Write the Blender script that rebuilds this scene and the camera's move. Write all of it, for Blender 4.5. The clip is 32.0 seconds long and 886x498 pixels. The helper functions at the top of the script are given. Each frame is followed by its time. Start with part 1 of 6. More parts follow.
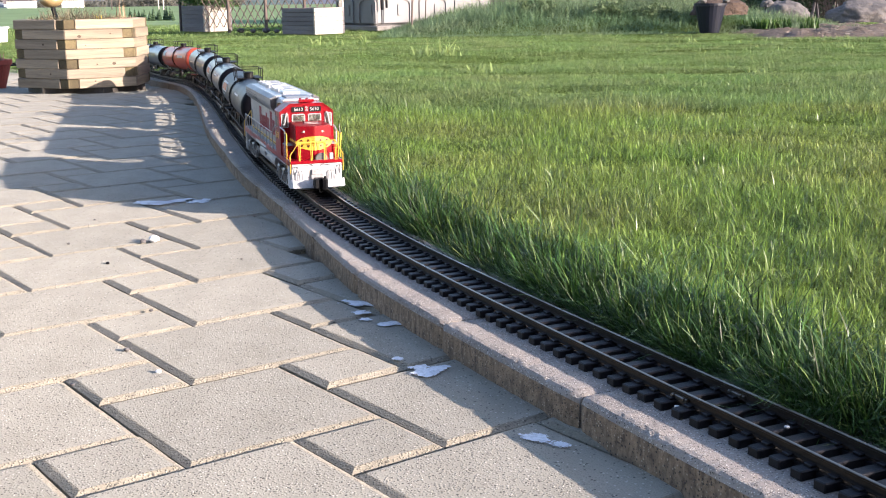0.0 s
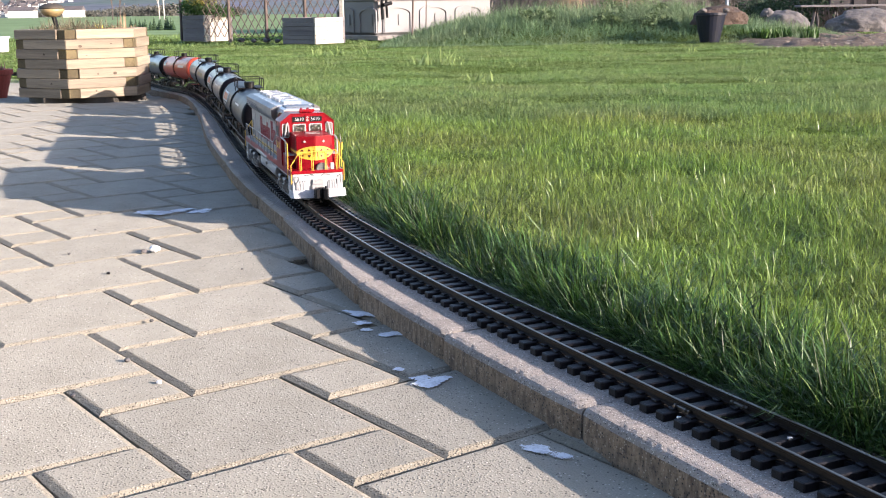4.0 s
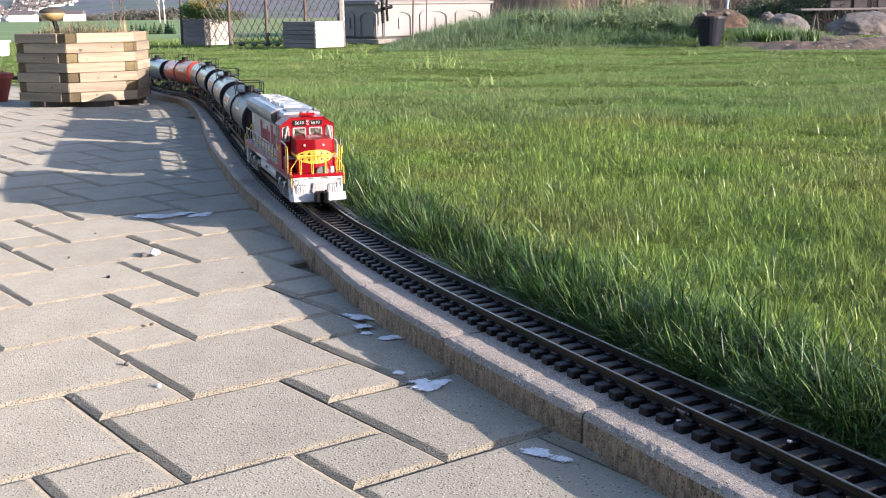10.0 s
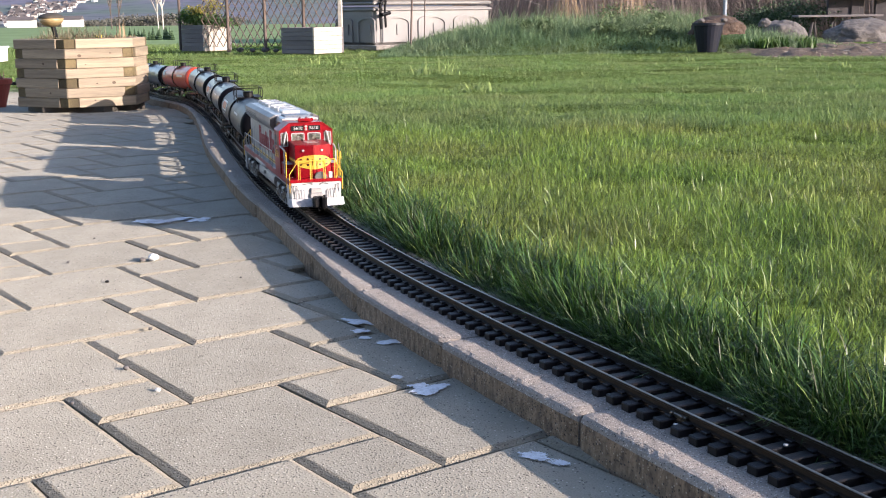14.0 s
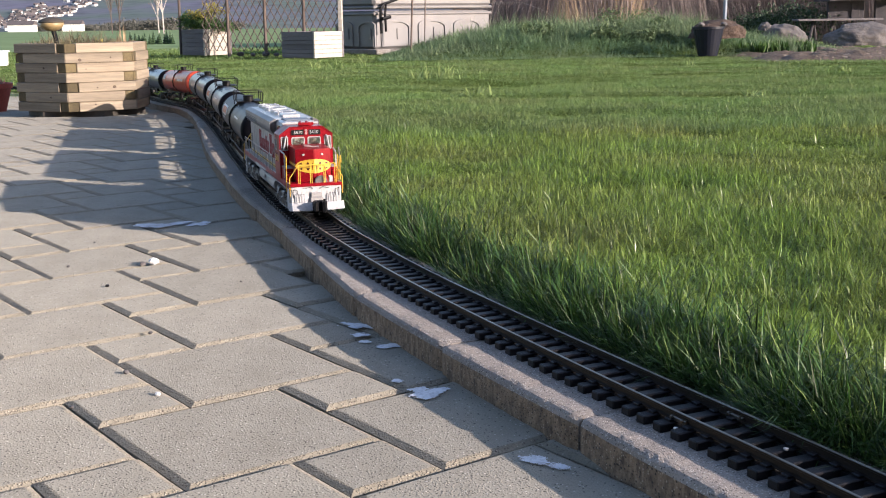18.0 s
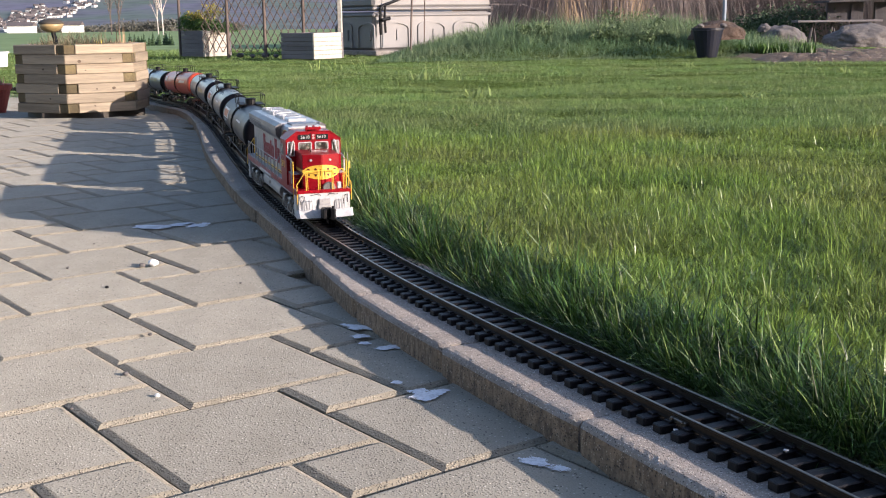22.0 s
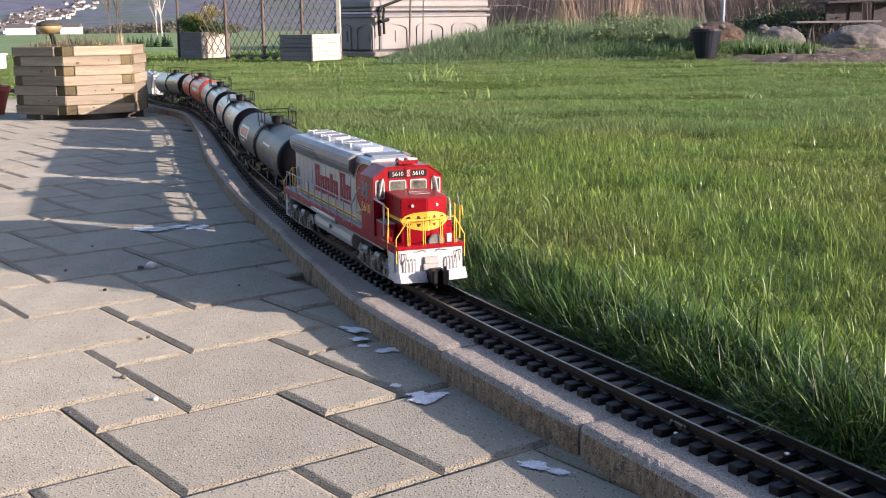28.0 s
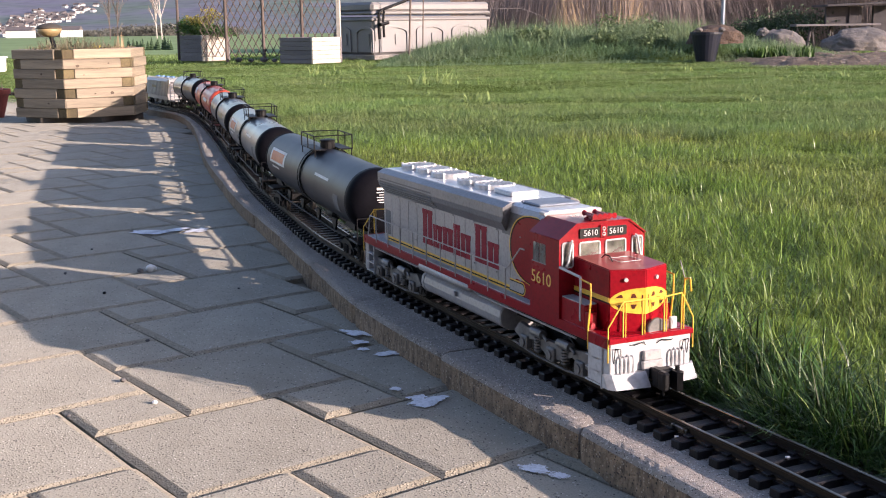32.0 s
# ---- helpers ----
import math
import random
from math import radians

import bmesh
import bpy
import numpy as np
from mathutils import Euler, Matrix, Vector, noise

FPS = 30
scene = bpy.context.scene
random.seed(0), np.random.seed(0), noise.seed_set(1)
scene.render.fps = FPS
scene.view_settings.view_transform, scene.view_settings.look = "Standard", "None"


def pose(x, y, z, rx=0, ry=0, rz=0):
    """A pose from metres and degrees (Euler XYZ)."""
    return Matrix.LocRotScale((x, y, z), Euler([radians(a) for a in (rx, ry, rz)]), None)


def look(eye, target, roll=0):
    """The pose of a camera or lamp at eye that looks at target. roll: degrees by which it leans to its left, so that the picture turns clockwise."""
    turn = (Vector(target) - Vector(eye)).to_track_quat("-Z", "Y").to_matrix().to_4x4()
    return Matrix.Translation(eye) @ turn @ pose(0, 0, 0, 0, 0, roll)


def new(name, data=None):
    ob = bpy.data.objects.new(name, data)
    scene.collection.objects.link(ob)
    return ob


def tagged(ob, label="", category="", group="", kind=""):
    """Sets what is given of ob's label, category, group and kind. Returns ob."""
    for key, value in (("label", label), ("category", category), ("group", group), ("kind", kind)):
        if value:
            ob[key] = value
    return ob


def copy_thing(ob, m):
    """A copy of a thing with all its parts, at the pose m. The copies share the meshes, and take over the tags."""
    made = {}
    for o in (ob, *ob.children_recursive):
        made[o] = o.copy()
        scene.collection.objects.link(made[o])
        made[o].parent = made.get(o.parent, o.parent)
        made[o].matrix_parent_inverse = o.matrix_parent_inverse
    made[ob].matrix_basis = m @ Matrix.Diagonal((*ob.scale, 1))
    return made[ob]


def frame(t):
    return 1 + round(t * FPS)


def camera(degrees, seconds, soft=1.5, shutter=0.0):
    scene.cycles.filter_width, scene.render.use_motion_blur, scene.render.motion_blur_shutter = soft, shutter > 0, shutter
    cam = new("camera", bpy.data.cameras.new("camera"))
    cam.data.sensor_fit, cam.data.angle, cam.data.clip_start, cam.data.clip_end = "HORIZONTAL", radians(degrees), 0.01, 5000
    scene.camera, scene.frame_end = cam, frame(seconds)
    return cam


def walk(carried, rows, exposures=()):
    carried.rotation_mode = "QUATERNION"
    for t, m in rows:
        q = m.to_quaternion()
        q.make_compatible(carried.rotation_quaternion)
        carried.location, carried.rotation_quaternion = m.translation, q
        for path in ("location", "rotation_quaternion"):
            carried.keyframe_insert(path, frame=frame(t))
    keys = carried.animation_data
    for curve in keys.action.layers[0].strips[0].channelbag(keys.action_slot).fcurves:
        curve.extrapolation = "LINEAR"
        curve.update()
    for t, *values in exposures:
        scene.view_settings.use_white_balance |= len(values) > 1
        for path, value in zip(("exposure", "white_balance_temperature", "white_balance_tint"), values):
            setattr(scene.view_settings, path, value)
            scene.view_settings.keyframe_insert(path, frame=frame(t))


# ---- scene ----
# ---- camera ----
cam = camera(41.286, 32.0, soft=1.08)
CAMERA_ROWS = (
    (0, 0.0001, 0.0023, 0.3898, 77.741, 0.728, -0.080),
    (0.5, -0.0001, 0.0024, 0.3900, 77.779, 0.714, -0.078),
    (1, -0.0004, 0.0025, 0.3902, 77.858, 0.712, -0.079),
    (1.5, -0.0004, 0.0028, 0.3903, 77.959, 0.718, -0.074),
    (2, -0.0002, 0.0036, 0.3903, 78.047, 0.750, -0.063),
    (2.5, -0.0004, 0.0043, 0.3903, 78.122, 0.753, -0.055),
    (3, -0.0006, 0.0046, 0.3905, 78.173, 0.750, -0.057),
    (3.5, -0.0008, 0.0046, 0.3906, 78.201, 0.750, -0.066),
    (5.5, -0.0003, 0.0048, 0.3905, 78.130, 0.752, -0.046),
    (6, -0.0003, 0.0048, 0.3903, 78.138, 0.754, -0.047),
    (6.5, -0.0004, 0.0048, 0.3903, 78.166, 0.757, -0.052),
    (7, -0.0004, 0.0048, 0.3906, 78.204, 0.758, -0.055),
    (7.5, -0.0004, 0.0046, 0.3909, 78.247, 0.773, -0.056),
    (8, -0.0004, 0.0045, 0.3908, 78.292, 0.772, -0.057),
    (8.5, -0.0005, 0.0047, 0.3905, 78.328, 0.758, -0.057),
    (9, -0.0002, 0.0046, 0.3905, 78.341, 0.780, -0.052),
    (9.5, -0.0001, 0.0044, 0.3907, 78.348, 0.798, -0.051),
    (10, -0.0000, 0.0043, 0.3905, 78.362, 0.791, -0.048),
    (10.5, -0.0000, 0.0043, 0.3903, 78.368, 0.786, -0.048),
    (11, -0.0000, 0.0040, 0.3901, 78.383, 0.778, -0.055),
    (11.5, 0.0000, 0.0029, 0.3900, 78.417, 0.766, -0.078),
    (12, -0.0000, 0.0016, 0.3902, 78.458, 0.748, -0.099),
    (12.5, -0.0002, 0.0007, 0.3902, 78.504, 0.724, -0.110),
    (13, 0.0000, -0.0001, 0.3902, 78.549, 0.724, -0.119),
    (13.5, -0.0000, -0.0006, 0.3903, 78.600, 0.725, -0.127),
    (14, -0.0002, -0.0008, 0.3901, 78.654, 0.723, -0.134),
    (14.5, -0.0003, -0.0008, 0.3901, 78.691, 0.724, -0.136),
    (16.5, 0.0004, -0.0011, 0.3898, 78.819, 0.747, -0.112),
    (17, 0.0002, -0.0012, 0.3900, 78.823, 0.733, -0.119),
    (18, 0.0003, -0.0011, 0.3901, 78.846, 0.766, -0.122),
    (19, 0.0001, -0.0011, 0.3903, 78.870, 0.753, -0.122),
    (20, 0.0002, -0.0011, 0.3905, 78.891, 0.772, -0.129),
    (21, -0.0002, -0.0010, 0.3904, 78.906, 0.741, -0.146),
    (22, -0.0001, -0.0005, 0.3903, 78.906, 0.749, -0.147),
    (23, 0.0000, 0.0001, 0.3899, 78.908, 0.743, -0.145),
    (24, 0.0001, 0.0007, 0.3900, 78.891, 0.761, -0.154),
    (25, -0.0003, 0.0011, 0.3903, 78.867, 0.737, -0.172),
    (25.5, -0.0002, 0.0014, 0.3903, 78.866, 0.742, -0.173),
    (27.5, 0.0003, 0.0033, 0.3907, 78.961, 0.835, -0.198),
    (28, 0.0000, 0.0039, 0.3908, 78.962, 0.815, -0.210),
    (29, -0.0001, 0.0042, 0.3908, 78.962, 0.789, -0.231),
    (29.5, -0.0002, 0.0037, 0.3908, 78.986, 0.772, -0.235),
    (30, -0.0002, 0.0040, 0.3907, 79.021, 0.775, -0.233),
    (30.5, -0.0001, 0.0049, 0.3905, 79.047, 0.795, -0.226),
    (31, -0.0001, 0.0054, 0.3906, 79.071, 0.797, -0.222),
    (31.5, -0.0002, 0.0059, 0.3905, 79.096, 0.796, -0.218),
    (32, -0.0002, 0.0060, 0.3905, 79.108, 0.809, -0.215),
)
EXPOSURES = ((0, 1.52, 5990, 19), (1, 1.50, 5990, 19), (3, 1.45, 5990, 19), (6, 1.43, 5990, 19), (10, 1.38, 5990, 19), (14, 1.24, 6000, 19), (17, 1.00, 6010, 19), (18, 0.96, 6020, 19), (20, 0.96, 6030, 19),
             (25, 1.02, 6080, 20), (28, 1.08, 6160, 22), (32, 1.15, 6230, 25))
walk(cam, [(t, pose(*row)) for t, *row in CAMERA_ROWS], EXPOSURES)

# ---- light ----
SUN_AZIMUTH, SUN_HEIGHT = radians(-27.5), radians(15.0)
to_sun = Vector((math.cos(SUN_AZIMUTH) * math.cos(SUN_HEIGHT), math.sin(SUN_AZIMUTH) * math.cos(SUN_HEIGHT), math.sin(SUN_HEIGHT)))
world = bpy.data.worlds.new("sky")
scene.world = world
world.use_nodes = True
sky = world.node_tree.nodes.new("ShaderNodeTexSky")
sky.sky_type, sky.sun_disc, sky.sun_elevation = "NISHITA", False, SUN_HEIGHT
sky.sun_rotation = math.pi / 2 - SUN_AZIMUTH
world.node_tree.links.new(sky.outputs[0], world.node_tree.nodes["Background"].inputs[0])
world.node_tree.nodes["Background"].inputs[1].default_value = 0.126
sun = new("sun", bpy.data.lights.new("sun", "SUN"))
sun.data.energy, sun.data.angle, sun.data.color = 4.85, radians(0.55), (1.0, 0.86, 0.67)
sun.matrix_world = look(to_sun * 30, (0, 0, 0))


# ---- materials ----
def mixed(tree, kind, low, high, factor):
    n = tree.nodes.new("ShaderNodeMix")
    n.data_type, n.blend_type = "RGBA", kind
    for i, v in ((6, low), (7, high)):
        if isinstance(v, tuple):
            n.inputs[i].default_value = (*v, 1)
        else:
            tree.links.new(v, n.inputs[i])
    if isinstance(factor, (int, float)):
        n.inputs[0].default_value = factor
    else:
        tree.links.new(factor, n.inputs[0])
    return n.outputs[2]


def ramped(tree, value, low, high):
    n = tree.nodes.new("ShaderNodeMapRange")
    n.clamp = True
    tree.links.new(value, n.inputs[0])
    n.inputs[1].default_value, n.inputs[2].default_value = low, high
    return n.outputs[0]


def noisy(tree, scale, detail=4, stretch=(1, 1, 1), space="Object"):
    co = tree.nodes.new("ShaderNodeTexCoord")
    mp = tree.nodes.new("ShaderNodeMapping")
    mp.inputs["Scale"].default_value = stretch
    tree.links.new(co.outputs[space], mp.inputs[0])
    n = tree.nodes.new("ShaderNodeTexNoise")
    n.inputs["Scale"].default_value, n.inputs["Detail"].default_value = scale, detail
    tree.links.new(mp.outputs[0], n.inputs[0])
    return n.outputs[0]


def surface(name, colour, other=None, rough=0.6, metal=0.0, scale=40, fine=400, bump=0.0, vary=0.0, island=0.0,
            stretch=(1, 1, 1), speck=None, speck_scale=300, coat=0.0, spec=0.5, through_light=0.0, dusty=0.0, grains=None):
    """A surface with two scales of variation, optional specks, and variation from piece to piece."""
    m = bpy.data.materials.new(name)
    m.use_nodes = True
    tree = m.node_tree
    b = tree.nodes["Principled BSDF"]
    b.inputs["Metallic"].default_value = metal
    b.inputs["Specular IOR Level"].default_value = spec
    b.inputs["Coat Weight"].default_value = coat
    b.inputs["Diffuse Roughness"].default_value = dusty
    other = other or tuple(0.8 * c for c in colour)
    big, small = noisy(tree, scale, 4, stretch), noisy(tree, fine, 3, stretch)
    c = mixed(tree, "MIX", colour, other, ramped(tree, big, 0.35, 0.68))
    c = mixed(tree, "MULTIPLY", c, (0.72, 0.72, 0.72), ramped(tree, small, 0.45, 0.75))
    pits = ramped(tree, noisy(tree, speck_scale, 2), 0.60, 0.68) if speck else None
    if speck:
        c = mixed(tree, "MIX", c, speck, pits)
    grit = None
    if grains:
        # sand grains: a share of dark and of pale ones among the rest, each a small dome
        g_scale, dark, dark_share, pale, pale_share = grains
        co = tree.nodes.new("ShaderNodeTexCoord")
        cell = tree.nodes.new("ShaderNodeTexVoronoi")
        cell.inputs["Scale"].default_value = g_scale
        tree.links.new(co.outputs["Object"], cell.inputs["Vector"])
        chance = tree.nodes.new("ShaderNodeSeparateColor")
        tree.links.new(cell.outputs["Color"], chance.inputs[0])
        round_ = ramped(tree, cell.outputs["Distance"], 0.48, 0.28)
        for colour_, pick in ((dark, ramped(tree, chance.outputs[0], dark_share + 0.01, dark_share - 0.01)), (pale, ramped(tree, chance.outputs[1], pale_share + 0.01, pale_share - 0.01))):
            k = tree.nodes.new("ShaderNodeMath")
            k.operation = "MULTIPLY"
            tree.links.new(round_, k.inputs[0])
            tree.links.new(pick, k.inputs[1])
            c = mixed(tree, "MIX", c, colour_, k.outputs[0])
        grit = round_
    for amount, node, out in ((vary, "ShaderNodeObjectInfo", "Random"), (island, "ShaderNodeNewGeometry", "Random Per Island")):
        if amount:
            n = tree.nodes.new(node)
            k = tree.nodes.new("ShaderNodeMapRange")
            tree.links.new(n.outputs[out], k.inputs[0])
            k.inputs[3].default_value, k.inputs[4].default_value = 1 - amount, 1 + amount
            h = tree.nodes.new("ShaderNodeHueSaturation")
            tree.links.new(k.outputs[0], h.inputs["Value"])
            tree.links.new(c, h.inputs["Color"])
            c = h.outputs[0]
    tree.links.new(c, b.inputs["Base Color"])
    r = tree.nodes.new("ShaderNodeMapRange")
    tree.links.new(big, r.inputs[0])
    r.inputs[3].default_value, r.inputs[4].default_value = max(0.02, rough - 0.12), min(1, rough + 0.12)
    tree.links.new(r.outputs[0], b.inputs["Roughness"])
    if bump:
        n = tree.nodes.new("ShaderNodeBump")
        n.inputs["Strength"].default_value, n.inputs["Distance"].default_value = 0.8, bump
        height = grit or small
        if pits:
            k = tree.nodes.new("ShaderNodeMath")
            k.operation = "SUBTRACT"
            tree.links.new(height, k.inputs[0])
            tree.links.new(pits, k.inputs[1])
            height = k.outputs[0]
        tree.links.new(height, n.inputs["Height"])
        tree.links.new(n.outputs[0], b.inputs["Normal"])
    if through_light:
        t = tree.nodes.new("ShaderNodeBsdfTranslucent")
        tree.links.new(c, t.inputs[0])
        s = tree.nodes.new("ShaderNodeMixShader")
        s.inputs[0].default_value = through_light
        tree.links.new(b.outputs[0], s.inputs[1])
        tree.links.new(t.outputs[0], s.inputs[2])
        tree.links.new(s.outputs[0], tree.nodes["Material Output"].inputs[0])
    return m


def glass(name, tint):
    m = bpy.data.materials.new(name)
    m.use_nodes = True
    b = m.node_tree.nodes["Principled BSDF"]
    b.inputs["Base Color"].default_value = (*tint, 1)
    b.inputs["Transmission Weight"].default_value, b.inputs["Roughness"].default_value = 1.0, 0.03
    return m


PAVER = surface("paver_concrete", (0.345, 0.322, 0.268), (0.296, 0.276, 0.228), 0.9, scale=14, fine=620, bump=0.0006, vary=0.07, dusty=0.45, grains=(380, (0.085, 0.075, 0.066), 0.12, (0.52, 0.48, 0.43), 0.07))
PAVER_EDGE = surface("paver_worn_edge", (0.34, 0.302, 0.235), (0.28, 0.250, 0.195), 0.95, scale=60, fine=420, bump=0.0014, vary=0.08, dusty=0.45, grains=(380, (0.12, 0.10, 0.085), 0.12, (0.46, 0.41, 0.33), 0.10))
CURB = surface("curb_concrete", (0.36, 0.318, 0.285), (0.27, 0.238, 0.215), 0.92, scale=9, fine=480, bump=0.0012, vary=0.06, dusty=0.45, grains=(560, (0.065, 0.055, 0.052), 0.26, (0.62, 0.58, 0.54), 0.24))
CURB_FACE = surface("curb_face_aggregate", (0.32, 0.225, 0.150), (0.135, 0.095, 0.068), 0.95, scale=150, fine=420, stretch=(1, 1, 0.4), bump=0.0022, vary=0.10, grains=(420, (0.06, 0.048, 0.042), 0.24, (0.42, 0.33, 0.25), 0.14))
SAND = surface("joint_sand", (0.27, 0.23, 0.165), (0.17, 0.145, 0.11), 0.95, scale=20, fine=600, bump=0.002)
SOIL = surface("lawn_thatch", (0.075, 0.112, 0.027), (0.060, 0.080, 0.022), 0.95, scale=3, fine=60, bump=0.01, spec=0.0, dusty=0.45)
# Meadow green with extra blue, which paints in the distance haze.
FIELD = surface("meadow", (0.205, 0.285, 0.125), (0.160, 0.225, 0.105), 0.95, scale=0.02, fine=0.6, spec=0.1)
GRASS = surface("grass_blade", (0.182, 0.292, 0.050), (0.220, 0.250, 0.065), 0.40, scale=1.6, fine=30, island=0.75, through_light=0.28, spec=0.36)
# Bluer and less saturated than GRASS: distance haze mixed into the colour.
GRASS_FAR = surface("distant_hazed_grass_blade", (0.168, 0.268, 0.076), (0.190, 0.240, 0.088), 0.5, scale=1.6, fine=30, island=0.35, through_light=0.28, spec=0.30)
# Lush blades at the track, with the shade of the sloping edge coloured in.
GRASS_LUSH_SHADED = surface("lush_shade_dark_blade", (0.047, 0.108, 0.020), (0.020, 0.050, 0.012), 0.38, scale=1.5, fine=30, island=0.8, through_light=0.12, spec=0.35)
GRASS_SHINY = surface("glossy_grass_blade", (0.155, 0.25, 0.055), (0.18, 0.21, 0.065), 0.34, scale=1.6, fine=30, island=0.35, through_light=0.2, spec=0.5)
BULB_LEAF = surface("bulb_leaf", (0.32, 0.40, 0.15), (0.22, 0.30, 0.10), 0.5, scale=5, fine=40, island=0.3, through_light=0.4, spec=0.15)
TALL_GRASS = surface("tall_grass_blade", (0.140, 0.240, 0.110), (0.200, 0.245, 0.130), 0.6, scale=0.9, fine=20, island=0.25, through_light=0.35)
DRY_MAT = surface("withered_foliage", (0.21, 0.185, 0.125), (0.13, 0.125, 0.075), 0.85, scale=9, fine=60, island=0.45)
DRY = surface("dry_stem", (0.34, 0.25, 0.15), (0.20, 0.13, 0.08), 0.8, scale=5, fine=60, island=0.3)
SLEEPER = surface("sleeper_plastic", (0.0105, 0.0095, 0.0125), (0.007, 0.0068, 0.008), 0.45, scale=60, fine=500, bump=0.0004, vary=0.25, spec=0.25)
RAIL = surface("rail_brass_tarnished", (0.042, 0.029, 0.021), (0.025, 0.019, 0.015), 0.5, metal=0.4, scale=20, fine=300, spec=0.2)
RAILHEAD = surface("rail_head_worn", (0.26, 0.23, 0.19), (0.17, 0.14, 0.11), 0.3, metal=0.9, scale=15, fine=300)
RED = surface("red_enamel", (0.25, 0.005, 0.012), (0.21, 0.004, 0.010), 0.30, scale=20, fine=300, coat=0.0, spec=0.22)
SILVER = surface("silver_paint", (0.375, 0.365, 0.375), (0.325, 0.315, 0.325), 0.42, metal=0.2, scale=12, fine=250)
WHITE = surface("white_enamel", (0.49, 0.49, 0.51), (0.42, 0.42, 0.44), 0.38, scale=20, fine=200)
YELLOW = surface("yellow_enamel", (0.76, 0.48, 0.06), (0.68, 0.42, 0.05), 0.35, scale=20, fine=200)
BLACK = surface("black_plastic", (0.008, 0.008, 0.010), (0.005, 0.005, 0.006), 0.5, scale=40, fine=300, spec=0.2)
TANK_END = surface("black_tank_end", (0.006, 0.006, 0.009), (0.004, 0.004, 0.006), 0.6, scale=40, fine=300, spec=0.05)
TANK_GREY = surface("dark_grey_tank_paint", (0.018, 0.019, 0.028), (0.014, 0.015, 0.021), 0.4, scale=8, fine=200, spec=0.3)
TANK_ORANGE = surface("orange_tank_paint", (0.52, 0.07, 0.03), (0.45, 0.055, 0.03), 0.35, scale=8, fine=200, coat=0.15)
PINE = surface("pressure_treated_pine", (0.315, 0.255, 0.182), (0.188, 0.149, 0.107), 0.7, scale=7, fine=60, stretch=(0.35, 7, 7), bump=0.001, vary=0.25)
KNOT = surface("dark_wood_knot", (0.055, 0.036, 0.022), (0.10, 0.066, 0.042), 0.7, scale=120, fine=300)
# Grey darkened to stand in for shade on the planter boxes' sides.
GREY_WOOD = surface("weathered_and_shade_toned_wood", (0.185, 0.165, 0.170), (0.135, 0.120, 0.125), 0.85, scale=5, fine=60, stretch=(0.5, 5, 5), bump=0.001, vary=0.1)
TERRACOTTA = surface("terracotta", (0.36, 0.055, 0.035), (0.28, 0.05, 0.03), 0.7, scale=8, fine=100)
PLASTIC_BEIGE = surface("beige_plastic", (0.215, 0.204, 0.205), (0.185, 0.176, 0.178), 0.55, scale=2, fine=900)
STONE = surface("boulder", (0.150, 0.135, 0.130), (0.085, 0.078, 0.080), 0.9, scale=4, fine=40, bump=0.01)
MULCH = surface("bark_mulch", (0.10, 0.065, 0.047), (0.06, 0.04, 0.032), 0.95, scale=12, fine=90, bump=0.02, island=0.3)
LEAF = surface("green_leaf", (0.06, 0.13, 0.02), (0.045, 0.09, 0.02), 0.5, scale=3, fine=40, island=0.35, through_light=0.3)
CONIFER = surface("conifer_needle", (0.035, 0.07, 0.025), (0.025, 0.05, 0.02), 0.7, scale=3, fine=40, island=0.3)
# Blue distance haze is mixed into both hillside colours.
HAZED_FOREST = surface("far_forest_with_haze", (0.165, 0.168, 0.225), (0.135, 0.180, 0.155), 0.95, scale=0.006, fine=0.03, spec=0.0)
BIRCH = surface("birch_bark", (0.55, 0.50, 0.46), (0.38, 0.33, 0.30), 0.8, scale=3, fine=30)
HOUSE = surface("house_plaster", (0.75, 0.74, 0.72), (0.65, 0.63, 0.60), 0.8, scale=0.2, fine=2, vary=0.12)
ROOF = surface("house_roof", (0.12, 0.10, 0.10), (0.09, 0.08, 0.08), 0.8, scale=0.3, fine=3, vary=0.3)
STEEL = surface("galvanised_steel", (0.22, 0.25, 0.31), (0.18, 0.21, 0.26), 0.5, metal=0.3, scale=6, fine=80)
PAINT_SPILL = surface("white_paint_spill", (0.80, 0.81, 0.85), (0.68, 0.69, 0.73), 0.7, scale=60, fine=300, bump=0.001)
TANK_MID = surface("grey_tank_paint", (0.13, 0.135, 0.15), (0.10, 0.105, 0.115), 0.3, metal=0.15, scale=8, fine=200, coat=0.2)
# Dark tone of the planter base; also paints shade on the ornament's crown.
BOARD_DARK = surface("dark_base_and_crown", (0.06, 0.05, 0.04), (0.04, 0.035, 0.03), 0.8, scale=8, fine=80)
END_GRAIN = surface("sawn_end_grain", (0.125, 0.096, 0.046), (0.085, 0.064, 0.034), 0.85, scale=25, fine=200, bump=0.001, vary=0.3)
TAN = surface("tan_glaze", (0.34, 0.25, 0.12), (0.26, 0.19, 0.10), 0.4, scale=12, fine=120)
PINK = surface("pink_petal", (0.55, 0.16, 0.20), (0.12, 0.16, 0.05), 0.6, scale=40, fine=90, island=0.3)
YELLOW_PETAL = surface("yellow_petal", (0.70, 0.55, 0.05), (0.55, 0.42, 0.05), 0.6, scale=40, fine=90)
YELLOW_LEAF = surface("yellow_leaf", (0.34, 0.28, 0.05), (0.22, 0.20, 0.04), 0.6, scale=8, fine=60, island=0.3, through_light=0.3)
WEED = surface("weed_leaf", (0.12, 0.17, 0.07), (0.09, 0.13, 0.055), 0.6, scale=4, fine=40, island=0.3, through_light=0.3)
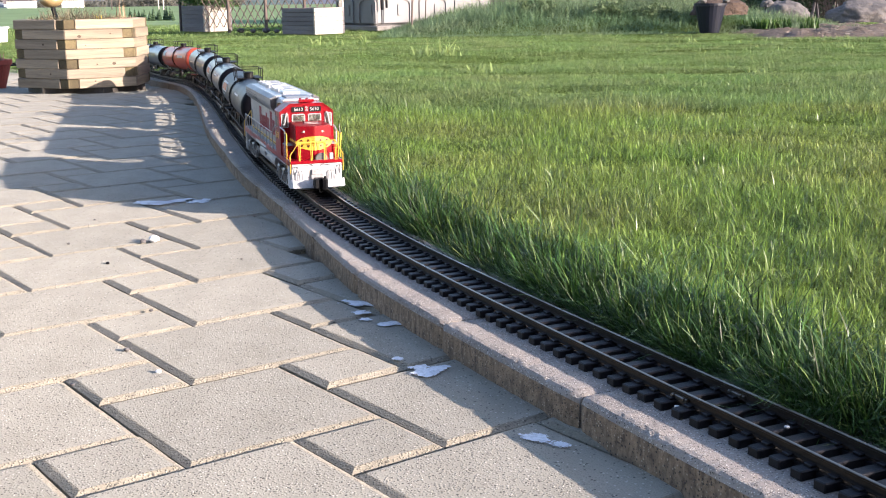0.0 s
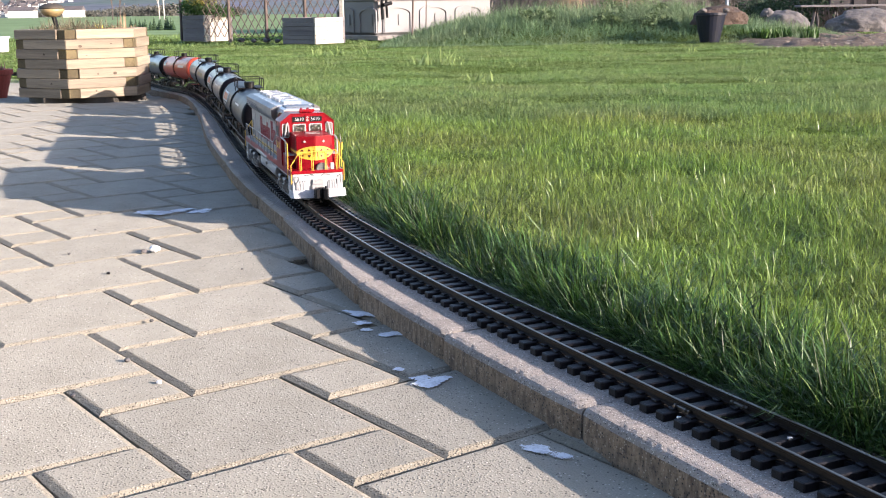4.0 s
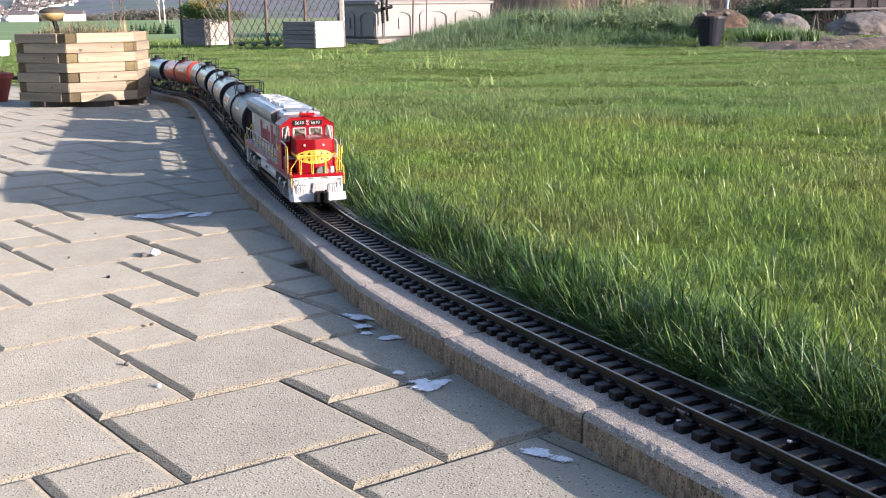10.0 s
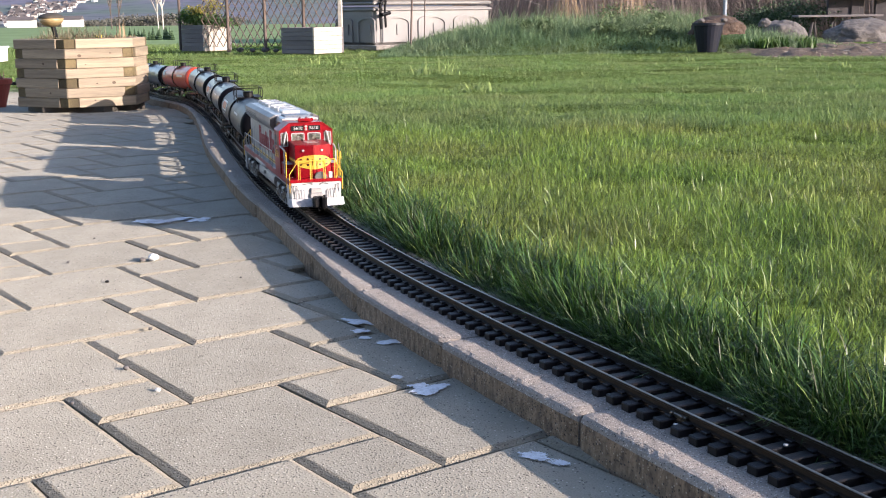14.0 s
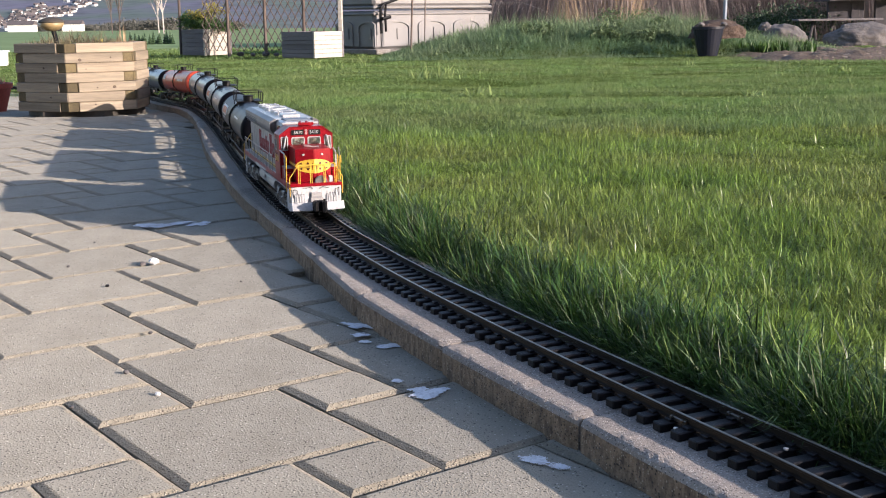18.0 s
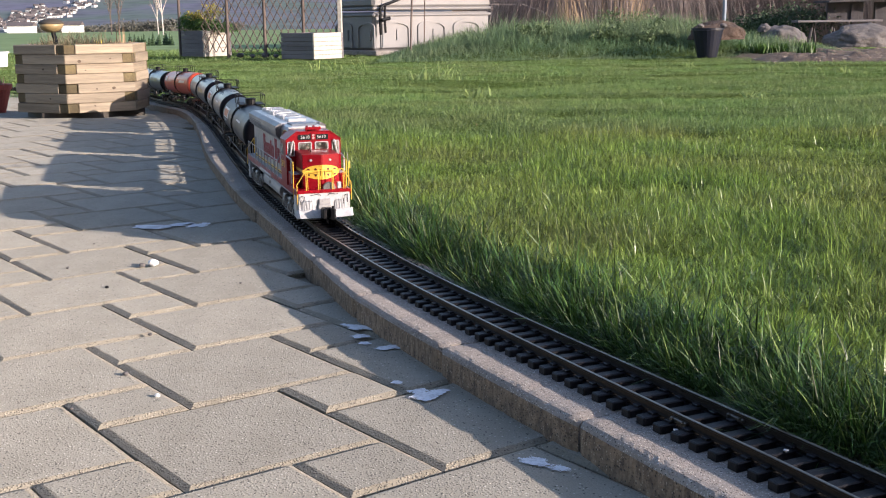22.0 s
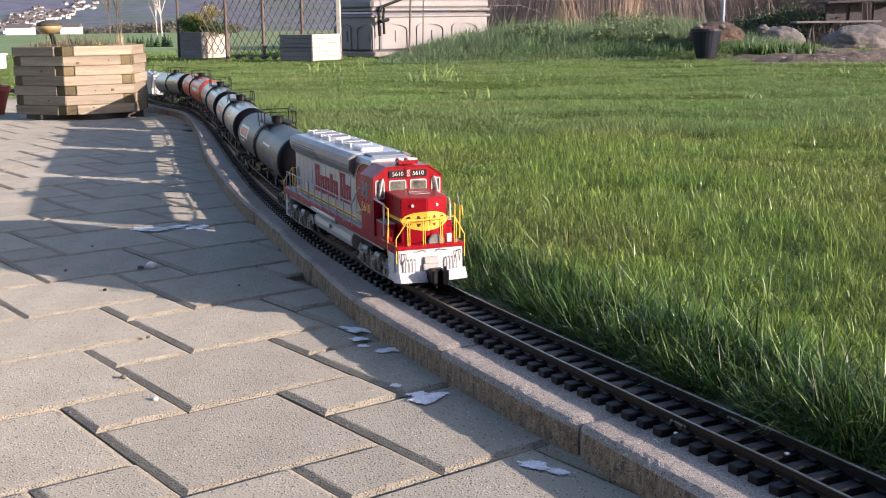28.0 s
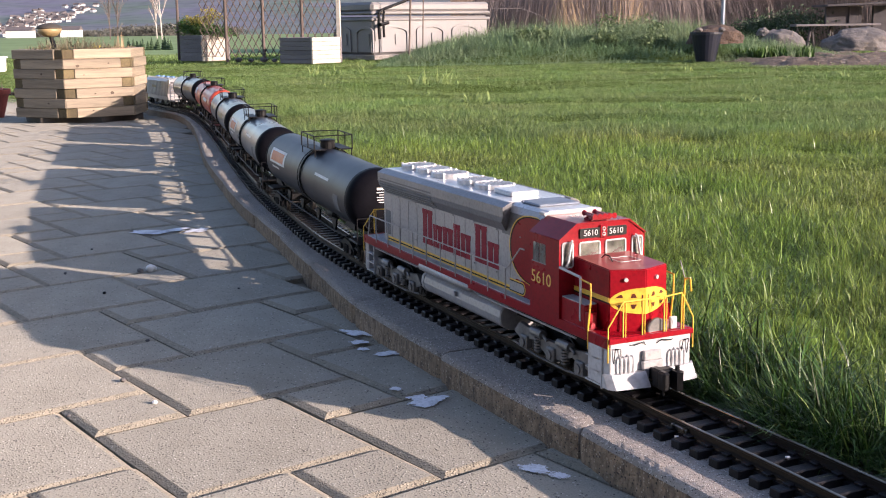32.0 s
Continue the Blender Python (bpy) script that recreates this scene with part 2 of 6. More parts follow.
WHITE_PLASTIC = surface("white_plastic", (0.75, 0.75, 0.75), (0.66, 0.66, 0.66), 0.5, scale=6, fine=80)
# Pale wood; on the planter boxes it paints sunlight onto one end.
PALE_WOOD = surface("pale_and_sun_toned_wood", (0.50, 0.45, 0.39), (0.40, 0.36, 0.31), 0.7, scale=5, fine=60, stretch=(0.5, 5, 5))
POST_WOOD = surface("brown_post_wood", (0.135, 0.10, 0.085), (0.095, 0.07, 0.06), 0.8, scale=6, fine=60, stretch=(4, 4, 0.6))
DARK_WOOD = surface("dark_wood", (0.055, 0.048, 0.055), (0.035, 0.031, 0.036), 0.8, scale=6, fine=60)
EARTH = surface("dug_earth", (0.17, 0.12, 0.085), (0.09, 0.065, 0.05), 0.95, scale=4, fine=35, bump=0.02, speck=(0.3, 0.24, 0.18), speck_scale=12)
BARK = surface("brown_bark", (0.13, 0.10, 0.085), (0.09, 0.07, 0.06), 0.9, scale=5, fine=60)
BRUSH = surface("bare_brushwood", (0.225, 0.180, 0.165), (0.145, 0.115, 0.110), 0.9, scale=1.2, fine=20, island=0.4)
# Wood tone lightened so that distance haze is part of its colour.
FAR_WOOD = surface("far_bare_wood_hazed", (0.135, 0.130, 0.118), (0.118, 0.118, 0.102), 0.95, scale=0.05, fine=0.5, island=0.03, spec=0.0)
TWIG = surface("bare_twigs", (0.24, 0.19, 0.17), (0.18, 0.14, 0.13), 0.9, scale=3, fine=30)
# Cream interior tone, paled to put the panes' glare into the colour.
PANE_BACKING = surface("cab_interior_and_glare", (0.46, 0.43, 0.37), (0.15, 0.135, 0.12), 0.6, scale=55, fine=200)
PANE = glass("cab_pane", (0.95, 0.97, 0.98))
WHEEL = surface("wheel_steel", (0.045, 0.043, 0.043), (0.03, 0.028, 0.028), 0.4, metal=0.6, scale=60, fine=300)
TRUCK_SILVER = surface("truck_silver", (0.20, 0.195, 0.195), (0.10, 0.095, 0.095), 0.45, metal=0.3, scale=50, fine=300)
DECK_GREY = surface("deck_grey", (0.36, 0.37, 0.40), (0.30, 0.31, 0.33), 0.5, scale=30, fine=400)
SEAM = surface("panel_shadow_grey", (0.14, 0.14, 0.15), (0.11, 0.11, 0.12), 0.6, scale=30, fine=300)
ROOF_SILVER = surface("roof_silver", (0.60, 0.60, 0.62), (0.52, 0.52, 0.54), 0.3, metal=0.35, scale=20, fine=250)
LETTER_RED = surface("lettering_red", (0.25, 0.008, 0.030), (0.22, 0.008, 0.024), 0.5, scale=30, fine=300, spec=0.2)
GOLD = surface("lettering_gold", (0.75, 0.50, 0.12), (0.68, 0.44, 0.10), 0.4, scale=30, fine=300)
HEADLIGHT = surface("lamp_lens", (0.85, 0.84, 0.82), (0.75, 0.74, 0.72), 0.12, metal=0.4, scale=30, fine=300)
POT_BLACK = surface("black_pot_plastic", (0.012, 0.014, 0.026), (0.008, 0.010, 0.018), 0.45, scale=6, fine=80, spec=0.3)
SEAM_SOFT = surface("soft_seam_grey", (0.335, 0.327, 0.335), (0.30, 0.292, 0.30), 0.5, metal=0.2, scale=30, fine=300)
FLARE_GREY = surface("flare_grey_paint", (0.25, 0.248, 0.262), (0.21, 0.208, 0.22), 0.4, metal=0.25, scale=15, fine=250)
FLANK_GREY = surface("flank_dark_grey", (0.16, 0.16, 0.17), (0.13, 0.13, 0.14), 0.45, metal=0.2, scale=20, fine=250)
BADGE_DARK = surface("badge_dark_marks", (0.10, 0.020, 0.010), (0.06, 0.015, 0.010), 0.4, scale=30, fine=200)
WALL_RENDER = surface("wall_render", (0.34, 0.30, 0.26), (0.28, 0.25, 0.22), 0.9, scale=1.5, fine=60, bump=0.003)
SIGN_WHITE = surface("sign_white", (0.72, 0.70, 0.68), (0.62, 0.60, 0.58), 0.5, scale=30, fine=200)
SIGN_ORANGE = surface("sign_orange", (0.62, 0.20, 0.07), (0.55, 0.17, 0.06), 0.5, scale=30, fine=200)
BRONZE = surface("bronze_letters", (0.30, 0.22, 0.10), (0.24, 0.18, 0.08), 0.5, scale=30, fine=200)
BLUE = surface("blue_paint", (0.10, 0.22, 0.45), (0.08, 0.18, 0.38), 0.4, scale=20, fine=200)


# ---- building helpers ----
def part(name, bm, material, parent=None, label="", smooth=False):
    """Links a bmesh as one mesh object, under its thing or part."""
    me = bpy.data.meshes.new(name)
    bm.to_mesh(me)
    bm.free()
    for m in material if isinstance(material, (list, tuple)) else (material,):
        me.materials.append(m)
    if smooth:
        me.polygons.foreach_set("use_smooth", [True] * len(me.polygons))
    ob = new(name, me)
    ob.parent = parent
    return tagged(ob, label)


def empty(name, m, label, category, group="", kind=""):
    ob = new(name)
    ob.matrix_basis = m
    return tagged(ob, label, category, group, kind)


def box(bm, x0, x1, y0, y1, z0, z1, bevel=0.0, m=None, seg=1):
    r = bmesh.ops.create_cube(bm, size=1)
    vs = r["verts"]
    bmesh.ops.scale(bm, vec=(x1 - x0, y1 - y0, z1 - z0), verts=vs)
    bmesh.ops.translate(bm, vec=((x0 + x1) / 2, (y0 + y1) / 2, (z0 + z1) / 2), verts=vs)
    if bevel:
        es = list({e for v in vs for e in v.link_edges})
        r = bmesh.ops.bevel(bm, geom=es, offset=bevel, segments=seg, affect="EDGES")
        vs = list({v for f in r["faces"] for v in f.verts} | {v for v in vs if v.is_valid})
    if m is not None:
        bmesh.ops.transform(bm, matrix=m, verts=[v for v in vs if v.is_valid])
    return bm


def rod(bm, a, b, r, seg=6, r2=None):
    """A round bar from a to b."""
    a, b = Vector(a), Vector(b)
    d = b - a
    m = Matrix.Translation((a + b) / 2) @ d.to_track_quat("Z", "Y").to_matrix().to_4x4()
    bmesh.ops.create_cone(bm, cap_ends=True, segments=seg, radius1=r, radius2=r if r2 is None else r2, depth=d.length, matrix=m)
    return bm


def pipe(bm, points, r, seg=6):
    for a, b in zip(points, points[1:]):
        rod(bm, a, b, r, seg)
    return bm


def prism(bm, outline, lo, hi, axis="x"):
    """A solid from a 2D outline, drawn out along one axis between lo and hi. The outline is (y, z) for x, (x, z) for y, (x, y) for z."""
    def place(u, v, w):
        return {"x": (w, u, v), "y": (u, w, v), "z": (u, v, w)}[axis]
    a = [bm.verts.new(place(u, v, lo)) for u, v in outline]
    b = [bm.verts.new(place(u, v, hi)) for u, v in outline]
    fs = [bm.faces.new(a), bm.faces.new(b)]
    n = len(a)
    for i in range(n):
        fs.append(bm.faces.new((a[i], a[(i + 1) % n], b[(i + 1) % n], b[i])))
    bmesh.ops.recalc_face_normals(bm, faces=fs)
    return bm


def turned(bm, profile, seg=24, m=None, cap=True):
    """A body of revolution about x from (x, r) pairs."""
    rings = []
    for x, r in profile:
        rings.append([bm.verts.new((x, r * math.cos(2 * math.pi * k / seg), r * math.sin(2 * math.pi * k / seg))) for k in range(seg)])
    fs = []
    for a, b in zip(rings, rings[1:]):
        for k in range(seg):
            fs.append(bm.faces.new((a[k], a[(k + 1) % seg], b[(k + 1) % seg], b[k])))
    if cap:
        fs += [bm.faces.new(rings[0]), bm.faces.new(rings[-1])]
    bmesh.ops.recalc_face_normals(bm, faces=fs)
    if m is not None:
        bmesh.ops.transform(bm, matrix=m, verts=[v for r in rings for v in r])
    return bm


def fast_mesh(name, verts, faces, material, parent=None):
    """One mesh from arrays: verts (n, 3) and faces (m, 3) or (m, 4)."""
    verts, faces = np.asarray(verts, np.float32), np.asarray(faces, np.int32)
    me = bpy.data.meshes.new(name)
    k = faces.shape[1]
    me.vertices.add(len(verts))
    me.vertices.foreach_set("co", verts.ravel())
    me.loops.add(faces.size)
    me.loops.foreach_set("vertex_index", faces.ravel())
    me.polygons.add(len(faces))
    me.polygons.foreach_set("loop_start", np.arange(0, faces.size, k, dtype=np.int32))
    me.update(calc_edges=True)
    me.validate()
    me.materials.append(material)
    ob = new(name, me)
    ob.parent = parent
    return ob


# ---- the line of the track ----
TRACK = ((1.85, -1.2), (1.3, -0.6), (0.83, 0), (0.55, 0.4), (0.372, 0.7), (0.273, 0.9), (0.223, 1), (0.127, 1.2), (0.034, 1.4), (-0.053, 1.6), (-0.131, 1.8), (-0.203, 2), (-0.356, 2.5), (-0.489, 3), (-0.616, 3.5), (-0.744, 4), (-0.884, 4.5), (-1.046, 5), (-1.206, 5.4), (-1.37, 5.8), (-1.56, 6.2), (-1.86, 6.6), (-2.3, 6.95), (-2.8, 7.1))
RAIL_TOP, CURB_TOP = 0.048, 0.032


def smooth_line(points, n=24):
    p = np.array(points, float)
    p = np.vstack([2 * p[0] - p[1], p, 2 * p[-1] - p[-2]])
    u = (np.arange(n) / n)[:, None]
    out = []
    for i in range(1, len(p) - 2):
        a, b, c, d = p[i - 1:i + 3]
        out.append(0.5 * (2 * b + (c - a) * u + (2 * a - 5 * b + 4 * c - d) * u ** 2 + (3 * b - a - 3 * c + d) * u ** 3))
    return np.vstack(out + [p[-2:-1]])


LINE = smooth_line(TRACK)
RUN = np.concatenate([[0], np.cumsum(np.linalg.norm(np.diff(LINE, axis=0), axis=1))])


def on_line(s, side=0.0):
    """The point s metres along the track from its near end; side: metres towards the lawn."""
    p = np.array([np.interp(s, RUN, LINE[:, i]) for i in (0, 1)])
    d = np.array([np.interp(s + 0.01, RUN, LINE[:, i]) - np.interp(s - 0.01, RUN, LINE[:, i]) for i in (0, 1)])
    d /= np.linalg.norm(d)
    return p + side * np.array([d[1], -d[0]]), d


def along(y):
    return float(np.interp(y, LINE[:, 1], RUN))


def edge_x(y, side):
    """x of the line beside the track at that y."""
    s = along(y)
    return on_line(s, side)[0][0]


def dip(y):
    """The paving and the track fall a little towards the far end."""
    u = max(0.0, min(1.0, (y - 4.7) / 1.2))
    return -0.026 * u * u * (3 - 2 * u)


# ---- ground ----
def sheet(name, x0, x1, y0, y1, z, material, step=None, shape=None, keep=None):
    """A level sheet of quads; shape(x, y) adds height, keep(x, y) says where it lies."""
    nx, ny = (max(1, round((b - a) / step)) if step else 1 for a, b in ((x0, x1), (y0, y1)))
    xs, ys = np.linspace(x0, x1, nx + 1), np.linspace(y0, y1, ny + 1)
    vs = [(x, y, z + (shape(x, y) if shape else 0)) for y in ys for x in xs]
    fs = [(j * (nx + 1) + i, j * (nx + 1) + i + 1, (j + 1) * (nx + 1) + i + 1, (j + 1) * (nx + 1) + i) for j in range(ny) for i in range(nx)
          if keep is None or keep((xs[i] + xs[i + 1]) / 2, (ys[j] + ys[j + 1]) / 2)]
    return fast_mesh(name, vs, fs, material)


ground = sheet("ground", -2400, 2400, -300, 4500, -0.07, FIELD, 60, lambda x, y: -0.0072 * max(0, min(y, 1700) - 40))
tagged(ground, "level green meadow running out to the hills", "ground", kind="structure")
patio_bed = sheet("pavement_bed", -7, 1.9, -2.5, 7.6, -0.012, SAND, 0.1, lambda x, y: dip(y),
                  lambda x, y: x < (edge_x(y, 0.0) if -1.2 < y < 6.7 else (1.8 if y < 0 else -2.5)))
tagged(patio_bed, "sandy bed showing in the joints between pavers", "pavement", kind="structure")


# Unseen wall added behind the camera to hold back sky light.
wall_bm = bmesh.new()
box(wall_bm, -9.0, 3.5, -4.9, -4.6, -0.07, 5.2)
tagged(part("wall_south", wall_bm, WALL_RENDER), "plain rendered wall, unseen, added to block sky light", "wall", kind="structure")

HOLLOWS = ((0.27, 6.65, 0.35, 0.25, 0.035), (-0.08, 6.05, 0.30, 0.20, 0.03), (1.8, 9.5, 0.3, 0.3, 0.04), (2.95, 8.8, 0.4, 0.3, 0.035), (0.34, 2.32, 0.07, 0.07, 0.022),
           (0.486, 2.32, 0.06, 0.06, 0.024), (0.59, 2.0, 0.06, 0.05, 0.022), (0.76, 2.08, 0.06, 0.06, 0.024), (0.05, 2.64, 0.06, 0.06, 0.016), (0.45, 4.2, 0.12, 0.12, 0.022),
           (1.25, 5.3, 0.8, 0.13, 0.034), (0.3, 5.35, 0.35, 0.12, 0.024), (0.75, 3.4, 0.10, 0.10, 0.022), (1.0, 3.1, 0.08, 0.08, 0.022), (1.6, 7.4, 0.3, 0.12, 0.03))


def hollow(x, y):
    """Depth of the hollows in the lawn, for numbers or arrays."""
    return sum(d * np.exp(-((x - a) / rx) ** 2 - ((y - b) / ry) ** 2) for a, b, rx, ry, d in HOLLOWS)


EDGE_Y = np.linspace(-1.2, 6.6, 400)
EDGE_X = np.array([edge_x(y, 0.075) for y in EDGE_Y])


def rise(x, y):
    """The lawn lies higher than the curb and slopes down to it; for numbers or arrays."""
    u = np.clip((x - np.interp(y, EDGE_Y, EDGE_X)) / 0.13, 0, 1)
    w, v = np.clip((y - 7.5) / 3, 0, 1), np.clip((y - 4.7) / 1.2, 0, 1)
    near = 0.010 * u * np.clip((2.3 - y) / 0.6, 0, 1)
    return (near + 0.032 + 0.036 * u * u * (3 - 2 * u) - 0.026 * v * v * (3 - 2 * v)) * (1 - w)


def lawn_bumps(x, y):
    return 0.012 * noise.noise((x * 1.3, y * 1.3, 0.3)) + 0.008 * noise.noise((x * 4, y * 4, 5))


def lawn_height(x, y):
    return lawn_bumps(x, y) - float(hollow(x, y)) + float(rise(x, y))


def on_lawn(x, y, gap=0.07):
    if y > 7.2:
        return True
    if y > 6.6:
        return x > -2.2
    return x > (edge_x(y, gap) if y > -1.2 else 9)


lawn_ground = sheet("lawn_ground", -9, 9, -1.2, 17, -0.026, SOIL, 0.1, lawn_height, lambda x, y: on_lawn(x, y, 0.03))
tagged(lawn_ground, "dark soil under the lawn", "ground", kind="structure")

# ---- far country ----
def hill(x, y):
    return -12 + 0.1 * (y - 1700) + 9 * noise.noise((x * 0.002, y * 0.002, 2))


far_hill = sheet("far_hill", -2400, 2400, 1640, 4300, 0, HAZED_FOREST, 60, hill)
tagged(far_hill, "wooded and grassy hillside with blue haze in its colour", "hill", kind="structure")


def house_body(w, d, h, roof):
    bm = bmesh.new()
    box(bm, -w / 2, w / 2, -d / 2, d / 2, 0, h)
    body = bmesh.new()
    prism(body, ((-d / 2 - 0.4, h), (d / 2 + 0.4, h), (0, h + roof)), -w / 2 - 0.4, w / 2 + 0.4, "x")
    return bm, body


def make_house(m, w, d, h, roof, label, windows=3):
    e = empty("house", m, label, "house", "village houses")
    a, b = house_body(w, d, h, roof)
    part("wall", a, HOUSE, e)
    part("roof", b, ROOF, e)
    for k in range(windows):
        bm = bmesh.new()
        box(bm, w * (k - 1) * 0.3 - 0.6, w * (k - 1) * 0.3 + 0.6, -d / 2 - 0.06, -d / 2 + 0.02, 1.2, 2.7)
        part("window", bm, ROOF, e)
    return e


random.seed(5)
house = make_house(pose(-640, 2160, hill(-640, 2160)), 9, 7, 4.4, 3.4, "white house with a dark pitched roof on the hillside")
for k in range(150):
    u = random.random()
    y = 1765 + 400 * u + random.uniform(-110, 90)
    x = (-0.380 + 0.080 * u + random.uniform(-0.016, 0.016)) * y
    copy_thing(house, pose(x, y, hill(x, y) - 1, 0, 0, random.uniform(-80, 80)))
for x, y, w in ((-206, 590, 12), (-184, 600, 9)):
    barn = make_house(pose(x, y, -4.2, 0, 0, 4), w, 9, 3.6, 2.0, "long white barn on the meadow below the village", 0)
    barn["group"] = "barns"


# ---- curb and track ----
random.seed(11)
curb = empty("curb", pose(0, 0, 0), "weathered grey concrete edging stones between paving and lawn", "curb", kind="structure")
CURB_EDGE = ((0.5, -0.081), (0.9, -0.082), (1.1, -0.087), (1.25, -0.090), (1.4, -0.0945), (1.55, -0.0925), (1.7, -0.083), (1.82, -0.075), (2.06, -0.068), (2.4, -0.077), (2.8, -0.083),
             (3.15, -0.094), (3.57, -0.091), (4.11, -0.075), (4.7, -0.056), (5.3, -0.058), (5.7, -0.067))
CURB_FAR = 0.062


def curb_side(y):
    """How far the paving edge of the curb lies from the middle of the track."""
    return float(np.interp(y, [q[0] for q in CURB_EDGE], [q[1] for q in CURB_EDGE]))


ys = [1.055 + 0.25 * k for k in range(-8, 24)]
for a, b in zip(ys, ys[1:]):
    ends = []
    for y in (a, b):
        shift = random.uniform(-0.0025, 0.0025) * (1 if y < 2.6 else 0.4)
        s = along(y)
        near, d = on_line(s, curb_side(y) + shift)
        wide, d = on_line(s, CURB_FAR)
        ends.append((near, wide))
    n0, f0, n1, f1 = (Vector((*p, 0)) for p in (ends[0][0], ends[0][1], ends[1][0], ends[1][1]))
    gap = (n1 - n0).normalized() * 0.0003
    bm = bmesh.new()
    low, top = -0.08, CURB_TOP + random.uniform(-0.0005, 0.0005)
    shape = ((0.0, low), (0.0, top - 0.0065), (0.012, top - 0.0030), (0.034, top - 0.0008), (0.07, top), (1.0, top), (1.0, low))
    n = len(shape)
    steps = 40 if a < 2.6 else 10
    rings = []
    for k in range(steps + 1):
        u = k / steps
        bulge = (f0 - n0).normalized() * (-0.0015 * math.sin(math.pi * u) * (1 if a < 2.6 else 0.2))
        ring = []
        for i, (w, z) in enumerate(shape):
            p, q = n0.lerp(f0, w) + gap, n1.lerp(f1, w) - gap
            ends_in = math.exp(-(u * 0.25 / 0.006) ** 2) + math.exp(-((1 - u) * 0.25 / 0.006) ** 2)
            v = p + (q - p) * u + ((bulge + (f0 - n0).normalized() * 0.004 * ends_in) if i < 5 else Vector())
            rough = (0.0012 * noise.noise((v.x * 60, v.y * 60, i)) + 0.0010 * noise.noise((v.x * 170, v.y * 170, i))) if 0 < i < 5 and a < 2.6 else 0
            ring.append(bm.verts.new((v.x - rough, v.y, z + rough * 0.6 - (0.0022 * ends_in if 0 < i < 6 else 0) + dip(v.y))))
        rings.append(ring)
    for r, t in zip(rings, rings[1:]):
        for i in range(n):
            f = bm.faces.new((r[i], r[(i + 1) % n], t[(i + 1) % n], t[i]))
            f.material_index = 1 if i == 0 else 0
    bm.faces.new(rings[0])
    bm.faces.new(rings[-1])
    bmesh.ops.recalc_face_normals(bm, faces=bm.faces)
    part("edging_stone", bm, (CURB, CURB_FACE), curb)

track = empty("railway_track", pose(0, 0, 0), "narrow model railway track with dark plastic sleepers on the curb", "track")
SLEEPER_PITCH, GAUGE = 0.0245, 0.045


def rail_mesh(side):
    profile = ((-0.0035, 0), (0.0035, 0), (0.0035, 0.0012), (0.0007, 0.002), (0.0007, 0.0058), (0.0016, 0.0066), (0.0016, 0.0081),
               (0.001, 0.0085), (-0.001, 0.0085), (-0.0016, 0.0081), (-0.0016, 0.0066), (-0.0007, 0.0058), (-0.0007, 0.002), (-0.0035, 0.0012))
    vs, fs, heads = [], [], []
    steps = np.arange(0.05, RUN[-1] - 0.05, 0.02)
    n = len(profile)
    for j, s in enumerate(steps):
        for px, pz in profile:
            p, _ = on_line(s, side + px)
            vs.append((p[0], p[1], RAIL_TOP - 0.0085 + pz + dip(p[1])))
        if j:
            for i in range(n):
                f = ((j - 1) * n + i, (j - 1) * n + (i + 1) % n, j * n + (i + 1) % n, j * n + i)
                fs.append(f)
                heads.append(1 if i in (6, 7, 8) else 0)
    ob = fast_mesh("rail", vs, fs, RAIL, track)
    ob.data.materials.append(RAILHEAD)
    ob.data.polygons.foreach_set("material_index", heads)
    ob.data.polygons.foreach_set("use_smooth", [False] * len(heads))
    return ob


for side in (-GAUGE / 2 - 0.0016, GAUGE / 2 + 0.0016):
    rail_mesh(side)


def tie_strip(side):
    """The plastic web that joins the sleepers under a rail."""
    profile = ((-0.0055, -0.0010), (0.0055, -0.0010), (0.0055, 0.0052), (-0.0055, 0.0052))
    vs, fs = [], []
    for j, s in enumerate(np.arange(0.05, RUN[-1] - 0.05, 0.03)):
        for px, pz in profile:
            q, _ = on_line(s, side + px)
            vs.append((q[0], q[1], CURB_TOP + pz + dip(q[1])))
        if j:
            fs += [((j - 1) * 4 + i, (j - 1) * 4 + (i + 1) % 4, j * 4 + (i + 1) % 4, j * 4 + i) for i in range(4)]
    ob = fast_mesh("tie_strip", vs, fs, SLEEPER, track)
    ob.data.polygons.foreach_set("use_smooth", [False] * len(fs))
    return ob


for side in (-GAUGE / 2 - 0.0016, GAUGE / 2 + 0.0016):
    tie_strip(side)


def sleeper_mesh():
    bm = bmesh.new()
    box(bm, -0.0062, 0.0062, -0.044, 0.044, -0.0045, 0.0040, 0.0010)
    for y in (-GAUGE / 2 - 0.0016, GAUGE / 2 + 0.0016):
        box(bm, -0.0042, 0.0042, y - 0.0085, y - 0.0030, 0.0038, 0.0062, 0.0006)
        box(bm, -0.0042, 0.0042, y + 0.0030, y + 0.0085, 0.0038, 0.0062, 0.0006)
    return bm


random.seed(3)
s = 0.1
first = None
while s < RUN[-1] - 0.1:
    p, d = on_line(s)
    m = pose(p[0], p[1], CURB_TOP + 0.0035 + dip(p[1]), 0, 0, math.degrees(math.atan2(d[1], d[0])) + random.uniform(-1.2, 1.2))
    if first is None:
        first = part("sleeper", sleeper_mesh(), SLEEPER, track)
        ob = first
    else:
        ob = new("sleeper", first.data)
        ob.parent = track
    ob.matrix_basis = m
    s += SLEEPER_PITCH


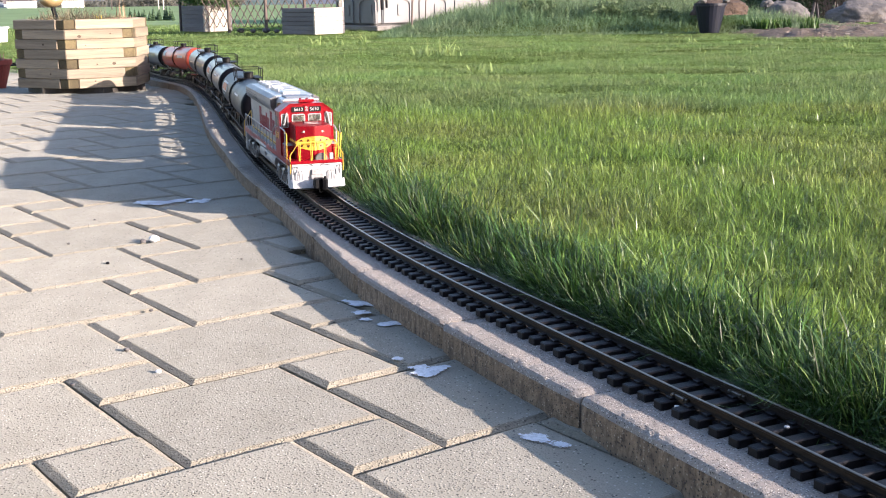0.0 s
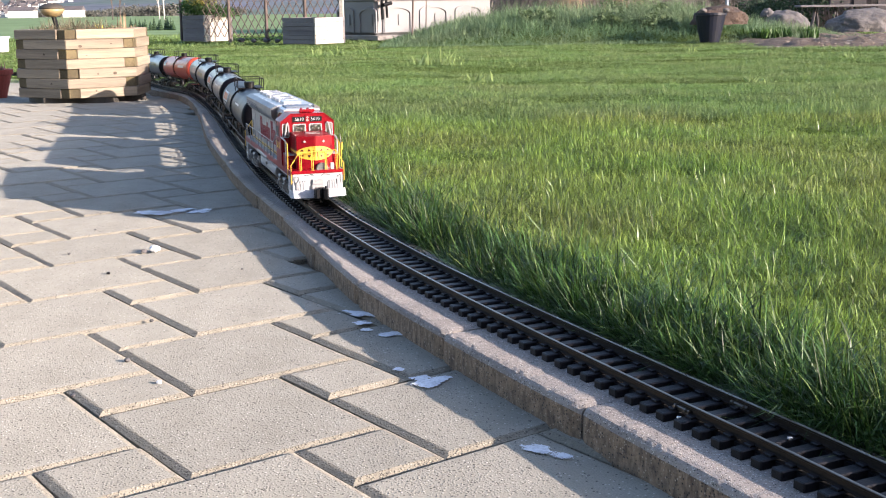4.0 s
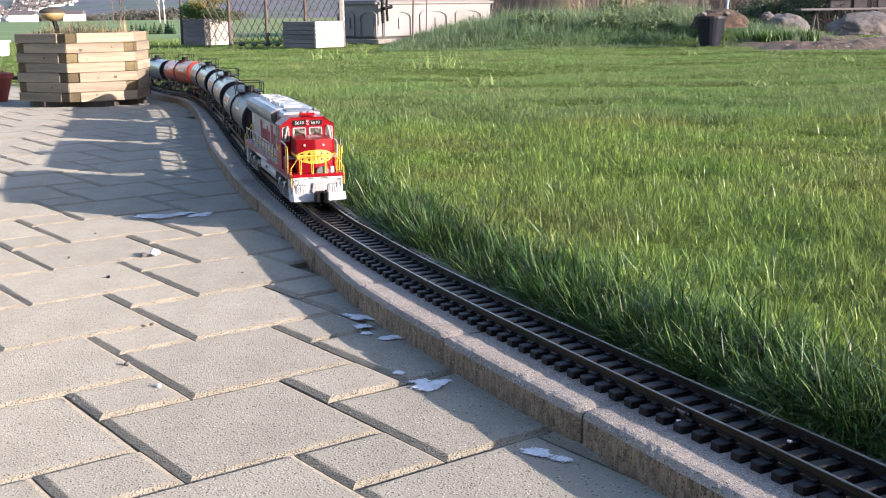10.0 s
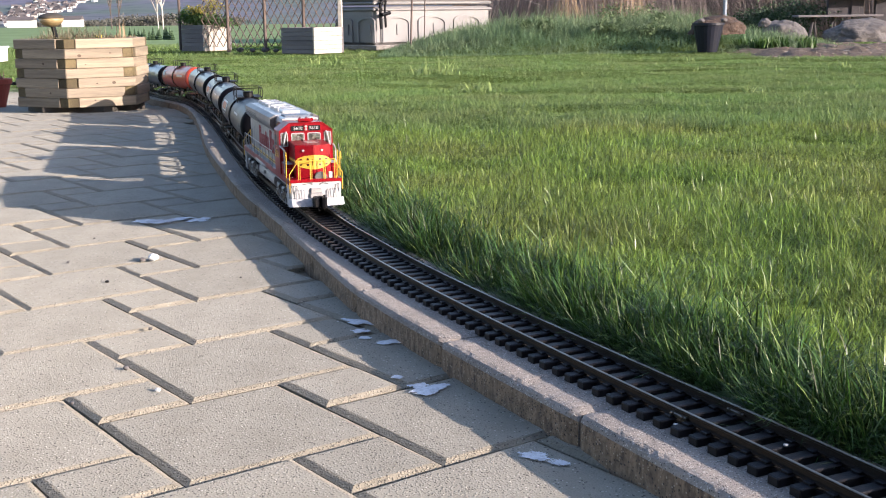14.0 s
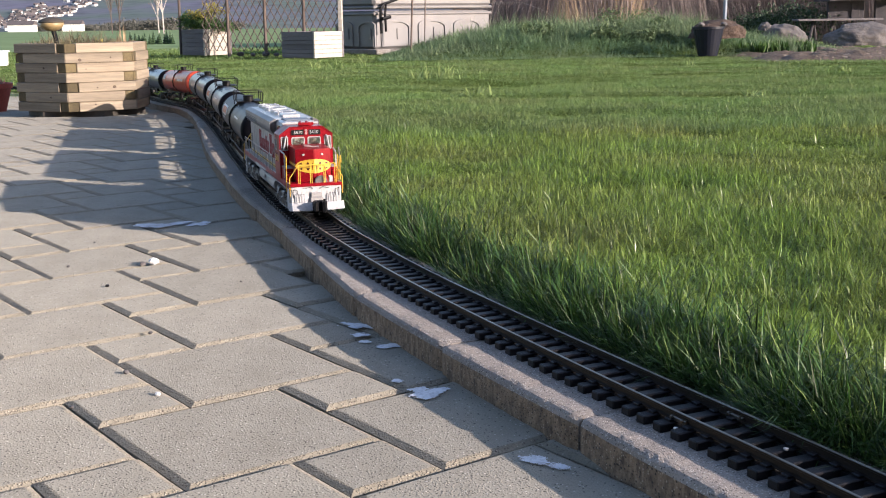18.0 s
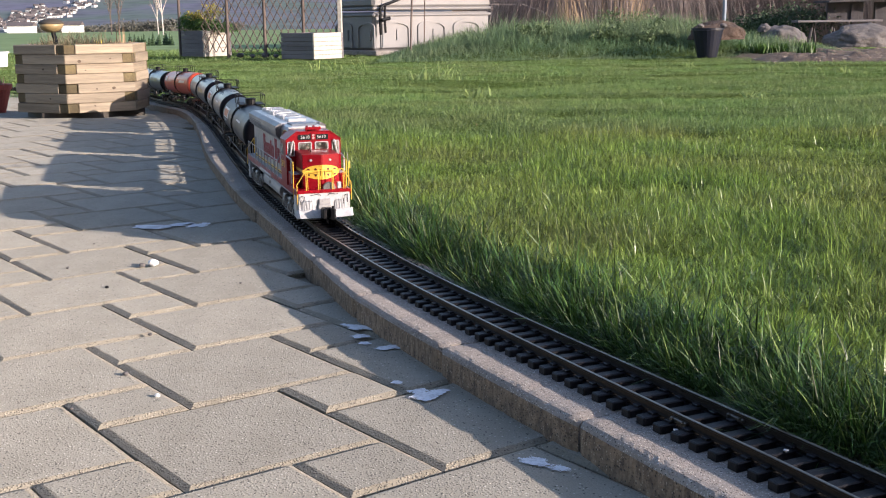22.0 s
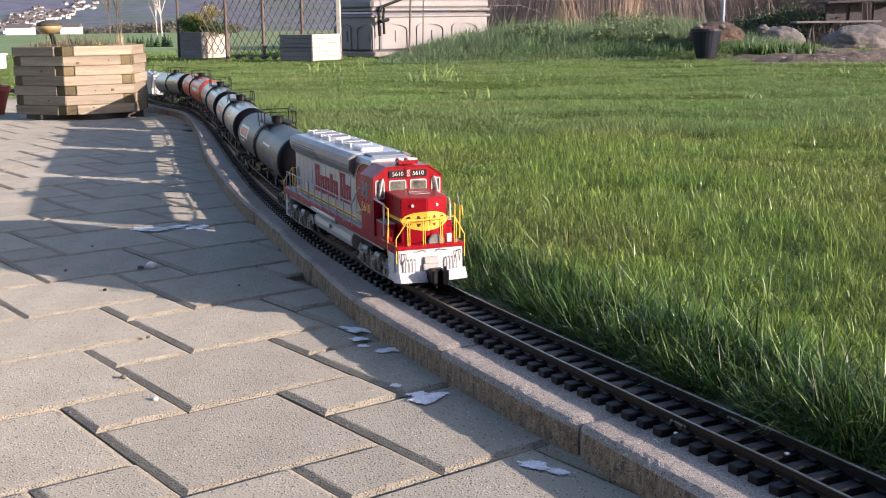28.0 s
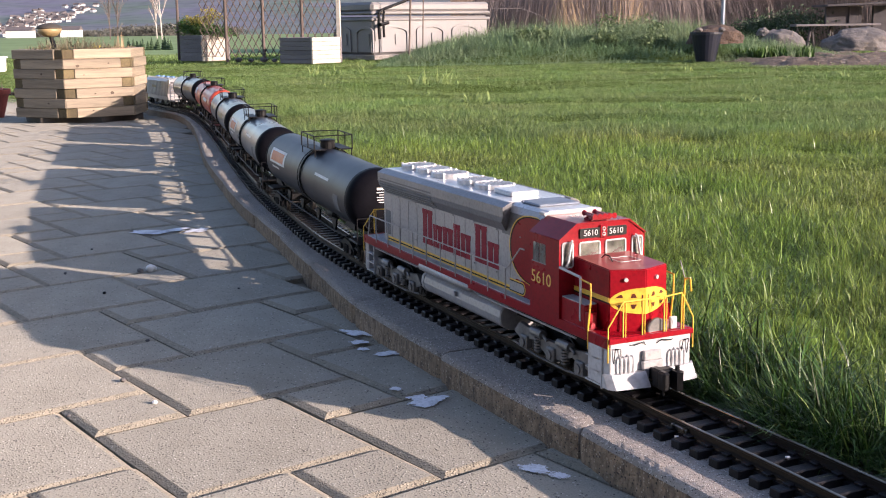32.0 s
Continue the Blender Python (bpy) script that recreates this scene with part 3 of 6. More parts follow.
# ---- train ----
def axle_mesh(r):
    bm = bmesh.new()
    for side in (-1, 1):
        turned(bm, ((side * 0.0205, r * 0.3), (side * 0.0205, r + 0.002), (side * 0.0225, r + 0.002), (side * 0.0228, r), (side * 0.028, r - 0.0006), (side * 0.028, r * 0.3)), 20, pose(0, 0, 0, 0, 0, 90))
        for k in range(6):
            a = k * math.pi / 3
            box(bm, -0.0012, 0.0012, side * 0.0275, side * 0.0292, 0.003, r * 0.85, m=pose(0, 0, 0, 0, math.degrees(a), 0))
    rod(bm, (0, -0.03, 0), (0, 0.03, 0), 0.002, 8)
    return bm


def lettering(name, body, size, material, parent, m, label="", extrude=0.0002):
    """Raised characters in the built-in font, as a mesh part."""
    cu = bpy.data.curves.new(name, "FONT")
    cu.body, cu.size, cu.extrude, cu.align_x, cu.align_y = body, size, extrude, "CENTER", "CENTER"
    cu.resolution_u = 3
    tmp = new(name, cu)
    me = bpy.data.meshes.new_from_object(tmp.evaluated_get(bpy.context.evaluated_depsgraph_get()))
    bpy.data.objects.remove(tmp)
    me.materials.clear()
    me.materials.append(material)
    ob = new(name, me)
    ob.parent, ob.matrix_basis = parent, m
    return tagged(ob, label)


FACE_FORWARD = Matrix(((0, 0, 1, 0), (1, 0, 0, 0), (0, 1, 0, 0), (0, 0, 0, 1)))       # drawn plane faces +x, reading along +y
FACE_RIGHT = Matrix(((1, 0, 0, 0), (0, 0, -1, 0), (0, 1, 0, 0), (0, 0, 0, 1)))        # drawn plane faces -y, reading along +x


def rounded(w, h, r, n=4):
    pts = []
    for cx, cy, a0 in ((w / 2 - r, h / 2 - r, 0), (-w / 2 + r, h / 2 - r, 90), (-w / 2 + r, -h / 2 + r, 180), (w / 2 - r, -h / 2 + r, 270)):
        for k in range(n + 1):
            a = radians(a0 + 90 * k / n)
            pts.append((cx + r * math.cos(a), cy + r * math.sin(a)))
    return pts


def ring_plate(bm, w, h, t, r, depth, m):
    """A flat rounded frame."""
    out, inn = rounded(w, h, r), rounded(w - 2 * t, h - 2 * t, max(0.0003, r - t))
    vs = [[bm.verts.new(m @ Vector((x, y, z))) for x, y in loop] for loop, z in ((out, 0), (out, depth), (inn, depth), (inn, 0))]
    n = len(out)
    fs = []
    for a, b in zip(vs, vs[1:] + vs[:1]):
        for i in range(n):
            fs.append(bm.faces.new((a[i], a[(i + 1) % n], b[(i + 1) % n], b[i])))
    bmesh.ops.recalc_face_normals(bm, faces=fs)
    return bm


def plate(bm, outline, depth, m):
    prism_bm_start = set(bm.verts)
    prism(bm, outline, 0, depth, "z")
    bmesh.ops.transform(bm, matrix=m, verts=[v for v in bm.verts if v not in prism_bm_start])
    return bm


def window_part(parent, w, h, m, frame_material=None, r=0.002):
    bm = bmesh.new()
    plate(bm, rounded(w, h, r), 0.0002, m)
    pane = part("window", bm, PANE_BACKING, parent, "small cab window")
    bm = bmesh.new()
    plate(bm, rounded(w - 0.0004, h - 0.0004, r * 0.9), 0.0003, m @ pose(0, 0, 0.0002))
    part("pane", bm, PANE, pane)
    if frame_material:
        bm = bmesh.new()
        ring_plate(bm, w + 0.0016, h + 0.0016, 0.0014, r + 0.0008, 0.0012, m)
        part("window_frame", bm, frame_material, pane, "white window surround")
    return pane


WHEEL_MESHES = {}


def wheelset(parent, x, r):
    if r not in WHEEL_MESHES:
        bm = axle_mesh(r)
        me = bpy.data.meshes.new("wheelset")
        bm.to_mesh(me)
        bm.free()
        me.materials.append(WHEEL)
        WHEEL_MESHES[r] = me
    ob = new("wheelset", WHEEL_MESHES[r])
    ob.parent = parent
    ob.matrix_basis = pose(x, 0, r)
    WHEELS.append((ob, x, r))
    return ob


WHEELS = []
LOCO = empty("model_locomotive", pose(0, 0, 0), "red and silver model diesel locomotive with yellow railings", "locomotive")
LOCO_TRUCKS = (0.11, 0.515)
LOCO_LONG, SIDE, WALK = 0.617, 0.0465, 0.058


def loco_truck(x):
    """Six-wheel truck with cast side frames."""
    bm = bmesh.new()
    box(bm, x - 0.07, x + 0.07, -0.018, 0.018, 0.014, 0.03, 0.002)
    truck = part("truck", bm, BLACK, LOCO, "silver six-wheel truck")
    for side in (-1, 1):
        y = side * 0.0385
        bm = bmesh.new()
        prism(bm, ((x - 0.08, 0.021), (x - 0.068, 0.033), (x - 0.02, 0.027), (x + 0.02, 0.027), (x + 0.068, 0.033), (x + 0.08, 0.021),
                   (x + 0.066, 0.016), (x + 0.038, 0.021), (x + 0.014, 0.012), (x - 0.014, 0.012), (x - 0.038, 0.021), (x - 0.066, 0.016)), y - 0.0025, y + 0.0025, "y")
        part("side_frame", bm, TRUCK_SILVER, truck)
        for dx in (-0.055, 0, 0.055):
            bm = bmesh.new()
            box(bm, x + dx - 0.0075, x + dx + 0.0075, y - 0.004 + side * 0.002, y + 0.004 + side * 0.002, 0.008, 0.022, 0.0012)
            rod(bm, (x + dx, y, 0.0145), (x + dx, y + side * 0.0075, 0.0145), 0.0048, 12)
            part("journal_box", bm, TRUCK_SILVER, truck)
        for dx in (-0.027, 0.027):
            bm = bmesh.new()
            for k in range(5):
                rod(bm, (x + dx, y + side * 0.003, 0.012 + k * 0.003), (x + dx, y + side * 0.003, 0.0138 + k * 0.003), 0.0044, 10)
            part("spring", bm, TRUCK_SILVER, truck)
            bm = bmesh.new()
            rod(bm, (x + dx - 0.011, y + side * 0.004, 0.031), (x + dx + 0.011, y + side * 0.004, 0.031), 0.0046, 12)
            rod(bm, (x + dx + 0.011, y + side * 0.004, 0.031), (x + dx + 0.019, y + side * 0.004, 0.027), 0.0016, 8)
            part("brake_cylinder", bm, TRUCK_SILVER, truck)
        bm = bmesh.new()
        pipe(bm, ((x - 0.078, y + side * 0.004, 0.010), (x - 0.03, y + side * 0.004, 0.006), (x + 0.03, y + side * 0.004, 0.006), (x + 0.078, y + side * 0.004, 0.010)), 0.0011, 6)
        part("brake_rod", bm, TRUCK_SILVER, truck)
    for dx in (-0.055, 0, 0.055):
        wheelset(LOCO, x + dx, 0.0145)


def coupler(parent, x, way):
    """A knuckle coupler: shank, head, hooked knuckle, guard arm and lift pin."""
    bm = bmesh.new()
    box(bm, *sorted((x, x + way * 0.016)), -0.0045, 0.0045, 0.016, 0.027, 0.001)
    box(bm, *sorted((x + way * 0.012, x + way * 0.024)), -0.0095, 0.0090, 0.012, 0.030, 0.002)
    box(bm, *sorted((x + way * 0.022, x + way * 0.033)), -0.0105, -0.0030, 0.012, 0.030, 0.002)
    prism(bm, [(x + way * u, v) for u, v in ((0.022, 0.0045), (0.034, 0.0035), (0.0365, 0.0085), (0.031, 0.0125), (0.022, 0.0110))], 0.012, 0.029, "z")
    rod(bm, (x + way * 0.027, 0.0085, 0.010), (x + way * 0.027, 0.0085, 0.0335), 0.0022, 8)
    rod(bm, (x + way * 0.018, 0, 0.004), (x + way * 0.018, 0, 0.012), 0.0014, 6)
    return part("coupler", bm, BLACK, parent)


def build_loco():
    # frame, walkways and fuel tank
    bm = bmesh.new()
    box(bm, -LOCO_LONG, 0, -SIDE, SIDE, 0.047, WALK, 0.0008)
    frame_part = part("frame", bm, RED, LOCO, "red side sill and walkway")
    bm = bmesh.new()
    box(bm, -LOCO_LONG + 0.012, -0.14, -SIDE + 0.001, SIDE - 0.001, WALK - 0.0002, WALK + 0.0008)
    part("walkway", bm, DECK_GREY, frame_part)
    bm = bmesh.new()
    box(bm, -0.60, -0.03, -0.02, 0.02, 0.028, 0.047)
    part("centre_sill", bm, BLACK, LOCO)
    bm = bmesh.new()
    prism(bm, [(0.0405 * math.copysign(abs(math.cos(a)) ** 0.7, math.cos(a)), 0.0265 + 0.0165 * math.copysign(abs(math.sin(a)) ** 0.7, math.sin(a))) for a in (k * math.pi / 10 for k in range(20))], -0.436, -0.222, "x")
    fuel = part("fuel_tank", bm, SILVER, LOCO, "silver fuel tank")
    for dx in (-0.43, -0.2255):
        bm = bmesh.new()
        prism(bm, [(0.0413 * math.copysign(abs(math.cos(a)) ** 0.7, math.cos(a)), 0.0265 + 0.0172 * math.copysign(abs(math.sin(a)) ** 0.7, math.sin(a))) for a in (k * math.pi / 10 for k in range(20))], dx, dx + 0.002, "x")
        part("tank_strap", bm, SILVER, fuel)
    for side in (-1, 1):
        bm = bmesh.new()
        rod(bm, (-0.335, side * 0.0405, 0.031), (-0.335, side * 0.0435, 0.031), 0.0032, 10)
        part("filler_cap", bm, SILVER, fuel)
        bm = bmesh.new()
        rod(bm, (-0.24, side * 0.042, 0.04), (-0.24, side * 0.042, 0.056), 0.0014, 8)
        part("vent_pipe", bm, SILVER, fuel)
        bm = bmesh.new()
        turned(bm, ((-0.43, 0.002), (-0.427, 0.0055), (-0.291, 0.0055), (-0.288, 0.002)), 14, pose(0, side * 0.0425, 0.0475))
        part("air_reservoir", bm, SILVER, LOCO, "long silver air tank", True)
        bm = bmesh.new()
        pipe(bm, ((-0.58, side * 0.044, 0.0445), (-0.44, side * 0.044, 0.0445), (-0.43, side * 0.0425, 0.0475)), 0.0012)
        part("air_pipe", bm, SILVER, LOCO)
        bm = bmesh.new()
        pipe(bm, ((-0.288, side * 0.0425, 0.0475), (-0.27, side * 0.044, 0.044), (-0.06, side * 0.044, 0.044)), 0.0012)
        part("air_pipe", bm, SILVER, LOCO)
    for x in (-LOCO_TRUCKS[0], -LOCO_TRUCKS[1]):
        loco_truck(x)

    # long hood with flared radiator and roof
    bm = bmesh.new()
    prism(bm, ((-0.036, WALK), (0.036, WALK), (0.036, 0.1455), (0.0315, 0.1515), (-0.0315, 0.1515), (-0.036, 0.1455)), -0.565, -0.139, "x")
    hood = part("hood", bm, SILVER, LOCO, "silver engine hood")
    for k in range(1, 14):
        x = -0.565 + k * 0.0275
        for side in (-1, 1):
            bm = bmesh.new()
            box(bm, x - 0.0002, x + 0.0002, side * 0.0361 - 0.0003, side * 0.0361 + 0.0003, WALK + 0.008, 0.121)
            if k % 2:
                box(bm, x + 0.0225, x + 0.0245, side * 0.0364 - 0.0008, side * 0.0364 + 0.0008, 0.121, 0.1225)
                box(bm, x + 0.0225, x + 0.0245, side * 0.0364 - 0.0008, side * 0.0364 + 0.0008, 0.074, 0.0755)
            part("hood_door_seam", bm, SEAM_SOFT, hood)
    for side in (-1, 1):
        bm = bmesh.new()
        prism(bm, [(side * y, z) for y, z in ((0.0358, 0.1225), (0.0358, 0.1555), (0.0385, 0.1555), (0.0475, 0.151), (0.0475, 0.1405), (0.0455, 0.134))], -0.557, -0.203, "x")
        for v in bm.verts:
            if v.co.x > -0.3 and v.co.z < 0.1385:
                v.co.x -= 0.014 if v.co.z < 0.13 else 0.007
        flare = part("radiator_flare", bm, FLARE_GREY, hood, "flared radiator side")
        for k in range(6):
            bm = bmesh.new()
            z = 0.1265 + k * 0.0034
            y = side * (0.0358 + min(1, (z - 0.1225) / 0.0115) * 0.0117)
            box(bm, -0.549, -0.388, y - 0.0004, y + 0.0004, z - 0.0007, z + 0.0007)
            part("grille_slat", bm, SEAM, flare)
    bm = bmesh.new()
    box(bm, -0.557, -0.215, -0.0385, 0.0385, 0.1500, 0.1553, 0.001)
    part("roof_panel", bm, ROOF_SILVER, hood)
    for x in (-0.530, -0.482, -0.434, -0.360, -0.313):
        bm = bmesh.new()
        up = pose(x, 0, 0.1553, 0, -90, 0)
        turned(bm, ((0, 0.0225), (0.0052, 0.0225), (0.006, 0.0205), (0.006, 0.0198), (0.0046, 0.0196)), 24, up)
        fan = part("roof_fan", bm, ROOF_SILVER, hood, "round roof fan")
        for k in range(7):
            bm = bmesh.new()
            w = math.sqrt(max(0, 0.0196 ** 2 - ((k - 3) * 0.0052) ** 2))
            box(bm, x - w, x + w, (k - 3) * 0.0052 - 0.0006, (k - 3) * 0.0052 + 0.0006, 0.1601, 0.1610)
            part("fan_guard", bm, ROOF_SILVER, fan)
        for k in range(4):
            bm = bmesh.new()
            a = radians(45 + 90 * k)
            box(bm, -0.0018, 0.0018, -0.0012, 0.0012, 0.1553, 0.1623, m=pose(x + 0.0225 * math.cos(a), 0.0225 * math.sin(a), 0))
            part("lifting_lug", bm, ROOF_SILVER, fan)
    bm = bmesh.new()
    box(bm, -0.282, -0.240, -0.017, 0.017, 0.1553, 0.1608, 0.001)
    part("exhaust_stack", bm, ROOF_SILVER, hood)
    bm = bmesh.new()
    prism(bm, ((-0.031, 0.1512), (0.031, 0.1512), (0.027, 0.1545), (-0.027, 0.1545)), -0.212, -0.140, "x")
    part("equipment_hatch", bm, ROOF_SILVER, hood)
    bm = bmesh.new()
    box(bm, -0.206, -0.166, -0.024, 0.024, 0.1545, 0.1572, 0.001)
    rod(bm, (-0.2, -0.0235, 0.1555), (-0.2, -0.0255, 0.1555), 0.002, 8)
    part("hatch_lid", bm, STEEL, hood)

    # red nose colours carried back on the hood, yellow lines
    for side, m in ((-1, FACE_RIGHT), (1, FACE_RIGHT @ pose(0, 0, 0, 0, 180, 0))):
        sgn = 1 if side < 0 else -1
        for name, grow, mat, depth in (("yellow_line", 0.0048, YELLOW, 0.0002), ("black_line", 0.0028, BLACK, 0.0003), ("red_panel", 0.0, RED, 0.0004)):
            out = [(sgn * -0.139, 0.1452)] + [(sgn * (-0.150 - (0.055 + grow) * abs(math.cos(a)) ** 0.75), 0.1105 + (0.0347 + grow * 0.5) * math.sin(a)) for a in (radians(90 - 10 * k) for k in range(19))] + [(sgn * -0.139, 0.0758 - grow * 0.5)]
            bm = bmesh.new()
            plate(bm, out, depth, Matrix.Translation((0, side * 0.036, 0)) @ m)
            part(name, bm, mat, hood)
        for z, mat, t in ((0.0645, YELLOW, 0.0012), (0.0624, BLACK, 0.0009), (0.0606, YELLOW, 0.0008)):
            bm = bmesh.new()
            box(bm, -0.553, -0.206, side * 0.0361 - 0.0003, side * 0.0361 + 0.0003, z - t, z + t)
            part("side_stripe", bm, mat, hood)
        # the lower lines turn back in a loop under the red panel
        bm = bmesh.new()
        plate(bm, [(sgn * -0.139, 0.0585), (sgn * -0.139, 0.0756), (sgn * -0.195, 0.0756), (sgn * -0.195, 0.0585)], 0.0002, Matrix.Translation((0, side * 0.036, 0)) @ m)
        part("red_panel", bm, RED, hood)
        for wide, mat, depth in ((0.0146, YELLOW, 0.0004), (0.0120, BLACK, 0.0005), (0.0096, SILVER, 0.0006)):
            end = [(sgn * (-0.181 + wide / 2 * math.cos(a)), 0.0668 + wide / 2 * math.sin(a)) for a in (radians(-90 + 15 * k) for k in range(13))]
            bm = bmesh.new()
            plate(bm, end + [(sgn * -0.2085, 0.0668 + wide / 2), (sgn * -0.2085, 0.0668 - wide / 2)], depth, Matrix.Translation((0, side * 0.036, 0)) @ m)
            part("stripe_loop", bm, mat, hood)
        # darker grey rectangle behind the top of the red panel
        bm = bmesh.new()
        plate(bm, [(sgn * u, v) for u, v in ((-0.226, 0.1200), (-0.16, 0.1200), (-0.16, 0.1450), (-0.226, 0.1450))], 0.00015, Matrix.Translation((0, side * 0.036, 0)) @ m)
        part("intake_panel", bm, FLANK_GREY, hood, "darker grey panel on the hood side")
        # the lettering as plain blocks in its colour, with a foot and a head to each
        x = -0.438
        for wide, tall, foot in ((0.030, 0.043, 0.075), (0.026, 0.028, 0.075), (0.029, 0.028, 0.076), (0.018, 0.036, 0.076), (0.026, 0.028, 0.076), (0.031, 0.043, 0.0775), (0.027, 0.028, 0.0775)):
            if tall > 0.04 and wide > 0.0305:
                x += 0.009
            for k in (0, 1):
                bm = bmesh.new()
                mid, w, foot_w = x + wide * (0.24 if k == 0 else 0.75), wide * 0.40, wide * 0.49
                q = [(-foot_w, 0), (foot_w, 0), (foot_w, 0.004), (w, 0.007), (w, tall - 0.007), (foot_w, tall - 0.004), (foot_w, tall), (-foot_w, tall), (-foot_w, tall - 0.004), (-w, tall - 0.007), (-w, 0.007), (-foot_w, 0.004)]
                plate(bm, [(sgn * (mid + u / 2), foot + v) for u, v in q], 0.0003, Matrix.Translation((0, side * 0.0361, 0)) @ m)
                part("lettering_bar", bm, LETTER_RED, hood, "dark red lettering bar")
            x += wide + 0.0015
        bm = bmesh.new()
        plate(bm, [(sgn * -0.551 + u, 0.084 + v) for u, v in rounded(0.017, 0.032, 0.002)], 0.0003, Matrix.Translation((0, side * 0.0361, 0)) @ m)
        part("maker_panel", bm, SEAM, hood, "dark builder's panel")

    # cab
    bm = bmesh.new()
    prism(bm, ((-0.049, WALK), (0.049, WALK), (0.049, 0.1365), (0.0295, 0.150), (-0.0295, 0.150), (-0.049, 0.1365)), -0.141, -0.0835, "x")
    cab = part("cab", bm, RED, LOCO, "glossy red driver's cab")
    bm = bmesh.new()
    prism(bm, ((-0.0498, 0.1362), (-0.0302, 0.1508), (0.0302, 0.1508), (0.0498, 0.1362), (0.049, 0.1352), (0.029, 0.1495), (-0.029, 0.1495), (-0.049, 0.1352)), -0.1415, -0.082, "x")
    part("cab_roof", bm, RED, cab)
    bm = bmesh.new()
    box(bm, -0.150, -0.139, -0.034, 0.034, 0.1505, 0.1535, 0.0006)
    part("roof_joint", bm, WHITE, cab, "white strip at the roof joint")
    front = Matrix.Translation((-0.0835, 0, 0)) @ FACE_FORWARD
    for y, w, h, z in ((-0.0148, 0.0225, 0.0135, 0.1245), (0.0148, 0.0225, 0.0135, 0.1245), (-0.0398, 0.0115, 0.024, 0.1205), (0.0398, 0.0115, 0.024, 0.1205)):
        window_part(cab, w, h, front @ pose(y, z, 0), WHITE)
    for y in (-0.0145, 0.0145):
        bm = bmesh.new()
        plate(bm, rounded(0.0245, 0.0095, 0.0015), 0.0016, front @ pose(y, 0.1402, 0))
        board = part("number_board", bm, BLACK, cab, "black number board")
        lettering("number", "5610", 0.0082, WHITE, board, front @ pose(y, 0.1402, 0.0017), "white running number")
    for z in (0.1385, 0.1435):
        bm = bmesh.new()
        turned(bm, ((-0.0815, 0.0021), (-0.0805, 0.0021), (-0.0802, 0.0016), (-0.0815, 0.0008)), 14, pose(0, 0, z))
        part("headlight", bm, (HEADLIGHT,), cab, "small round headlight")
    bm = bmesh.new()
    box(bm, -0.0835, -0.0812, -0.0045, 0.0045, 0.1345, 0.1475, 0.001)
    part("headlight_casing", bm, RED, cab)
    horn = bmesh.new()
    box(horn, -0.1, -0.088, -0.012, 0.012, 0.150, 0.153, 0.001)
    for y, way in ((-0.011, 1), (-0.0055, 1), (0.0, 1), (0.0055, 1), (0.011, 1), (-0.006, -1), (0.006, -1)):
        turned(horn, ((-0.094, 0.0014), (-0.094 + way * 0.010, 0.0016), (-0.094 + way * 0.014, 0.0030)), 10, pose(0, y, 0.1558))
        rod(horn, (-0.094, y, 0.152), (-0.094, y, 0.1565), 0.0013, 6)
    part("air_horn", horn, RED, cab, "red cluster of air horns")
    for side, m in ((-1, FACE_RIGHT), (1, FACE_RIGHT @ pose(0, 0, 0, 0, 180, 0))):
        sgn = 1 if side < 0 else -1
        face = Matrix.Translation((0, side * 0.049, 0)) @ m
        for x, w in ((-0.1285, 0.0115), (-0.1155, 0.0115)):
            window_part(cab, w, 0.019, face @ pose(sgn * x, 0.1175, 0), None, 0.0008)
        bm = bmesh.new()
        box(bm, -0.136, -0.108, side * 0.0492 - 0.0006, side * 0.0492 + 0.0006, 0.1073, 0.1082)
        part("arm_rest", bm, SILVER, cab)
        lettering("number", "5610", 0.0180, GOLD, cab, face @ pose(sgn * -0.1185, 0.0915, 0.0001) @ Matrix.Diagonal((1.12, 1, 1, 1)), "gold running number on the cab side")
        # white grab irons slanting over the corner windows
        bm = bmesh.new()
        pipe(bm, ((-0.081, side * 0.036, 0.1345), (-0.079, side * 0.0375, 0.1335), (-0.079, side * 0.042, 0.1115), (-0.081, side * 0.042, 0.1105)), 0.0013, 6)
        part("grab_iron", bm, WHITE, cab, "white grab iron")
        bm = bmesh.new()
        pipe(bm, ((-0.215, side * 0.0465, 0.0885), (-0.195, side * 0.0465, 0.0880), (-0.175, side * 0.042, 0.112), (-0.166, side * 0.042, 0.112)), 0.0009, 6)
        part("corner_rail", bm, SILVER, LOCO)
        # boxes beside the nose and their steps
        bm = bmesh.new()
        box(bm, -0.0835, -0.040, *sorted((side * 0.0325, side * SIDE)), WALK, 0.0805, 0.0008)
        side_box = part("battery_box", bm, RED, LOCO)
        bm = bmesh.new()
        box(bm, -0.083, -0.0405, *sorted((side * 0.033, side * (SIDE - 0.0006))), 0.0803, 0.0812)
        part("tread", bm, DECK_GREY, side_box)
        bm = bmesh.new()
        box(bm, -0.0405, -0.034, *sorted((side * 0.0365, side * SIDE)), 0.0545, 0.074, 0.0006)
        rod(bm, (-0.036, side * 0.042, 0.062), (-0.032, side * 0.042, 0.062), 0.003, 8)
        part("step_box", bm, RED, side_box)
        bm = bmesh.new()
        pipe(bm, ((-0.082, side * 0.049, 0.1095), (-0.048, side * SIDE, 0.106), (-0.048, side * SIDE, 0.064)), 0.0014, 6)
        part("handrail", bm, WHITE, side_box, "white handrail post")
        bm = bmesh.new()
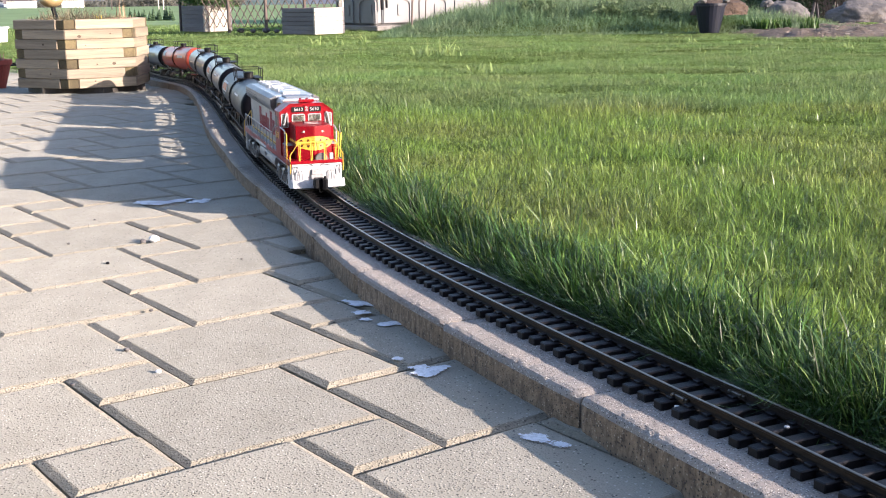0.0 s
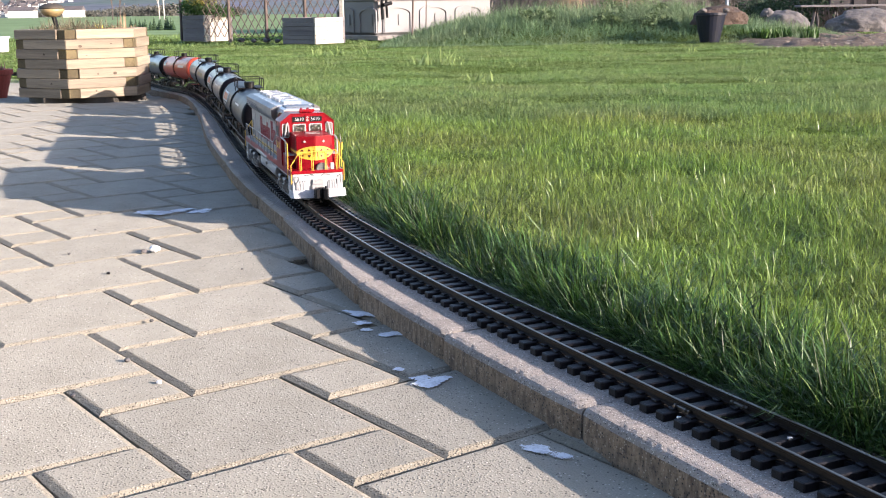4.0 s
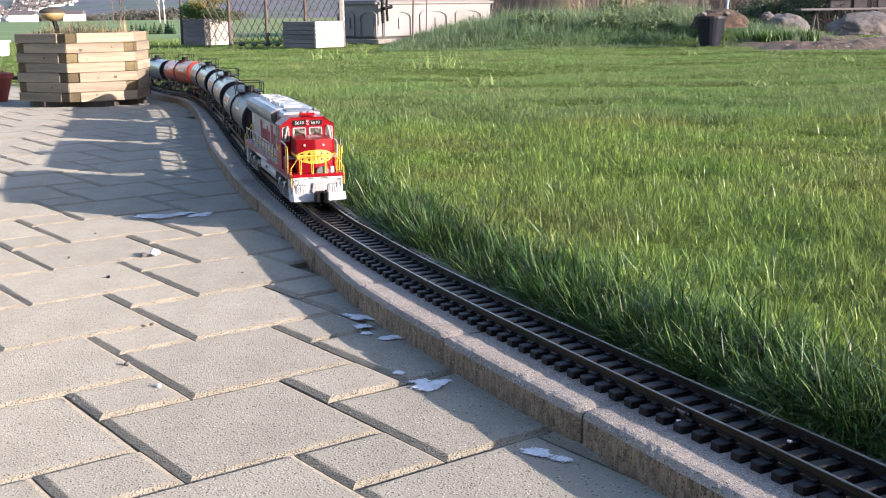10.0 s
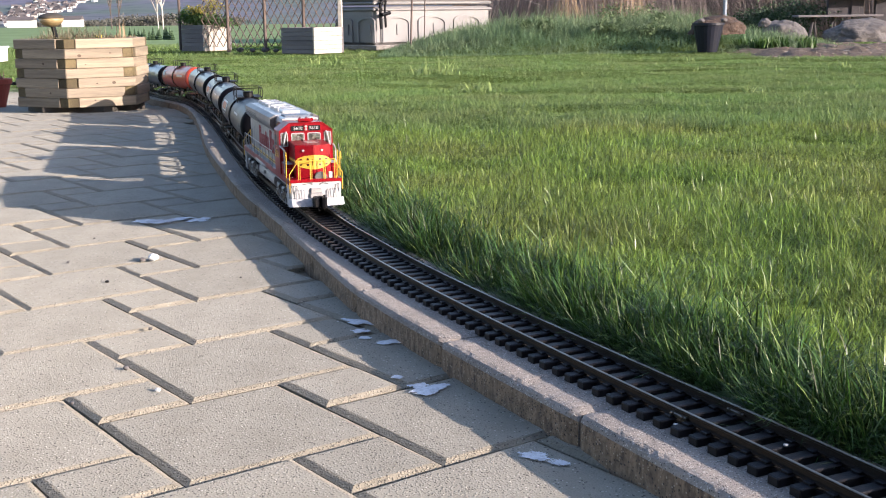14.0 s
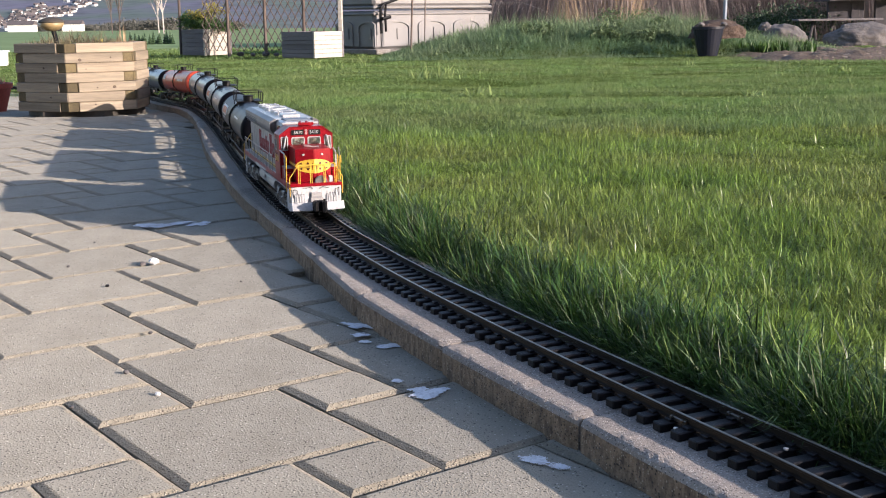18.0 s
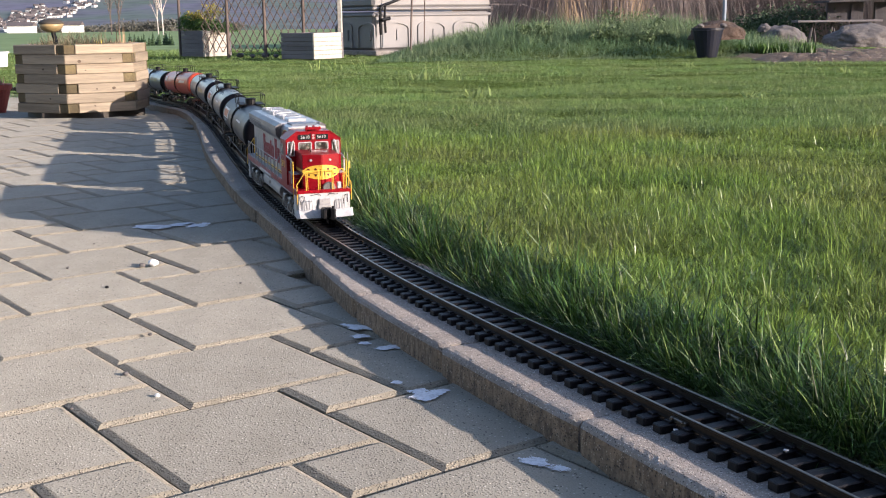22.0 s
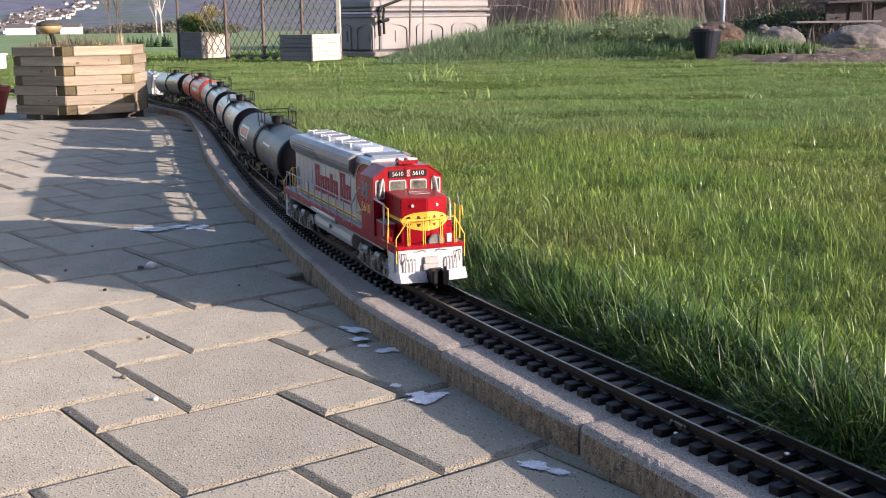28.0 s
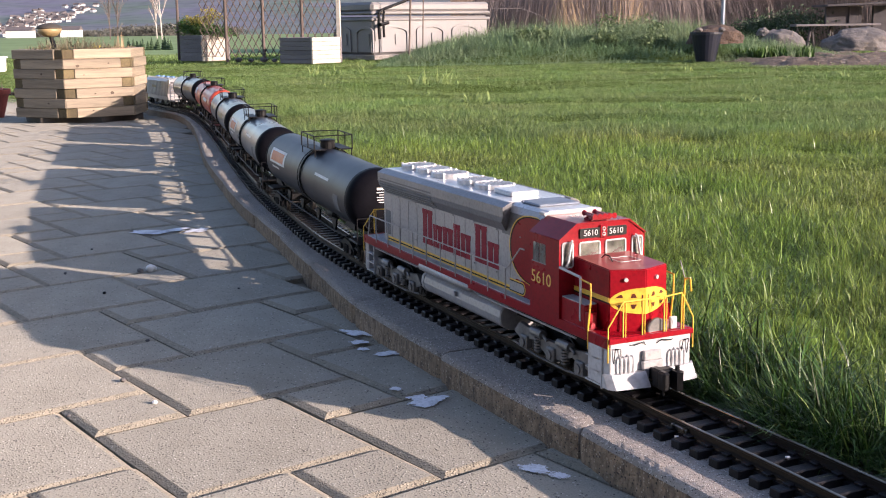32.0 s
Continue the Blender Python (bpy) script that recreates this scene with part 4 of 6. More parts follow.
        pipe(bm, ((-0.048, side * SIDE, 0.1045), (-0.030, side * SIDE, 0.103), (-0.030, side * SIDE, 0.085), (-0.034, side * SIDE, 0.060), (-0.034, side * SIDE, 0.040)), 0.0009, 6)
        part("handrail", bm, YELLOW, side_box, "yellow handrail")
        # side railing
        bm = bmesh.new()
        pipe(bm, ((-0.600, side * SIDE, 0.060), (-0.592, side * SIDE, 0.0875), (-0.197, side * SIDE, 0.0875)), 0.0008, 6)
        railing = part("side_railing", bm, SILVER, LOCO, "thin silver side railing")
        for k in range(10):
            x = -0.570 + k * 0.0412
            bm = bmesh.new()
            rod(bm, (x, side * SIDE, WALK - 0.004), (x, side * SIDE, 0.0875), 0.0009, 6)
            part("post", bm, SILVER, railing)
        # steps at both ends
        for x0, way in ((-0.010, -1), (-LOCO_LONG + 0.002, 1)):
            bm = bmesh.new()
            xs = sorted((x0, x0 + way * 0.034))
            box(bm, xs[0], xs[1], *sorted((side * 0.034, side * 0.0365)), 0.008, 0.047, 0.0006)
            for z in (0.010, 0.022, 0.034):
                box(bm, xs[0] + 0.006, xs[1], *sorted((side * 0.036, side * SIDE)), z, z + 0.0016)
            box(bm, xs[1] - 0.0016, xs[1], *sorted((side * 0.036, side * SIDE)), 0.008, 0.047)
            step = part("boarding_step", bm, WHITE, LOCO, "white boarding steps")
            if way < 0:
                bm = bmesh.new()
                box(bm, -0.034, -0.011, *sorted((side * (SIDE - 0.0016), side * SIDE)), 0.012, 0.047, 0.0005)
                part("step_side", bm, WHITE, step)

    # nose
    plan = ((-0.0835, -0.032), (-0.021, -0.032), (-0.0085, 0), (-0.021, 0.032), (-0.0835, 0.032))
    bm = bmesh.new()
    prism(bm, plan, WALK - 0.001, 0.1165, "z")
    for v in bm.verts:
        if v.co.z > 0.1 and v.co.x < -0.08:
            v.co.z += 0.002
    bmesh.ops.bevel(bm, geom=[e for e in bm.edges], offset=0.0009, segments=2, affect="EDGES")
    nose = part("nose", bm, RED, LOCO, "glossy red short nose")
    bm = bmesh.new()
    ring_plate(bm, 0.022, 0.024, 0.0006, 0.003, 0.0005, pose(-0.05, 0.004, 0.1182))
    part("roof_hatch", bm, WHITE, nose)
    for y0, y1, x0, x1 in ((0, -0.032, -0.0085, -0.021), (0.032, 0, -0.021, -0.0085)):
        # each half of the yellow plate lies on one slanting face
        a, b = Vector((x0, y0, 0)), Vector((x1, y1, 0))
        along_face = (a - b).normalized()
        out_face = Vector((along_face.y, -along_face.x, 0)).normalized()
        m = Matrix((along_face, Vector((0, 0, 1)), out_face)).transposed().to_4x4()
        mid_z = 0.0865
        length = (a - b).length
        origin = Matrix.Translation((*b.xy, mid_z)) @ m
        centre_at = length if y0 == 0 else 0.0
        bm = bmesh.new()
        half = [(centre_at + (-1 if centre_at else 1) * (length * 1.0) * math.cos(t), 0.0125 * math.sin(t)) for t in (radians(90 - 15 * k) for k in range(13))]
        plate(bm, half, 0.0004, origin)
        badge = part("nose_badge", bm, YELLOW, nose, "yellow oval badge with black marks")
        for mark in (((0.12, 0.0025), (0.42, 0.0025), (0.36, 0.0075), (0.24, 0.0065)), ((0.12, -0.0025), (0.42, -0.0025), (0.36, -0.0075), (0.24, -0.0065)),
                     ((0.56, 0.0018), (0.80, 0.0018), (0.70, 0.0088), (0.60, 0.0080)), ((0.56, -0.0018), (0.80, -0.0018), (0.70, -0.0088), (0.60, -0.0080)), ((0.88, -0.0095), (0.93, -0.0095), (0.93, 0.0095), (0.88, 0.0095))):
            bm = bmesh.new()
            mid_u, mid_v = sum(u for u, v in mark) / 4, sum(v for u, v in mark) / 4
            plate(bm, [(centre_at + (-1 if centre_at else 1) * (1 - mid_u - 0.72 * (u - mid_u)) * length, mid_v + 0.62 * (v - mid_v)) for u, v in mark], 0.0007, origin)
            part("badge_mark", bm, BADGE_DARK, badge)
        bm = bmesh.new()
        rod(bm, origin @ Vector((length * 0.45, 0.0205, 0)), origin @ Vector((length * 0.45, 0.0205, 0.0022)), 0.0020, 10)
        part("class_light", bm, HEADLIGHT, nose, "small chrome marker light")
    for side in (-1, 1):
        for z, t, mat in ((0.0878, 0.0022, YELLOW), (0.0848, 0.0008, BLACK)):
            bm = bmesh.new()
            box(bm, -0.083, -0.021, side * 0.0321 - 0.0003, side * 0.0321 + 0.0003, z - t, z + t)
            part("nose_stripe", bm, mat, nose)
    bm = bmesh.new()
    pipe(bm, ((-0.066, -0.012, 0.1185), (-0.06, -0.012, 0.1225), (-0.052, -0.012, 0.1225), (-0.047, -0.012, 0.118)), 0.0006, 5)
    part("grab_iron", bm, BLACK, nose)

    # pilot
    bm = bmesh.new()
    box(bm, -0.014, 0.001, -0.0445, 0.0445, 0.0165, 0.0525, 0.0008)
    pilot = part("pilot", bm, WHITE, LOCO, "white pilot plate")
    for side in (-1, 1):
        bm = bmesh.new()
        prism(bm, ((0.001, side * 0.0095), (0.001, side * 0.0445), (-0.004, side * 0.0495), (0.006, side * 0.0495), (0.0125, side * 0.0445), (0.0165, side * 0.0095)), 0.0115, 0.0240, "z")
        for v in bm.verts:
            if v.co.z > 0.02 and v.co.x > 0.002:
                v.co.x -= 0.0085
        part("plough_blade", bm, WHITE, pilot)
        for k in range(4):
            y = side * (0.0215 + 0.0045 * k)
            bm = bmesh.new()
            pipe(bm, ((0.001, y, 0.0395 + 0.001 * (k % 2)), (0.0045, y, 0.0385), (0.0052, y, 0.034), (0.0048, y, 0.0225)), 0.0010, 6)
            part("brake_hose", bm, WHITE, pilot)
        bm = bmesh.new()
        pipe(bm, ((0.0015, side * 0.033, 0.032), (0.0035, side * 0.0345, 0.047), (0.0035, side * 0.0405, 0.0485), (0.0015, side * 0.0405, 0.034)), 0.0005, 5)
        pipe(bm, ((0.001, side * 0.006, 0.0475), (0.004, side * 0.010, 0.0515), (0.004, side * 0.02, 0.0495), (0.001, side * 0.024, 0.0495)), 0.00045, 5)
        part("uncoupling_lever", bm, BLACK, pilot)
    bm = bmesh.new()
    box(bm, -0.004, 0.003, -SIDE, SIDE, 0.0525, 0.0575, 0.0005)
    for y in (-0.004, 0.0):
        rod(bm, (0.003, y - 0.002, 0.056), (0.0036, y - 0.002, 0.056), 0.001, 6)
    part("anticlimber", bm, RED, pilot)
    bm = bmesh.new()
    box(bm, 0.0008, 0.0055, -0.010, 0.010, 0.033, 0.0425, 0.001)
    box(bm, 0.0008, 0.006, -0.0115, 0.0115, 0.0170, 0.033, 0.001)
    part("coupler_pocket", bm, SILVER, pilot)
    coupler(LOCO, 0.004, 1)
    coupler(LOCO, -LOCO_LONG - 0.002, -1)
    # front platform fittings and railing
    bm = bmesh.new()
    turned(bm, ((-0.0055, 0.0112), (-0.003, 0.0112), (-0.0022, 0.0100)), 24, pose(0, 0.010, WALK + 0.001))
    bmesh.ops.bisect_plane(bm, geom=bm.verts[:] + bm.edges[:] + bm.faces[:], plane_co=(0, 0, WALK), plane_no=(0, 0, 1), clear_inner=True)
    part("step_plate", bm, TRUCK_SILVER, LOCO, "grey half-round end plate")
    bm = bmesh.new()
    box(bm, -0.006, -0.002, 0.024, 0.0315, WALK, WALK + 0.0115, 0.0008)
    box(bm, -0.0022, -0.0015, 0.026, 0.028, WALK + 0.004, WALK + 0.009)
    part("fuse_box", bm, WHITE, LOCO, "small white box on the front platform")
    end_railing(0.0005, 1)
    end_railing(-LOCO_LONG - 0.0005, -1)
    bm = bmesh.new()
    box(bm, -LOCO_LONG - 0.001, -LOCO_LONG + 0.012, -0.0445, 0.0445, 0.010, 0.0545, 0.0008)
    part("rear_pilot", bm, SILVER, LOCO)


def end_railing(x, way):
    bm = bmesh.new()
    y = (-SIDE, -0.0305, -0.0095, 0.0145, 0.034, SIDE + 0.001)
    pipe(bm, ((x, y[0], 0.035), (x, y[0], 0.068), (x, y[1], 0.0905), (x, y[2], 0.0905), (x, y[3], 0.0905), (x, y[4], 0.0925), (x, y[5], 0.068), (x, y[5], 0.038)), 0.00075, 6)
    rail = part("end_railing", bm, YELLOW, LOCO, "yellow end railing")
    for k in (1, 2, 3, 4):
        bm = bmesh.new()
        rod(bm, (x, y[k], 0.054), (x, y[k], 0.0915), 0.00075, 6)
        rod(bm, (x, y[k] + 0.0028, 0.054), (x, y[k] + 0.0028, 0.0895), 0.00055, 6)
        part("post", bm, YELLOW, rail)
    if way > 0:
        bm = bmesh.new()
        pipe(bm, ((-0.014, SIDE, 0.06), (-0.012, SIDE, 0.102), (-0.004, SIDE, 0.104), (-0.002, SIDE, 0.092)), 0.0009, 6)
        part("post", bm, YELLOW, rail)
        bm = bmesh.new()
        rod(bm, (-0.012, SIDE, 0.102), (-0.020, SIDE, 0.118), 0.0005, 6)
        part("grab_rod", bm, SILVER, rail, "thin bare rod")


build_loco()

CARS = []
TANK_Z, TANK_R, TANK_HALF = 0.0905, 0.0475, 0.308


def wagon_truck(parent, x):
    bm = bmesh.new()
    box(bm, x - 0.012, x + 0.012, -0.03, 0.03, 0.016, 0.028, 0.001)
    truck = part("truck", bm, BLACK, parent, "black four-wheel truck")
    for side in (-1, 1):
        y = side * 0.034
        bm = bmesh.new()
        prism(bm, ((x - 0.04, 0.018), (x - 0.016, 0.028), (x + 0.016, 0.028), (x + 0.04, 0.018), (x + 0.038, 0.011), (x + 0.02, 0.012), (x + 0.012, 0.006), (x - 0.012, 0.006), (x - 0.02, 0.012), (x - 0.038, 0.011)), y - 0.002, y + 0.002, "y")
        part("side_frame", bm, BLACK, truck)
        bm = bmesh.new()
        for dx in (-0.005, 0.005):
            rod(bm, (x + dx, y + side * 0.0024, 0.009), (x + dx, y + side * 0.0024, 0.021), 0.0032, 8)
        part("spring", bm, BLACK, truck)
        for dx in (-0.03, 0.03):
            bm = bmesh.new()
            rod(bm, (x + dx, y, 0.0145), (x + dx, y + side * 0.005, 0.0145), 0.0045, 10)
            part("bearing_cap", bm, WHEEL, truck)
    for dx in (-0.03, 0.03):
        wheelset(parent, x + dx, 0.0145)


def tank_wagon(material, cap, label, sign, band=0.010):
    e = empty("tank_wagon", pose(0, 0, 0), label, "tank wagon", "tank wagons of the train")
    zc, r, hl = TANK_Z, TANK_R, TANK_HALF
    bm = bmesh.new()
    turned(bm, [(-hl + band, r), (-hl * 0.5, r), (0, r * 1.006), (hl * 0.5, r), (hl - band, r)], 40, pose(0, 0, zc), cap=False)
    tank = part("tank", bm, material, e, smooth=True)
    for way in (-1, 1):
        bm = bmesh.new()
        prof = [(way * (hl - band), r * 1.004), (way * hl, r * 1.004)] + [(way * (hl + 0.021 * math.sin(a)), r * 1.004 * math.cos(a) ** 0.6) for a in (radians(12 * k) for k in range(1, 8))]
        prof = [(x, max(0.0008, q)) for x, q in prof]
        turned(bm, prof, 40, pose(0, 0, zc))
        part("end_cap", bm, cap, e, smooth=True)
    for x in (-0.004, 0.004):
        bm = bmesh.new()
        turned(bm, ((x - 0.0012, r), (x - 0.0012, r + 0.0014), (x + 0.0012, r + 0.0014), (x + 0.0012, r)), 40, pose(0, 0, zc), cap=False)
        part("tank_band", bm, BLACK, tank)
    bm = bmesh.new()
    box(bm, -hl - 0.032, hl + 0.032, -0.010, 0.010, 0.036, 0.046, 0.001)
    part("centre_sill", bm, BLACK, e)
    for way in (-1, 1):
        bm = bmesh.new()
        box(bm, *sorted((way * (hl - 0.02), way * (hl + 0.034))), -0.040, 0.040, 0.032, 0.0355, 0.001)
        for side in (-1, 1):
            prism(bm, ((way * (hl - 0.075), 0.046), (way * (hl - 0.015), 0.046), (way * (hl - 0.015), 0.072), (way * (hl - 0.055), 0.056)), side * 0.029 - 0.002, side * 0.029 + 0.002, "y")
        part("end_platform", bm, BLACK, e)
        bm = bmesh.new()
        xe = way * (hl + 0.033)
        pipe(bm, ((xe, -0.040, 0.014), (xe, -0.040, 0.071), (xe, 0.040, 0.071), (xe, 0.040, 0.014)), 0.0008, 6)
        for side in (-1, 1):
            for z in (0.014, 0.026):
                rod(bm, (xe, side * 0.040, z), (xe - way * 0.02, side * 0.040, z), 0.001, 6)
        part("end_railing", bm, BLACK, e)
        bm = bmesh.new()
        turned(bm, ((0, 0.0065), (0.0012, 0.0065), (0.0012, 0.0052), (0, 0.0052)), 18, pose(xe + way * 0.0015, -0.022, 0.062), cap=False)
        rod(bm, (xe, -0.022, 0.040), (xe, -0.022, 0.062), 0.001, 6)
        part("brake_wheel", bm, BLACK, e)
        coupler(e, way * (hl + 0.030), way)
        wagon_truck(e, way * 0.262)
    # running boards, train pipe and brake rigging under the barrel
    for side in (-1, 1):
        bm = bmesh.new()
        pipe(bm, ((-hl + 0.04, side * 0.037, 0.034), (-0.18, side * 0.037, 0.030), (0.18, side * 0.037, 0.030), (hl - 0.04, side * 0.037, 0.034)), 0.0013, 6)
        part("train_pipe", bm, BLACK, e)
        for x in (-0.17, -0.06, 0.06, 0.17):
            bm = bmesh.new()
            prism(bm, ((x - 0.014, 0.046), (x + 0.014, 0.046), (x + 0.007, 0.029), (x - 0.007, 0.029)), side * 0.031 - 0.0015, side * 0.031 + 0.0015, "y")
            part("bracket", bm, BLACK, e)
    # walkway, hatch and railing on the crown
    bm = bmesh.new()
    zt = zc + r + 0.004
    for side in (-1, 1):
        box(bm, -0.048, 0.048, *sorted((side * 0.012, side * 0.032)), zt - 0.003, zt - 0.001, 0.0004)
        for x in (-0.047, 0.047):
            rod(bm, (x, side * 0.031, zt - 0.014), (x, side * 0.031, zt - 0.002), 0.001, 6)
    walk_plate = part("walkway", bm, BLACK, e)
    for side in (-1, 1):
        bm = bmesh.new()
        pipe(bm, ((-0.048, side * 0.032, zt - 0.002), (-0.048, side * 0.032, zt + 0.021), (0.048, side * 0.032, zt + 0.021), (0.048, side * 0.032, zt - 0.002)), 0.0011, 6)
        rod(bm, (0, side * 0.032, zt - 0.002), (0, side * 0.032, zt + 0.021), 0.001, 6)
        part("railing", bm, BLACK, walk_plate)
        bm = bmesh.new()
        for dx in (-0.008, 0.008):
            pts = [(dx, side * (r + 0.003) * math.cos(a), zc + (r + 0.003) * math.sin(a)) for a in (radians(15 * k - 30) for k in range(8))]
            pipe(bm, pts, 0.0009, 5)
        for k in range(9):
            a = radians(-30 + 12 * k)
            rod(bm, (-0.008, side * (r + 0.003) * math.cos(a), zc + (r + 0.003) * math.sin(a)), (0.008, side * (r + 0.003) * math.cos(a), zc + (r + 0.003) * math.sin(a)), 0.0008, 5)
        part("ladder", bm, BLACK, e)
    for x in (-0.048, 0.048):
        bm = bmesh.new()
        rod(bm, (x, -0.032, zt + 0.021), (x, 0.032, zt + 0.021), 0.0009, 6)
        part("railing", bm, BLACK, walk_plate)
    bm = bmesh.new()
    turned(bm, ((zt - 0.008, 0.0125), (zt + 0.008, 0.0125), (zt + 0.009, 0.0135), (zt + 0.011, 0.0135), (zt + 0.012, 0.009)), 18, pose(0.008, 0, 0, 0, -90, 0))
    part("hatch_dome", bm, BLACK, walk_plate)
    bm = bmesh.new()
    turned(bm, ((zt - 0.008, 0.007), (zt + 0.006, 0.007), (zt + 0.007, 0.005)), 14, pose(-0.022, 0.004, 0, 0, -90, 0))
    part("valve", bm, BLACK, walk_plate)
    bm = bmesh.new()
    turned(bm, ((0.05, 0.003), (0.053, 0.008), (0.095, 0.008), (0.098, 0.003)), 12, pose(0, -0.010, 0.038))
    part("brake_cylinder", bm, BLACK, e)

    def curved(name, x0, x1, a0, a1, mat, parent, lift, side):
        """A thin transfer lying on the barrel between two heights (degrees)."""
        bm = bmesh.new()
        n = 5
        rows = []
        for rr in (r + lift, r + lift + 0.0003):
            rows.append([[bm.verts.new((x, side * rr * math.cos(radians(a0 + (a1 - a0) * k / n)), zc + rr * math.sin(radians(a0 + (a1 - a0) * k / n)))) for k in range(n + 1)] for x in (x0, x1)])
        lo, hi = rows
        for k in range(n):
            bm.faces.new((hi[0][k], hi[1][k], hi[1][k + 1], hi[0][k + 1]))
            bm.faces.new((lo[0][k], lo[1][k], lo[1][k + 1], lo[0][k + 1]))
        for i in (0, 1):
            for k in range(n):
                bm.faces.new((lo[i][k], lo[i][k + 1], hi[i][k + 1], hi[i][k]))
        for k in (0, n):
            bm.faces.new((lo[0][k], lo[1][k], hi[1][k], hi[0][k]))
        bmesh.ops.recalc_face_normals(bm, faces=bm.faces)
        return part(name, bm, mat, parent)

    for side in (-1, 1):
        if sign == "panel":
            s = curved("sign_panel", -0.262, -0.135, 2, 34, SIGN_WHITE, tank, 0.0003, side)
            curved("sign_band", -0.250, -0.147, 7, 28, SIGN_ORANGE, s, 0.0007, side)
            curved("lettering_bar", 0.10, 0.19, 20, 25, SIGN_WHITE, tank, 0.0003, side)
            curved("lettering_bar", -0.24, -0.18, -8, -4, SIGN_WHITE, tank, 0.0003, side)
            curved("lettering_bar", 0.23, 0.26, -26, 4, SEAM, tank, 0.0003, side)
        elif sign == "gold":
            curved("lettering_bar", 0.05, 0.22, 4, 20, BRONZE, tank, 0.0003, side)
        elif sign == "logo":
            curved("lettering_bar", -0.29, -0.23, 10, 38, SIGN_WHITE, tank, 0.0003, side)
            curved("lettering_bar", 0.10, 0.24, 6, 18, SIGN_WHITE, tank, 0.0003, side)
    # white data on the end
    for k, (w, h) in enumerate(((0.017, 0.0032), (0.018, 0.0011), (0.010, 0.0011), (0.018, 0.0011), (0.017, 0.0012), (0.012, 0.0011))):
        z = zc + 0.020 - k * 0.0036 - (0.0015 if k else 0)
        y0 = 0.002
        off = math.hypot(y0, z - zc) / r
        x = hl + 0.0213 * math.sin(math.acos(min(1, off ** (1 / 0.6)))) + 0.0004
        bm = bmesh.new()
        box(bm, x - 0.0025, x + 0.0006, y0 - w / 2, y0 + w / 2, z - h / 2, z + h / 2)
        part("data_bar", bm, SIGN_WHITE, e)
    CARS.append(e)
    return e


tank_wagon(TANK_GREY, TANK_END, "dark grey tank wagon with black ends and white orange panel", "panel")
tank_wagon(TANK_MID, TANK_END, "grey tank wagon with black ends and an orange panel", "panel")
tank_wagon(TANK_MID, TANK_END, "grey tank wagon with black ends and bronze letters", "gold")
tank_wagon(TANK_ORANGE, TANK_ORANGE, "orange tank wagon with black fittings", "logo", 0.022)
tank_wagon(TANK_MID, TANK_END, "pale grey tank wagon with black ends", "gold")


def hopper_wagon():
    e = empty("hopper_wagon", pose(0, 0, 0), "silver covered hopper wagon with white end ladders", "hopper wagon")
    hl = 0.37
    bm = bmesh.new()
    prism(bm, ((-0.045, 0.034), (0.045, 0.034), (0.0465, 0.06), (0.0465, 0.118), (0.034, 0.127), (0, 0.131), (-0.034, 0.127), (-0.0465, 0.118), (-0.0465, 0.06)), -hl + 0.05, hl - 0.05, "x")
    body = part("body", bm, SILVER, e)
    for way in (-1, 1):
        bm = bmesh.new()
        prism(bm, ((way * (hl - 0.05), 0.127), (way * (hl - 0.005), 0.127), (way * (hl - 0.005), 0.118), (way * (hl - 0.05), 0.062)), -0.0455, 0.0455, "y")
        part("slope_sheet", bm, SILVER, e)
        bm = bmesh.new()
        for side in (-1, 1):
            box(bm, *sorted((way * (hl - 0.004), way * hl)), *sorted((side * 0.042, side * 0.0465)), 0.03, 0.127)
            for k in range(7):
                rod(bm, (way * hl, side * 0.022, 0.04 + k * 0.013), (way * hl, side * 0.044, 0.04 + k * 0.013), 0.001, 5)
        box(bm, *sorted((way * (hl - 0.03), way * (hl + 0.012))), -0.0465, 0.0465, 0.030, 0.037)
        part("end_ladder", bm, WHITE, e, "white end frame and ladder")
        coupler(e, way * (hl + 0.008), way)
        wagon_truck(e, way * 0.285)
    for k in range(16):
        for side in (-1, 1):
            bm = bmesh.new()
            x = -0.315 + k * 0.042
            box(bm, x - 0.0012, x + 0.0012, side * 0.0465 - 0.0016, side * 0.0465 + 0.0016, 0.05, 0.118)
            part("side_rib", bm, SILVER, body)
    for k in range(3):
        bm = bmesh.new()
        x = -0.15 + 0.15 * k
        prism(bm, ((x - 0.06, 0.036), (x + 0.06, 0.036), (x + 0.015, 0.014), (x - 0.015, 0.014)), -0.03, 0.03, "y")
        part("discharge_bay", bm, SEAM, body)
    bm = bmesh.new()
    for side in (-1, 1):
        box(bm, -hl, hl, *sorted((side * 0.016, side * 0.026)), 0.1325, 0.1340)
        for k in range(12):
            box(bm, -hl + 0.02 + k * 0.0525, -hl + 0.023 + k * 0.0525, *sorted((side * 0.016, side * 0.026)), 0.127, 0.1330)
    part("roof_walk", bm, WHITE, e, "white roof walkway")
    for k in range(4):
        bm = bmesh.new()
        rod(bm, (-0.2 + k * 0.13, 0, 0.129), (-0.2 + k * 0.13, 0, 0.138), 0.011, 16)
        part("roof_hatch", bm, BLUE, e, "blue roof hatch")
    bm = bmesh.new()
    box(bm, -0.1, 0.02, -0.0475, -0.0463, 0.085, 0.097)
    part("lettering_bar", bm, BRONZE, body)
    CARS.append(e)


hopper_wagon()


